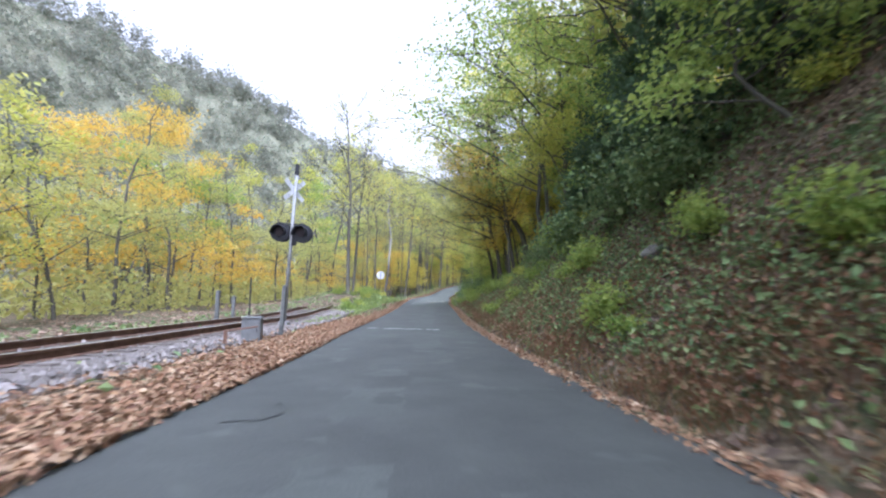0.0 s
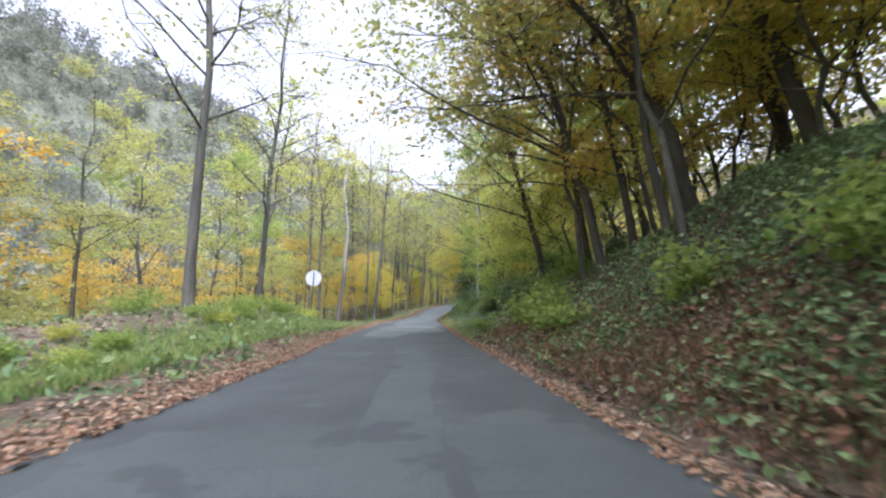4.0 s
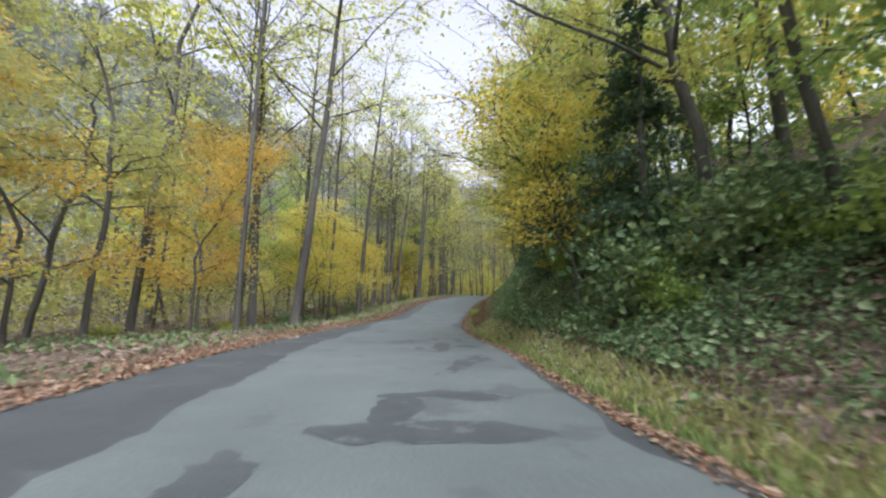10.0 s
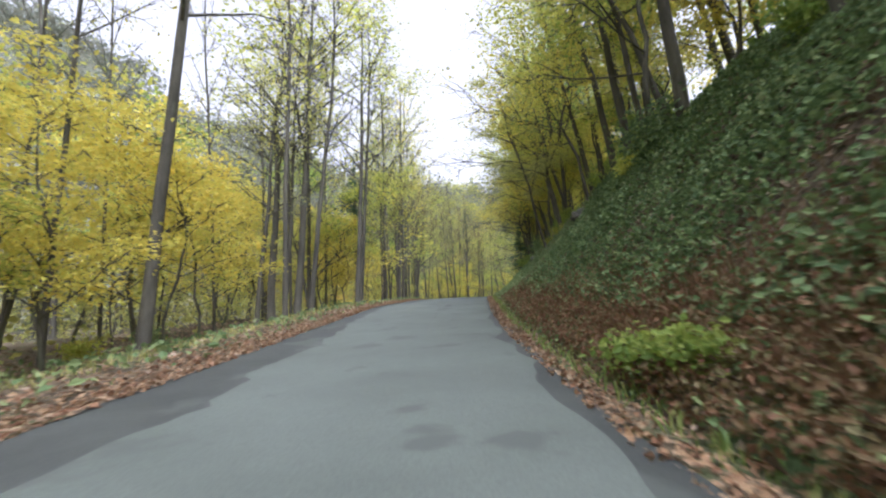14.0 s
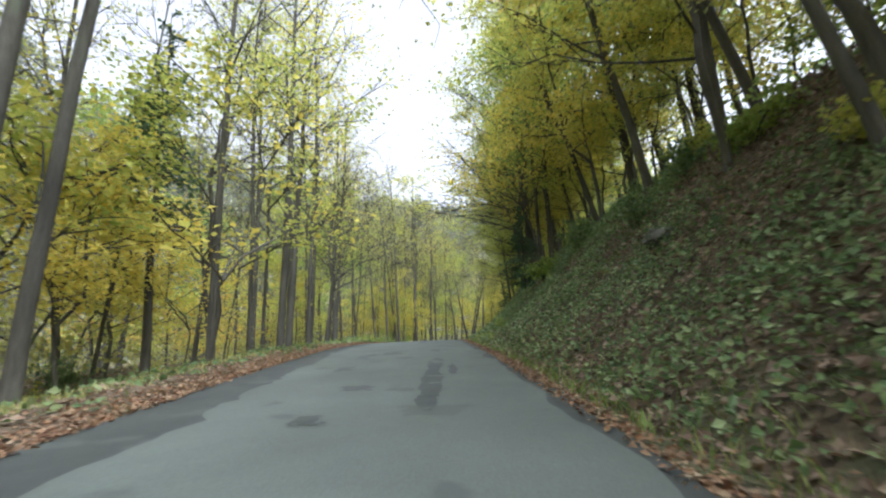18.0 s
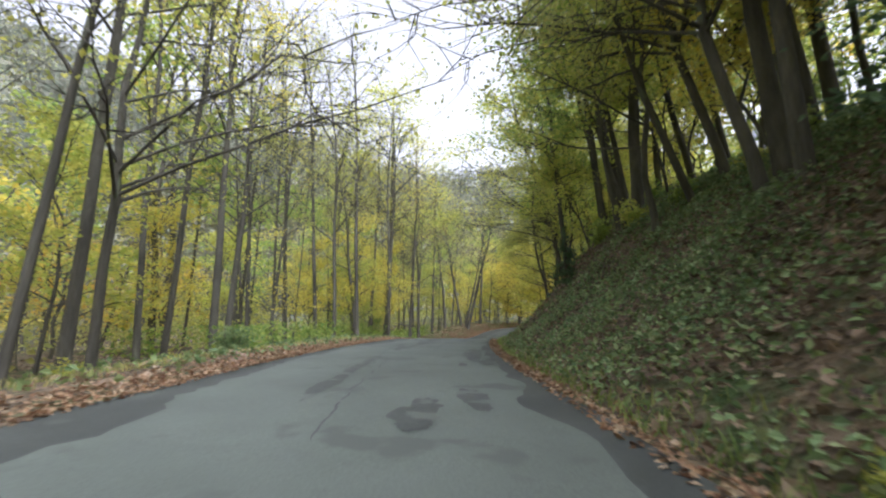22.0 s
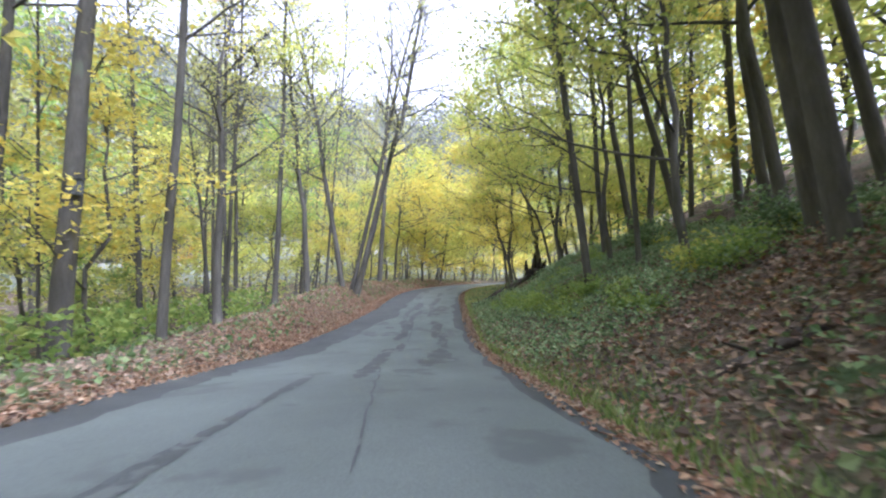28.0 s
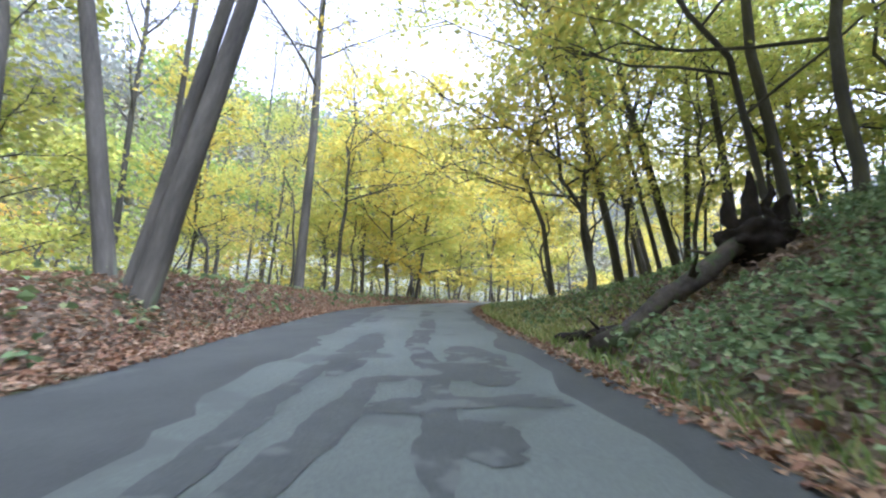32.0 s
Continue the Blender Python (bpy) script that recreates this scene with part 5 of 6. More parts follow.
fill(64, 152, 2.6, 9.0, 13.5, ["oak", "arch_green", "dogwood", "oak", "beech_b"], 1.3, (0.9, 1.15), False, -7)
fill(141, 160, 2.3, 9.5, 13, ["oak_b", "beech_b", "oak"], 1.2, (0.85, 1.1), False, -5)
fill(162, 206, 3.6, 10.0, 16, ["beech", "beech_b", "beech_b"], 1.4, (0.9, 1.2), False, -3)
for kind, s, u, turn, size in (("beech_b", 125.2, 9.3, 20, 1.0), ("oak", 122.6, 10.8, 80, 0.75), ("maple", 128.3, 10.4, 140, 1.1), ("beech_b", 131.2, 9.2, 200, 1.05), ("maple_b", 133.6, 10.6, 260, 1.2), ("beech_b", 137.2, 10.0, 310, 1.05), ("maple", 140.6, 9.4, 60, 1.1)):
    tree(kind, s, u, turn, size, -4, 0, far=False)
fill(20, 40, 1.6, 9.5, 14, ["maple", "beech_b", "maple"], 0.9, (0.9, 1.2), False, -6)
fill(98, 126, 1.5, 8.6, 12.5, ["maple", "beech_b", "oak_b", "beech_b"], 1.0, (0.8, 1.15), False, -5)
fill(128, 150, 1.7, 8.6, 12, ["beech_b", "beech", "maple"], 1.0, (0.8, 1.15), False, -4)
fill(218, 262, 1.6, -16, 14, ["maple", "beech", "maple", "poplar_b"], 2.2, (0.9, 1.3), True)

# ---- things beside the road ----
def box(bm, x, y, z, cx=0, cy=0, cz=0, bevel=0.0):
    m = Matrix.Translation((cx, cy, cz)) @ Matrix.Diagonal((x, y, z, 1))
    g = bmesh.ops.create_cube(bm, size=1, matrix=m)
    if bevel:
        bmesh.ops.bevel(bm, geom=list({e for v in g["verts"] for e in v.link_edges}), offset=bevel, segments=2, affect="EDGES")
    return bm


def rod(bm, r, length, m=Matrix(), sides=16, r2=None):
    """A round bar from the origin of m along its z."""
    bmesh.ops.create_cone(bm, cap_ends=True, segments=sides, radius1=r, radius2=r if r2 is None else r2, depth=length, matrix=m @ Matrix.Translation((0, 0, length / 2)))
    return bm


def at_road(s, u, turn=0.0, lift=0.0, lean=0.0):
    x, y, z = spot(s, u)[0]
    return pose(x, y, z + lift, 0, 0, heading(s)) @ pose(0, 0, 0, 0, lean, turn)


# crossing signal beside the track: mast, lamps back to back, crossbuck
sig = empty("crossing_signal", at_road(15.7, -4.68, 0, 0, 2.4), "railway crossing signal with dark lamps and a crossbuck", "signal")
part("base", box(bmesh.new(), 0.3, 0.3, 0.24, 0, 0, 0.1, 0.02), M["steel"], sig, "cast base at the foot of the mast")
part("mast", rod(bmesh.new(), 0.062, 5.55, pose(0, 0, 0.05)), M["steel"], sig, smooth=True)
part("collar", rod(bmesh.new(), 0.085, 0.1, pose(0, 0, 1.85)), M["steel"], sig)
part("cap", box(bmesh.new(), 0.13, 0.13, 0.42, 0, 0, 5.6, 0.02), M["black"], sig, "dark bell housing at the mast top")
part("cross_arm", rod(bmesh.new(), 0.032, 0.9, pose(-0.45, 0, 3.62, 0, 90, 0)), M["black"], sig)
for side in (-1, 1):
    for face in (-1, 1):
        bm = bmesh.new()
        rod(bm, 0.34, 0.02, pose(0.37 * side, face * 0.14, 3.32, 90, 0, 0), 32)
        disc = part("backing_disc", bm, M["black"], sig, "round black backing disc")
        bm = bmesh.new()
        rod(bm, 0.16, 0.2, pose(0.37 * side, face * 0.02, 3.32, -90 * face, 0, 0), 24)
        part("lamp_housing", bm, M["black"], sig)
        bm = bmesh.new()
        rod(bm, 0.14, 0.03, pose(0.37 * side, face * 0.2, 3.32, -90 * face, 0, 0), 24)
        part("lens", bm, M["lens"], sig, "unlit dark red lens")
        hood = Pile()
        a = np.linspace(-0.35, math.pi + 0.35, 15)
        ring = np.stack([np.cos(a) * 0.23, 0 * a, np.sin(a) * 0.23], 1)
        o = np.array([0.37 * side, face * 0.16, 3.32])
        outer, tip = o + ring, o + ring * [1.12, 1, 1.12] + [0, face * 0.3, -0.04]
        inner, itip = o + ring * 0.95, o + ring * [1.06, 1, 1.06] + [0, face * 0.3, -0.04]
        n = len(a)
        q = [[i, i + 1, n + i + 1, n + i] for i in range(n - 1)]
        hood.add(np.concatenate([outer, tip]), q).add(np.concatenate([inner, itip]), [f[::-1] for f in q])
        link("hood", hood.mesh("hood", M["black"], smooth=True), sig, "black visor over the lamp")
for turn in (45, -45):
    bm = bmesh.new()
    box(bm, 1.0, 0.02, 0.16, 0, 0, 0, 0.004)
    bmesh.ops.transform(bm, matrix=pose(0, 0.09 + 0.024 * (turn > 0), 4.88, 0, turn, 0), verts=bm.verts)
    bmesh.ops.rotate(bm, cent=(0, 0, 0), matrix=Matrix.Rotation(radians(38), 3, "Z"), verts=bm.verts)
    blade = part("crossbuck_blade", bm, M["blade"], sig, "plain pale back of a crossbuck blade")
    for n_rib in (-0.28, 0.28):
        bm = bmesh.new()
        rod(bm, 0.014, 0.015, pose(n_rib, -0.008, 0, 90, 0, 0), 8)
        bmesh.ops.transform(bm, matrix=pose(0, 0.09 + 0.024 * (turn > 0), 4.88, 0, turn, 0), verts=bm.verts)
        bmesh.ops.rotate(bm, cent=(0, 0, 0), matrix=Matrix.Rotation(radians(38), 3, "Z"), verts=bm.verts)
        part("bolt", bm, M["black"], blade)
part("sign_bracket", box(bmesh.new(), 0.1, 0.12, 0.22, 0, 0.02, 4.88, 0.01), M["black"], sig)
part("junction_box", box(bmesh.new(), 0.16, 0.14, 0.26, 0.1, 0, 3.0, 0.02), M["black"], sig)

# round sign seen from behind
sgn = empty("railway_warning_sign", at_road(50.0, -5.9, 4, 0, 3), "round sign seen from its bare metal back on a post", "sign")
bm = bmesh.new()
rod(bm, 0.45, 0.006, pose(0, 0.035, 2.45, 90, 0, 0), 48)
part("panel", bm, M["sign_back"], sgn, "pale bare aluminium disc")
bm = bmesh.new()
box(bm, 0.06, 0.012, 2.85, 0, 0, 1.4)
box(bm, 0.012, 0.03, 2.85, 0, 0.018, 1.4)
part("post", bm, M["black"], sgn, "dark channel post")
for z in (2.2, 2.7):
    part("bolt", rod(bmesh.new(), 0.012, 0.02, pose(0, -0.005, z, 90, 0, 0), 8), M["steel"], sgn)

# railway track: ballast, ties, two rails, running beside the road and curving off
TRACK = [(-60, -5.95), (14, -5.95), (22, -6.05), (28, -6.6), (36, -8.6), (46, -12.6), (60, -20), (90, -38)]
ts = np.arange(-58, 78, 1.0)
tu = np.interp(ts, [k[0] for k in TRACK], [k[1] for k in TRACK])
tu = np.convolve(np.pad(tu, 4, mode="edge"), np.ones(9) / 9, "valid")


_low = np.pad(relief(ts, tu), 8, mode="edge")
level = np.convolve(_low, np.ones(17) / 17, "valid")


def bed(s, u, lift):
    """Places on the evenly laid track bed."""
    p = spot(s, u, 0)
    p[:, 2] = centre(s)[0][:, 2] + np.interp(s, ts, level) + lift
    return p


def sunk(s):
    """The track falls away from the road where it curves off."""
    return 1.1 * blend(s, 23, 38)


cols = np.array([-1.75, -1.25, 1.3, 2.3])
drop = np.array([-0.25, 0.05, 0.05, -0.1])
bv = np.concatenate([bed(np.full(4, s), u + cols, 0) + np.column_stack([np.zeros((4, 2)), drop + 0.06 - sunk(s)]) for s, u in zip(ts, tu)])
track = tagged(new("railway_track"), "single railway track on grey ballast beside the road", "railway", kind="structure")
i, j = np.meshgrid(np.arange(len(ts) - 1), np.arange(3), indexing="ij")
a = (i * 4 + j).ravel()
link("ballast_bed", mesh_of("ballast_bed", bv, np.stack([a, a + 1, a + 5, a + 4], 1), M["ballast"], smooth=True), track, "grey crushed stone ballast")


def track_at(s):
    u = np.interp(s, ts, tu)
    p = bed(s, u, 0.09 - sunk(s))
    t = bed(s + 0.5, np.interp(s + 0.5, ts, tu), 0.09 - sunk(s + 0.5)) - p
    return p, t / np.linalg.norm(t, axis=1)[:, None]


bm = bmesh.new()
box(bm, 2.4, 0.2, 0.16, 0, 0, 0, 0.012)
tie_mesh = bpy.data.meshes.new("tie")
bm.to_mesh(tie_mesh)
bm.free()
tie_mesh.materials.append(M["tie"])
for s in np.arange(-14, 46, 0.55):
    p, t = track_at(np.array([s]))
    link("tie", tie_mesh, track, m=pose(p[0][0], p[0][1], p[0][2] - 0.04, 0, 0, math.degrees(math.atan2(-t[0][0], t[0][1]))))
prof = np.array([(-0.07, 0.0), (0.07, 0.0), (0.07, 0.012), (0.012, 0.03), (0.012, 0.12), (0.036, 0.13), (0.036, 0.165), (-0.036, 0.165), (-0.036, 0.13), (-0.012, 0.12), (-0.012, 0.03), (-0.07, 0.012)])
fine = np.arange(-50, 74, 0.6)
p, t = track_at(fine)
nrm = np.column_stack([t[:, 1], -t[:, 0]])
for off in (-0.7175, 0.7175):
    ring = np.concatenate([np.column_stack([p[:, :2] + nrm * (off + x), p[:, 2] + 0.03 + z])[:, None] for x, z in prof], 1)
    n = len(prof)
    i, j = np.meshgrid(np.arange(len(fine) - 1), np.arange(n), indexing="ij")
    a, b2 = (i * n + j).ravel(), (i * n + (j + 1) % n).ravel()
    idx = np.where((j.ravel() == 6), 1, 0)
    link("rail", mesh_of("rail", ring.reshape(-1, 3), np.stack([a, b2, b2 + n, a + n], 1), M["rail"], M["rail_top"], index=idx), track, "rusty steel rail with a polished head")

# relay cabinet, posts and a low lever stand by the track
cab = empty("relay_cabinet", at_road(10.6, -3.75, 10), "small grey metal relay cabinet among fallen leaves", "cabinet")
part("body", box(bmesh.new(), 0.42, 0.32, 0.55, 0, 0, 0.3, 0.012), M["grey_paint"], cab)
part("lid", box(bmesh.new(), 0.46, 0.36, 0.04, 0, 0, 0.59, 0.01), M["grey_paint"], cab)
part("door", box(bmesh.new(), 0.36, 0.012, 0.46, 0, -0.166, 0.3, 0.004), M["grey_paint"], cab)
part("latch", box(bmesh.new(), 0.02, 0.03, 0.08, 0.13, -0.18, 0.32), M["black"], cab)
M["post_wood"] = surface("weathered_post", (0.07, 0.074, 0.07), (0.15, 0.155, 0.145), 5, 0.9, 40, 0.5, 0.006, obj=True)


def post(s, u, tall, wide, label, lean=0.0, mat="post_wood"):
    ob = empty("marker_post", at_road(s, u, 0, 0, lean), label, "post", "posts by the track")
    bm = box(bmesh.new(), wide, wide, tall + 0.2, 0, 0, tall / 2 - 0.1, min(0.012, wide / 5))
    part("shaft", bm, M[mat], ob)
    bm = bmesh.new()
    rod(bm, wide * 0.72, 0.05, pose(0, 0, tall), 4, wide * 0.1)
    bmesh.ops.rotate(bm, cent=(0, 0, 0), matrix=Matrix.Rotation(radians(45), 3, "Z"), verts=bm.verts)
    part("top", bm, M[mat], ob)


post(11.9, -3.5, 1.35, 0.1, "thick grey weathered post beside the track", 2)
post(16.9, -7.6, 1.25, 0.13, "grey wooden post beyond the rails")
post(10.9, -3.95, 1.5, 0.035, "thin dark iron rod in the ballast", 0, "black")
post(18.4, -7.7, 1.1, 0.12, "low grey wooden post beyond the rails", 1)
lev = empty("lever_stand", at_road(9.2, -3.75, 20), "low rusty switch lever on a wooden block", "lever")
part("block", box(bmesh.new(), 0.3, 0.16, 0.16, 0, 0, 0.06, 0.015), M["tie"], lev)
part("stand", box(bmesh.new(), 0.07, 0.07, 0.3, 0, 0, 0.26, 0.008), M["rail"], lev)
part("lever", rod(bmesh.new(), 0.018, 0.6, pose(0, 0, 0.38, 0, 82, 0), 10), M["rail"], lev, "rusty lever arm")


# logs, stumps and rocks
def log(name, a, b, ra, rb, mat, label, seed=0, stubs=3, lift=(0.0, 0.0), category="log"):
    """A fallen trunk between two places (s, u) on the ground, with broken stubs."""
    r = np.random.default_rng(seed)
    pa, pb = spot(*a)[0] + [0, 0, ra * 0.6 + lift[0]], spot(*b)[0] + [0, 0, rb * 0.6 + lift[1]]
    ob = empty(name, Matrix.Translation(pa), label, category)
    k = np.linspace(0, 1, 9)
    line = (pb - pa) * k[:, None] + r.normal(0, 0.03, (9, 3)) * [1, 1, 0.6]
    rad = (ra + (rb - ra) * k) * r.uniform(0.84, 1.16, 9)
    pile = Pile()
    v, f = tube(line, rad, 12)
    pile.add(v, f)
    pile.f += [list(range(12))[::-1], [len(v) - 12 + i for i in range(12)]]
    link("stem", pile.mesh("stem", mat, smooth=True), ob)
    for _ in range(stubs):
        q = r.uniform(0.25, 0.9)
        o = (pb - pa) * q
        d = r.normal(0, 1, 3)
        d[2] = abs(d[2]) * 0.7 + 0.2
        d *= r.uniform(0.25, 0.6) / np.linalg.norm(d)
        stub = Pile()
        stub.add(*tube(np.array([o, o + d * 0.6, o + d]), [ra * 0.35, ra * 0.25, ra * 0.1], 6))
        link("stub", stub.mesh("stub", mat, smooth=True), ob)
    return ob


log("fallen_log", (61.6, 3.5), (61.0, 5.3), 0.1, 0.055, M["log_grey"], "fallen grey log lying up the bank from the grass", 1, lift=(0.0, 0.15))
log("fallen_log", (46.6, 3.6), (48.6, 5.2), 0.1, 0.08, M["mossy_log"], "mossy dark log fallen down the leafy slope", 2, lift=(0.02, 0.2))
log("fallen_branch", (48.3, 5.0), (47.9, 6.9), 0.07, 0.04, M["dead"], "dead branch lying across the leafy slope", 12, 2, (0.2, 0.25))
log("fallen_log", (160.9, 3.6), (160.6, 4.7), 0.08, 0.06, M["dead"], "short dead branch lying on the leafy bank", 3, 2)
log("fallen_log", (178.55, 2.85), (180.2, 6.0), 0.12, 0.15, M["mossy_log"], "heavy dark mossy log lying down the bank from a root plate", 4, 7, (0.06, 0.24))
log("fallen_branch", (179.95, 2.8), (179.4, 3.5), 0.1, 0.13, M["root"], "black rotten branch end at the road edge", 5, 1)
log("fallen_branch", (174.5, -3.2), (177.5, -2.9), 0.05, 0.03, M["dead"], "dead branch lying on the leaf carpet", 6, 2)
log("fallen_branch", (32.6, -2.3), (33.4, -2.05), 0.02, 0.012, M["dead"], "thin dead twig on the road edge", 7, 1)
log("fallen_log", (50.8, -5.6), (50.2, -4.4), 0.07, 0.06, M["bark_pale"], "short pale log on the verge", 8, 0)
log("fallen_branch", (104.2, 6.4), (103.6, 5.2), 0.12, 0.08, M["dead"], "pale broken log on the bank's edge", 9, 1, (0.1, 0.1))


def root_plate(s, u, size, label, seed):
    """A torn-up stump: a ragged mass with upright root prongs."""
    r = np.random.default_rng(seed)
    ob = empty("root_plate", at_road(s, u, 0, -0.1), label, "stump")
    bm = bmesh.new()
    bmesh.ops.create_icosphere(bm, subdivisions=4, radius=0.5 * size)
    for v in bm.verts:
        d = v.co.normalized()
        v.co *= 1 + 0.35 * noise.noise(d * 2.2 + Vector((seed, 0, 0))) + 0.22 * noise.noise(d * 6.0)
        v.co.z = v.co.z * 0.75 + 0.25 * size
    part("root_mass", bm, M["root"], ob, smooth=True)
    for x, lean, tall, thick in ((-0.34, -8, 0.75, 0.13), (-0.02, 4, 1.1, 0.16), (0.14, 14, 0.85, 0.11), (0.42, 10, 0.7, 0.15), (0.5, 45, 0.5, 0.05), (0.3, -12, 0.55, 0.1)):
        k = np.linspace(0, 1, 6)
        line = np.column_stack([x * size + math.sin(radians(lean)) * tall * size * k, r.normal(0, 0.03, 6), 0.3 * size + tall * size * k]) + r.normal(0, 0.02, (6, 3))
        prong = Pile()
        prong.add(*tube(line, thick * size * (1 - 0.75 * k**2) * r.uniform(0.85, 1.15, 6), 8))
        link("root", prong.mesh("root", M["root"], smooth=True), ob, "dark upright root prong")
    return ob


root_plate(180.2, 6.2, 1.05, "torn-up black root plate of a fallen tree", 3)
root_plate(104.4, 7.2, 0.5, "dark torn stump on the bank's edge", 8)


def rock(s, u, size, seed):
    ob = bmesh.new()
    bmesh.ops.create_icosphere(ob, subdivisions=3, radius=size)
    for v in ob.verts:
        d = v.co.normalized()
        v.co *= 1 + 0.35 * noise.noise(d * 1.6 + Vector((seed, 2, 0))) + 0.1 * noise.noise(d * 5)
        v.co.z *= 0.6
    me = bpy.data.meshes.new("rock")
    ob.to_mesh(me)
    ob.free()
    me.materials.append(M["rock"])
    o = new("rock", me)
    o.matrix_basis = at_road(s, u, seed * 40, size * 0.15)
    tagged(o, "mossy grey rock half buried in the bank", "rock", "rocks in the bank")


for s, u, size, seed in ((116.5, 5.4, 0.42, 1), (85.5, 4.4, 0.3, 2), (104.0, 5.9, 0.5, 4), (151.0, 5.0, 0.28, 5), (8.0, 4.6, 0.3, 6)):
    rock(s, u, size, seed)

# nest box on the big tree near the road's end
nb = empty("nest_box", at_road(168.2, -8.68, 0, 4.6), "small grey-green wooden box fixed to a trunk", "box")
part("body", box(bmesh.new(), 0.3, 0.22, 0.4, 0, -0.1, 0, 0.01), M["post_wood"], nb)
part("roof", box(bmesh.new(), 0.36, 0.3, 0.03, 0, -0.12, 0.22, 0.008), M["post_wood"], nb)


# ---- shrubs ----
def bush(seed, tall, wide, leaves, leaf, mat):
    r = np.random.default_rng(seed)
    stems, tips = [], []
    for _ in range(4):
        a, k = r.uniform(0, 6.28), np.linspace(0, 1, 5)
        out, h = r.uniform(0.2, 0.5) * wide, tall * r.uniform(0.55, 1.0)
        line = np.column_stack([math.cos(a) * out * k**1.3, math.sin(a) * out * k**1.3, h * k - 0.06]) + r.normal(0, 0.03, (5, 3))
        pile = Pile()
        stems.append(pile.add(*tube(line, 0.014 * (1 - k) + 0.004, 4)))
        tips += [line[2], line[3], line[4]]
    e = np.array(tips)
    place = e[r.integers(0, len(e), leaves)] + r.normal(0, 1, (leaves, 3)) * [0.18 * wide, 0.18 * wide, 0.15 * tall]
    place[:, 2] = np.abs(place[:, 2])
    return stems, leaf_quads(r, place, leaf, 0.4)


def shrub_kind(name, seed, tall, wide, leaves, leaf, mat):
    stems, lv = bush(seed, tall, wide, leaves, leaf, mat)
    return [("stem", p.mesh(name + "_stem", M["bark"])) for p in stems] + [("foliage", mesh_of(name + "_foliage", *lv, M[mat]))]


SHRUBS = {
    "green": (shrub_kind("green_shrub", 1, 0.9, 1.2, 700, 0.13, "leaf_green"), "leafy green shrub growing on the bank"),
    "low": (shrub_kind("low_shrub", 2, 0.5, 1.0, 500, 0.12, "leaf_green"), "low bright green weed clump by the road"),
    "lime": (shrub_kind("lime_shrub", 3, 0.8, 1.1, 600, 0.12, "leaf_lime"), "yellow-green shrub at the bank's foot"),
    "dull": (shrub_kind("dull_shrub", 4, 1.2, 1.4, 700, 0.13, "ivy"), "dark green bramble thicket on the slope"),
}


def shrub(kind, s, u, size=1.0, turn=0.0):
    if 59 < s < 65 and 3.2 < u < 6.4:
        return
    meshes, label = SHRUBS[kind]
    x, y, z = spot(s, u)[0]
    ob = empty("shrub", pose(x, y, z, 0, 0, turn) @ Matrix.Diagonal((size, size, size, 1)), label, "shrub", "roadside shrubs")
    for pname, me in meshes:
        link(pname, me, ob)


for kind, s, u, size in (
    ("low", 90.0, 2.5, 0.9), ("low", 89.0, 2.7, 0.8), ("low", 19.2, 3.3, 0.9), ("low", 20.4, 3.7, 0.8), ("green", 15.5, 5.2, 1.1), ("green", 17.0, 5.6, 1.2), ("green", 27.5, 4.6, 1.0),
    ("low", 128.6, 2.9, 0.6), ("lime", 126.6, 2.9, 0.4), ("green", 127.4, 3.6, 0.5), ("lime", 130.2, 2.8, 0.4), ("low", 33.5, 3.6, 1.1), ("green", 35.2, 3.6, 1.2), ("green", 37.0, 4.0, 1.3),
    ("low", 23.0, 3.4, 0.7), ("green", 30.5, 4.4, 1.0), ("low", 42.0, 3.2, 1.0),
):
    shrub(kind, s, u, size, (s * 77) % 360)
srng = np.random.default_rng(71)
for _ in range(12):
    s = srng.uniform(36, 50)
    shrub("green" if srng.uniform() < 0.6 else "lime", s, srng.uniform(-8.0, -5.0), srng.uniform(0.5, 0.85), srng.uniform(0, 360))
for _ in range(34):
    shrub("dull" if srng.uniform() < 0.6 else "green", srng.uniform(40, 82), srng.uniform(4.6, 8.5), srng.uniform(0.8, 1.4), srng.uniform(0, 360))
for _ in range(44):
    shrub(("dull", "green", "lime")[srng.integers(0, 3)], srng.uniform(84, 175), srng.uniform(5.5, 9.5), srng.uniform(0.6, 1.2), srng.uniform(0, 360))
for _ in range(20):
    shrub(("low", "green")[srng.integers(0, 2)], srng.uniform(163, 175), srng.uniform(3.6, 6.5), srng.uniform(0.5, 0.9), srng.uniform(0, 360))
for _ in range(20):
    shrub(("green", "lime")[srng.integers(0, 2)], srng.uniform(-4, 30), srng.uniform(4.5, 8.5), srng.uniform(0.6, 1.1), srng.uniform(0, 360))
for _ in range(24):
    shrub(("lime", "dull")[srng.integers(0, 2)], srng.uniform(56, 160), srng.uniform(-11, -7.5), srng.uniform(0.5, 0.9), srng.uniform(0, 360))

for _ in range(10):
    shrub(("low", "lime", "low")[srng.integers(0, 3)], srng.uniform(28, 40), srng.uniform(-6.4, -4.4), srng.uniform(0.4, 0.7), srng.uniform(0, 360))
for _ in range(14):
    shrub(("low", "green")[srng.integers(0, 2)], srng.uniform(0, 26), srng.uniform(3.4, 5.0), srng.uniform(0.6, 1.0), srng.uniform(0, 360))
for _ in range(12):
    shrub("dull", srng.uniform(8, 22), srng.uniform(4.6, 7.2), srng.uniform(0.9, 1.4), srng.uniform(0, 360))

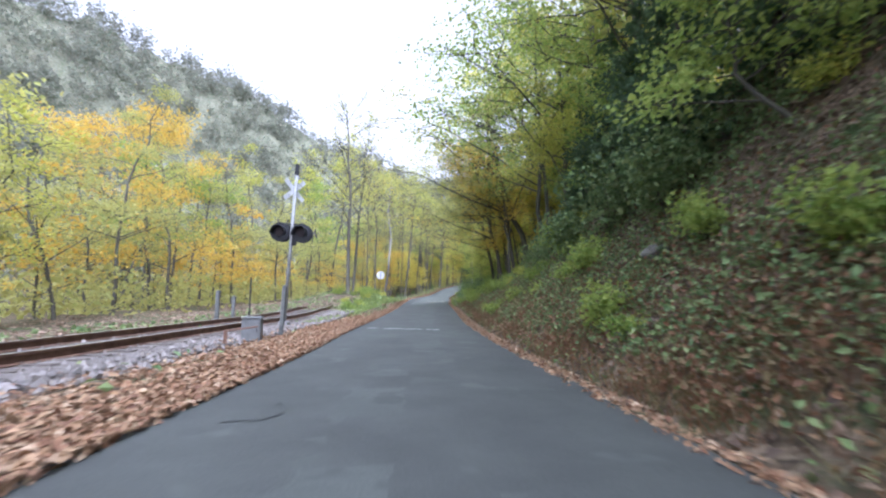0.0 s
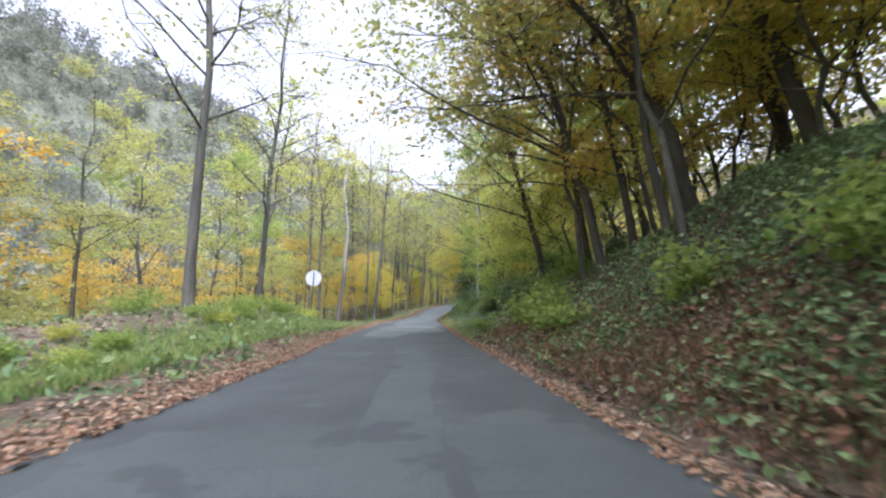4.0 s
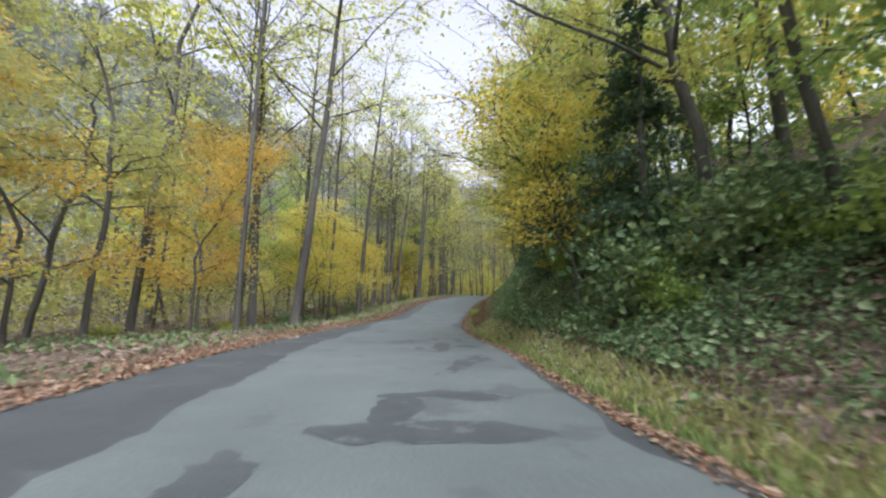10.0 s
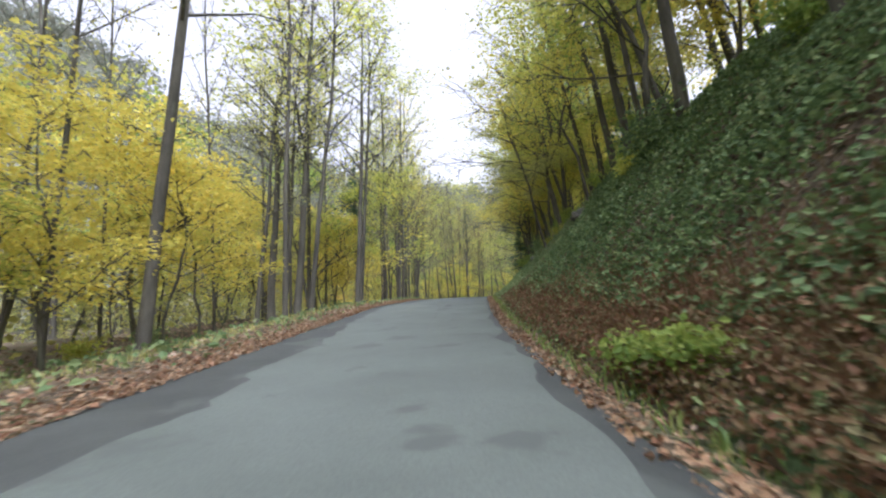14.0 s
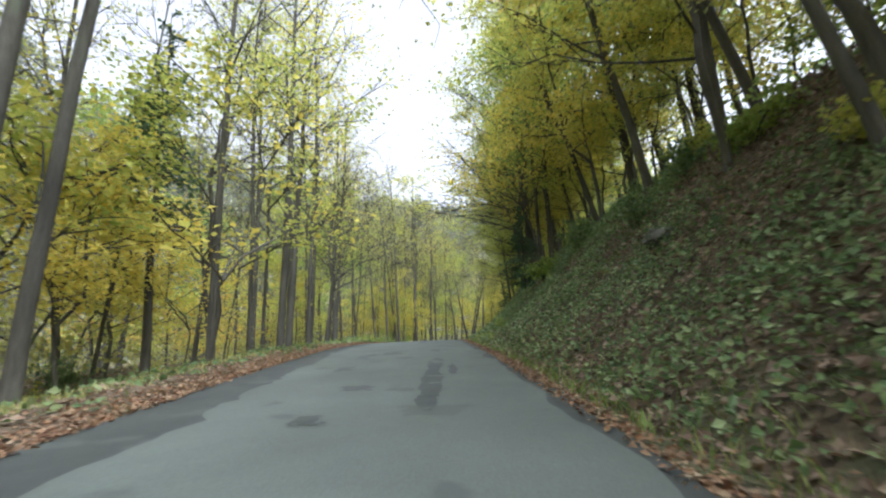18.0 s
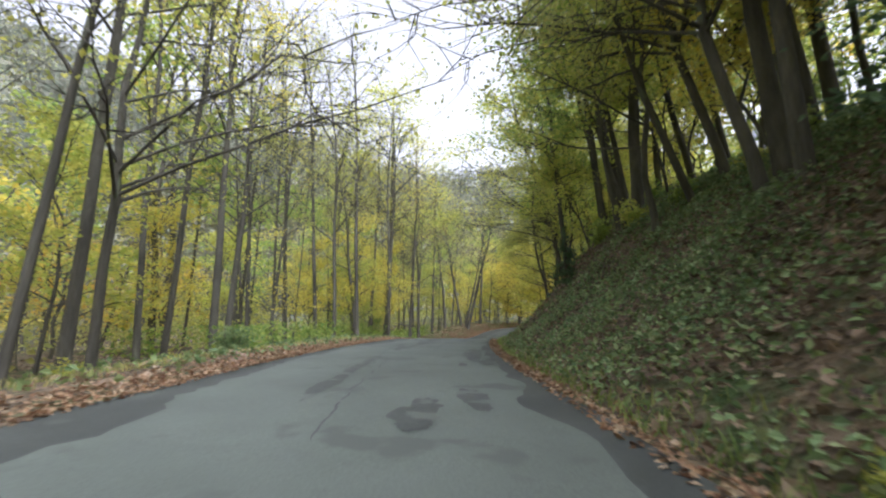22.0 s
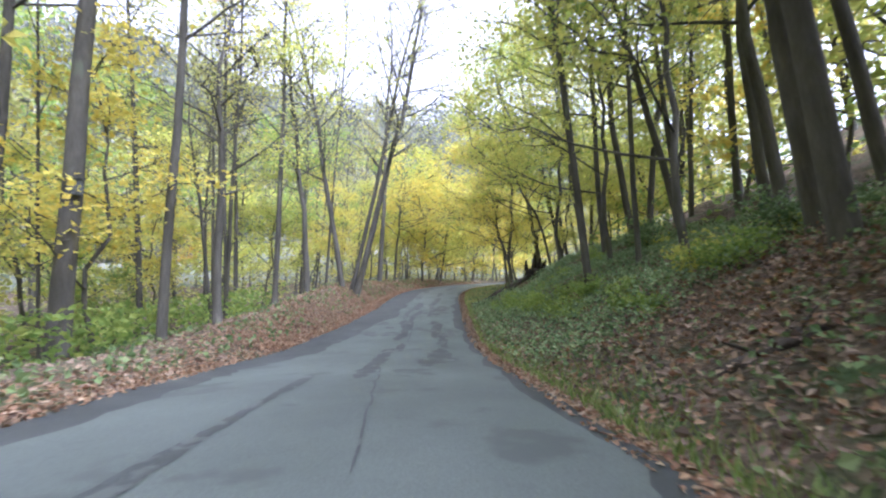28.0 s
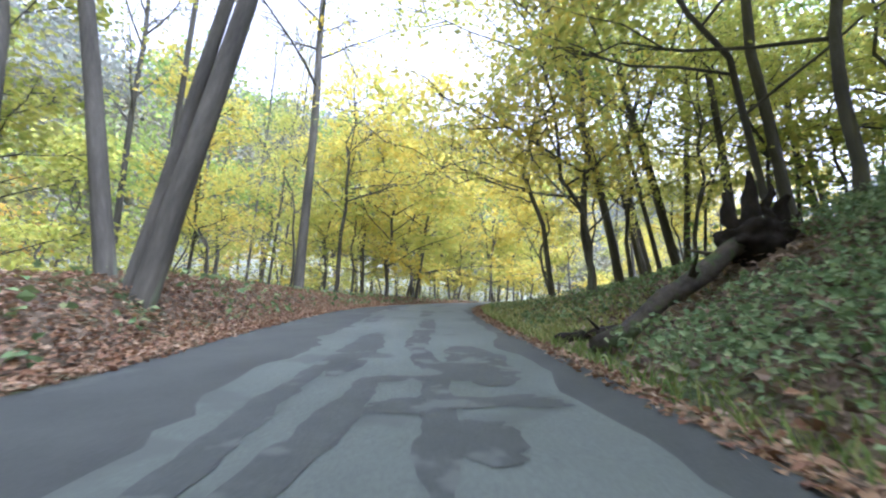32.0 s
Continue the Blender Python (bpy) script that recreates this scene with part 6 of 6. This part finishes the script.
for _ in range(14):
    shrub(("dull", "lime", "green")[srng.integers(0, 3)], srng.uniform(64, 84), srng.uniform(5.2, 7.5), srng.uniform(0.8, 1.5), srng.uniform(0, 360))

# loose stones of the ballast nearest the road
brng = np.random.default_rng(81)
n = 5200
s = brng.uniform(-6, 25, n)
u = np.interp(s, ts, tu) + brng.uniform(-1.6, 2.4, n)
at = bed(s, u, 0.09) - np.column_stack([np.zeros((n, 2)), sunk(s)])
octa = np.array([(1, 0, 0), (0, 1, 0), (-1, 0, 0), (0, -1, 0), (0, 0, 1), (0, 0, -1)], float)
size = brng.uniform(0.025, 0.065, (n, 1, 1)) * brng.uniform(0.6, 1.3, (n, 6, 1))
v = at[:, None] + (octa[None] + brng.normal(0, 0.25, (n, 6, 3))) * size
f = np.array([(0, 1, 4), (1, 2, 4), (2, 3, 4), (3, 0, 4), (1, 0, 5), (2, 1, 5), (3, 2, 5), (0, 3, 5)])
M["stone"] = leaf_material("ballast_stone", [(0.1, 0.092, 0.084), (0.18, 0.165, 0.15), (0.27, 0.25, 0.23), (0.14, 0.12, 0.1)], 0.0, 0.0, 0.9)
tagged(link("ballast_stones", mesh_of("ballast_stones", v.reshape(-1, 3), (f[None] + np.arange(n)[:, None, None] * 6).reshape(-1, 3), M["stone"])), "loose grey crushed stones beside the rails", "stones", kind="stuff")

# ---- far woods on the hills: crowns of many leaf clumps ----
def crowns(seed, spots, per, size, spread, flat=0.35):
    r = np.random.default_rng(seed)
    n = len(spots)
    wide = r.uniform(0.7, 1.35, n) * spread
    c = np.repeat(spots, per, 0)
    w = np.repeat(wide, per)[:, None]
    d = r.normal(size=(n * per, 3)) * [0.5, 0.5, 0.62]
    place = c + d * w + np.column_stack([np.zeros((n * per, 2)), w[:, 0] * 1.1])
    v, f = leaf_quads(r, place, size, flat)
    return v, f


def strew(seed, count, xs, ys, keep):
    r = np.random.default_rng(seed)
    x, y = r.uniform(*xs, count), r.uniform(*ys, count)
    k = keep(x, y)
    return np.column_stack([x[k], y[k]])


def road_far(x, y):
    """Distance to the road's middle line, roughly."""
    p = centre(np.arange(-60, 240, 6.0))[0]
    return np.min(np.hypot(x[:, None] - p[None, :, 0], y[:, None] - p[None, :, 1]), 1)


def ground_z(x, y):
    """Ground height far from the road, from the flat valley and the hill."""
    p = centre(np.arange(-60, 240, 6.0))[0]
    i = np.argmin(np.hypot(x[:, None] - p[None, :, 0], y[:, None] - p[None, :, 1]), 1)
    return p[i, 2] - 1.0 + hill(x, y)


far_xy = strew(41, 26000, (-330, 330), (-120, 400), lambda x, y: (road_far(x, y) > 44) & (hill(x, y) > 1) & (x * 0.35 - y < 70))
near_hill = road_far(far_xy[:, 0], far_xy[:, 1]) < 92
close_xy, far_xy = far_xy[near_hill][:1700], far_xy[~near_hill][:8200]
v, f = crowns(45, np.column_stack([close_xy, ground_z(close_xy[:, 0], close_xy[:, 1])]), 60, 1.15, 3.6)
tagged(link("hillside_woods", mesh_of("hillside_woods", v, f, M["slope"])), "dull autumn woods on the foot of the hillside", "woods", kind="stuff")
# crowns of the far hill, in the leaf colour that carries the haze
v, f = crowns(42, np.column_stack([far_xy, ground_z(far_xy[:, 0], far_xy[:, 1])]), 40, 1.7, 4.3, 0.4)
tagged(link("far_woods", mesh_of("far_woods", v, f, M["far"])), "distant autumn woods on the valley hillside, haze in their colour", "woods", kind="stuff")
mid_xy = strew(43, 9000, (-170, 150), (-60, 330), lambda x, y: (road_far(x, y) > 42) & (road_far(x, y) < 110) & (x < 0.2 * y))[:800]
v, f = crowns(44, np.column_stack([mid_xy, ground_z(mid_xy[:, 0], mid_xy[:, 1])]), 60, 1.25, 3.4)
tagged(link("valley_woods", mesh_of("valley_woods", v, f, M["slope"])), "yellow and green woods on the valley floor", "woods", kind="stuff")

# ---- ground cover ----
def scatter(seed, count, s_range, u_of, size, lift, mat, name, label, category, flat=0.75, weight=None):
    """Loose leaves or low plants over a strip of ground. u_of: metres to the right from a random share and s."""
    r = np.random.default_rng(seed)
    s = r.uniform(*s_range, count)
    u = u_of(r, s)
    if weight is not None:
        k = r.uniform(0, 1, count) < weight(s, u)
        s, u = s[k], u[k]
    if lift[1] > 0.2:
        # the logs on the bank lie clear of the leaves
        k = np.ones(len(s), bool)
        for a, b, c, d in ((60.2, 62.4, 2.8, 5.8), (178.3, 180.9, 2.5, 6.4), (46.2, 48.9, 3.2, 5.4)):
            k &= ~((s > a) & (s < b) & (u > c) & (u < d))
        s, u = s[k], u[k]
    p = spot(s, u)
    p[:, 2] += r.uniform(*lift, len(s))
    v, f = leaf_quads(r, p, size, flat)
    return tagged(link(name, mesh_of(name, v, f, mat)), label, category, kind="stuff")


def edge_left(r, s):
    wide = curve(s, [(-20, 1.3), (14, 1.3), (20, 1.0), (30, 1.0), (40, 1.2), (60, 1.0), (84, 1.0), (150, 1.0), (158, 1.1), (166, 1.7), (172, 3.4), (200, 4.0)])
    return curve(s, EDGE_L) + 0.12 - np.abs(r.normal(0, 0.6, len(s))) * wide


def edge_right(r, s):
    return curve(s, EDGE_R) - 0.12 + np.abs(r.normal(0, 0.38, len(s)))


scatter(51, 66000, (-12, 205), edge_left, 0.076, (0.03, 0.08), M["litter"], "leaf_drift", "drift of brown fallen leaves along the road edge", "fallen leaves", 0.82)
scatter(52, 34000, (168, 205), edge_left, 0.074, (0.03, 0.1), M["litter"], "leaf_carpet", "deep carpet of tan fallen leaves on the mound", "fallen leaves", 0.82)
scatter(53, 27000, (-4, 24), edge_left, 0.082, (0.03, 0.12), M["litter"], "leaf_heap", "heap of orange-brown leaves beside the track", "fallen leaves", 0.82)
scatter(54, 40000, (-12, 205), edge_right, 0.074, (-0.01, 0.06), M["litter"], "leaf_strip", "strip of brown fallen leaves at the bank's foot", "fallen leaves", 0.82)


def bank(r, s):
    return curve(s, EDGE_R) + 0.4 + r.uniform(0, 1, len(s)) ** 0.8 * 8.5


scatter(76, 15000, (150, 176), bank, 0.1, (0.05, 0.2), M["litter"], "late_bank_leaves", "tan fallen leaves strewn over the bank", "fallen leaves", 0.6)


def patchy(size, seed, lo, hi):
    return lambda s, u: blend(wave(s, u, size, seed), lo, hi)


# share of dark leaves; on the first stretch they stand in for shade
MOULD_AND_SHADE = [(-8, 1.0), (14, 1.0), (20, 0.95), (34, 0.85), (42, 0.45), (60, 0.3), (96, 0.2), (138, 0.3), (144, 0.9), (154, 0.85), (160, 0.3), (190, 0.1)]
scatter(59, 105000, (-8, 190), bank, 0.12, (0.03, 0.18), M["dark_leaf"], "bank_mould", "dark rotting leaves on the bank, also standing in for shade", "fallen leaves", 0.5, lambda s, u: curve(s, MOULD_AND_SHADE))
scatter(55, 110000, (-8, 190), bank, 0.12, (0.02, 0.16), M["litter_dark"], "bank_litter", "old brown leaf litter on the steep bank", "fallen leaves", 0.5, lambda s, u: (1.05 - 0.75 * curve(s, MOULD_AND_SHADE)) * (1 - 0.75 * blend(s, 80, 84) * blend(s, 106, 102) * blend(u, 5.0, 3.6)))
scatter(56, 195000, (-8, 190), bank, 0.1, (0.06, 0.34), M["ivy"], "bank_ground_cover", "low green leafy plants covering the bank", "ground cover", 0.45, lambda s, u: blend(wave(s, u, 2.6, 2.2), -1.0, 0.3) * (1 - 0.85 * blend(s, 56, 60) * blend(s, 84, 80) * blend(u - curve(s, EDGE_R), 1.7, 1.2)) * curve(s, [(-8, 0.6), (18, 0.65), (26, 0.9), (60, 1), (104, 1), (134, 1), (140, 0.9), (145, 0.6), (156, 0.55), (161, 0.65), (168, 0.7), (173, 1), (190, 1)]) * (1 - 0.8 * blend(u, 5.6, 6.6) * blend(s, 100, 103) * blend(s, 120, 117)))
scatter(77, 96000, (66, 104), lambda r, s: curve(s, EDGE_R) + 1.25 + r.uniform(0, 1, len(s)) * 7.4, 0.115, (0.12, 0.4), M["ivy"], "upper_bank_cover", "dark green leafy plants over the upper bank", "ground cover", 0.45, patchy(2.1, 3.3, -1.2, 0.1))
scatter(78, 80000, (-8, 34), lambda r, s: curve(s, EDGE_R) + 0.9 + r.uniform(0, 1, len(s)) * 7, 0.1, (0.1, 0.4), M["ivy"], "start_bank_cover", "dark green trailing plants over the shaded bank", "ground cover", 0.45, patchy(1.5, 2.7, -0.7, 0.3))
scatter(72, 26000, (76, 104), lambda r, s: curve(s, EDGE_R) + 3.0 + r.uniform(0, 1, len(s)) * 6, 0.12, (0.08, 0.45), M["creeper"], "upper_bank_creeper", "green creepers hanging over the upper bank", "ground cover", 0.5, patchy(1.7, 2.2, -0.6, 0.4))
scatter(60, 80000, (98, 144), bank, 0.1, (0.08, 0.4), M["creeper"], "bank_creeper", "patchy green creepers over the bank", "ground cover", 0.5, lambda s, u: blend(wave(s, u, 1.5, 4.2), -0.6, 0.4) * (1 - 0.9 * blend(u, 5.4, 6.4) * blend(s, 98, 101) * blend(s, 120, 117)))
scatter(66, 95000, (164, 194), bank, 0.09, (0.08, 0.45), M["creeper"], "creeper_mat", "broad-leaved green creepers matting the low bank", "ground cover", 0.5, lambda s, u: blend(wave(s, u, 1.3, 3.2), -0.9, 0.2) * (0.5 + 0.5 * blend(s, 167, 173)) * (1 - blend(s, 177.6 + (u - 3.2) * 0.4, 178.8 + (u - 3.2) * 0.4)))
scatter(67, 34000, (28, 82), bank, 0.12, (0.1, 0.5), M["creeper"], "bank_brambles", "green bramble leaves in clumps on the bank", "ground cover", 0.4, patchy(1.7, 1.2, -0.1, 0.6))
scatter(57, 26000, (-12, 205), lambda r, s: curve(s, EDGE_L) - 0.5 - r.uniform(0, 1, len(s)) * 8, 0.16, (0.02, 0.2), M["ivy"], "verge_plants", "low green weeds beyond the road verge", "ground cover", 0.3, lambda s, u: blend(wave(s, u, 2.2, 1.2), -0.7, 0.5) * (1 - 0.95 * (1 - blend(s, 18, 26)) * blend(u, -9.5, -8.5)))
scatter(58, 30000, (-12, 205), lambda r, s: -3.6 - r.uniform(0, 1, len(s)) * 13, 0.15, (0.02, 0.06), M["litter_dark"], "woodland_litter", "old leaf litter on the woodland floor", "fallen leaves", 0.8)


def blades(seed, count, s_range, u_of, tall, wide, mat, name, label, category, weight=None, lean=0.35):
    """Upright blades or stalks, each a slim folded strip."""
    r = np.random.default_rng(seed)
    s = r.uniform(*s_range, count)
    u = u_of(r, s)
    if weight is not None:
        k = r.uniform(0, 1, count) < weight(s, u)
        s, u = s[k], u[k]
    n = len(s)
    p = spot(s, u)
    h = r.uniform(0.45, 1.15, n)[:, None] * tall
    d = np.column_stack([r.normal(0, lean, (n, 2)), np.ones(n)]) * h
    a = r.uniform(0, 6.28, n)
    side = np.column_stack([np.cos(a), np.sin(a), np.zeros(n)]) * wide / 2
    v = np.stack([p - side, p + side, p + d * 0.6 + side * 0.8, p + d * 0.6 - side * 0.8, p + d * [1.25, 1.25, 0.95]], 1)
    i = np.arange(n)[:, None] * 5
    f = [list(q) for q in (i + [0, 1, 2, 3]).tolist()] + [list(q) for q in (i + [3, 2, 4]).tolist()]
    return tagged(link(name, mesh_of(name, v.reshape(-1, 3), f, mat)), label, category, kind="stuff")


def toe(r, s):
    return curve(s, EDGE_R) + 0.25 + np.abs(r.normal(0, 0.5, len(s)))


blades(61, 24000, (40, 200), toe, 0.22, 0.018, M["grass"], "verge_grass", "short green grass along the bank's foot", "grass", lambda s, u: curve(s, [(40, 0.5), (54, 1), (74, 1), (84, 0.3), (96, 0.5), (120, 0.4), (146, 0.5), (154, 1), (176, 0.7), (190, 1)]))
blades(75, 15000, (56, 84), lambda r, s: curve(s, EDGE_R) + 0.5 + np.abs(r.normal(0, 0.6, len(s))), 0.2, 0.016, M["dry_grass"], "bank_foot_grass", "long yellow-green grass at the bank's foot", "grass", lambda s, u: 0.4 + 0.6 * blend(wave(s, u, 1.1, 4), -0.7, 0.4))
blades(62, 24000, (17, 60), lambda r, s: curve(s, EDGE_L) - curve(s, [(17, 1.5), (28, 1.3), (34, 1.2), (44, 0.8)]) - np.abs(r.normal(0, 1.0, len(s))) * curve(s, [(20, 0.35), (27, 0.6), (34, 1.0)]), 0.2, 0.02, M["grass"], "mound_grass", "bright grass on the left verge", "grass")
blades(63, 7000, (84, 160), lambda r, s: curve(s, EDGE_L) - 1.3 - np.abs(r.normal(0, 0.9, len(s))), 0.16, 0.016, M["dry_grass"], "left_grass", "thin grass between the leaves and the woods", "grass")
blades(64, 26000, (-8, 34), lambda r, s: 2.6 + np.abs(r.normal(0, 1.3, len(s))), 0.4, 0.014, M["fern"], "rusty_weeds", "rust-brown dry weeds on the lower bank", "weeds", lambda s, u: 0.25 + 0.75 * blend(wave(s, u, 1.4, 4), -0.7, 0.4))
blades(65, 26000, (80, 104), lambda r, s: 2.6 + np.abs(r.normal(0, 0.6, len(s))), 0.4, 0.014, M["fern"], "dry_weeds", "red-brown dry weeds at the bank's foot", "weeds", lambda s, u: blend(s, 82, 88) * blend(s, 104, 98) * (0.4 + 0.6 * blend(wave(s, u, 1.2, 4), -0.6, 0.4)))


# ---- thickets between the trunks ----
scatter(68, 42000, (82, 236), lambda r, s: -12 - r.uniform(0, 1, len(s)) ** 1.3 * 30, 0.26, (0.1, 3.4), M["leaf_dull"], "woodland_thicket", "tangled olive undergrowth between the trunks", "undergrowth", 0.4, patchy(3.1, 2.6, -0.9, 0.5))
scatter(69, 26000, (-20, 82), lambda r, s: -15 - r.uniform(0, 1, len(s)) ** 1.3 * 26, 0.34, (0.1, 2.6), M["leaf_dull"], "valley_thicket", "olive undergrowth on the flat beyond the track", "undergrowth", 0.4, patchy(3.3, 1.6, -0.9, 0.5))
scatter(70, 20000, (-6, 200), lambda r, s: 11 + r.uniform(0, 1, len(s)) ** 1.2 * 16, 0.32, (0.1, 2.6), M["leaf_green"], "slope_thicket", "green undergrowth on the wooded slope", "undergrowth", 0.4, patchy(2.7, 3.6, -0.7, 0.6))

blades(71, 12000, (180, 202), lambda r, s: curve(s, EDGE_R) + 0.3 + np.abs(r.normal(0, 1.2, len(s))), 0.24, 0.02, M["dry_grass"], "hollow_grass", "yellowing grass in the hollow behind the log", "grass")
scatter(73, 30000, (-8, 40), lambda r, s: curve(s, EDGE_R) + 0.5 + np.abs(r.normal(0, 1.4, len(s))), 0.085, (0.04, 0.42), M["fern"], "weed_leaves", "withered rust-brown leaves of the bank weeds", "weeds", 0.3, lambda s, u: 0.3 + 0.7 * blend(wave(s, u, 1.4, 4), -0.7, 0.4))
scatter(74, 22000, (82, 106), lambda r, s: curve(s, EDGE_R) + 0.5 + np.abs(r.normal(0, 0.65, len(s))), 0.07, (0.04, 0.4), M["fern"], "withered_leaves", "withered red-brown leaves at the bank's foot", "weeds", 0.3)
scatter(75, 15000, (146, 182), lambda r, s: -7.2 - r.uniform(0, 1, len(s)) * 8, 0.22, (0.05, 1.3), M["leaf_green"], "low_undergrowth", "low green undergrowth below the leaf-strewn verge", "undergrowth", 0.4, patchy(2.3, 1.9, -0.6, 0.5))
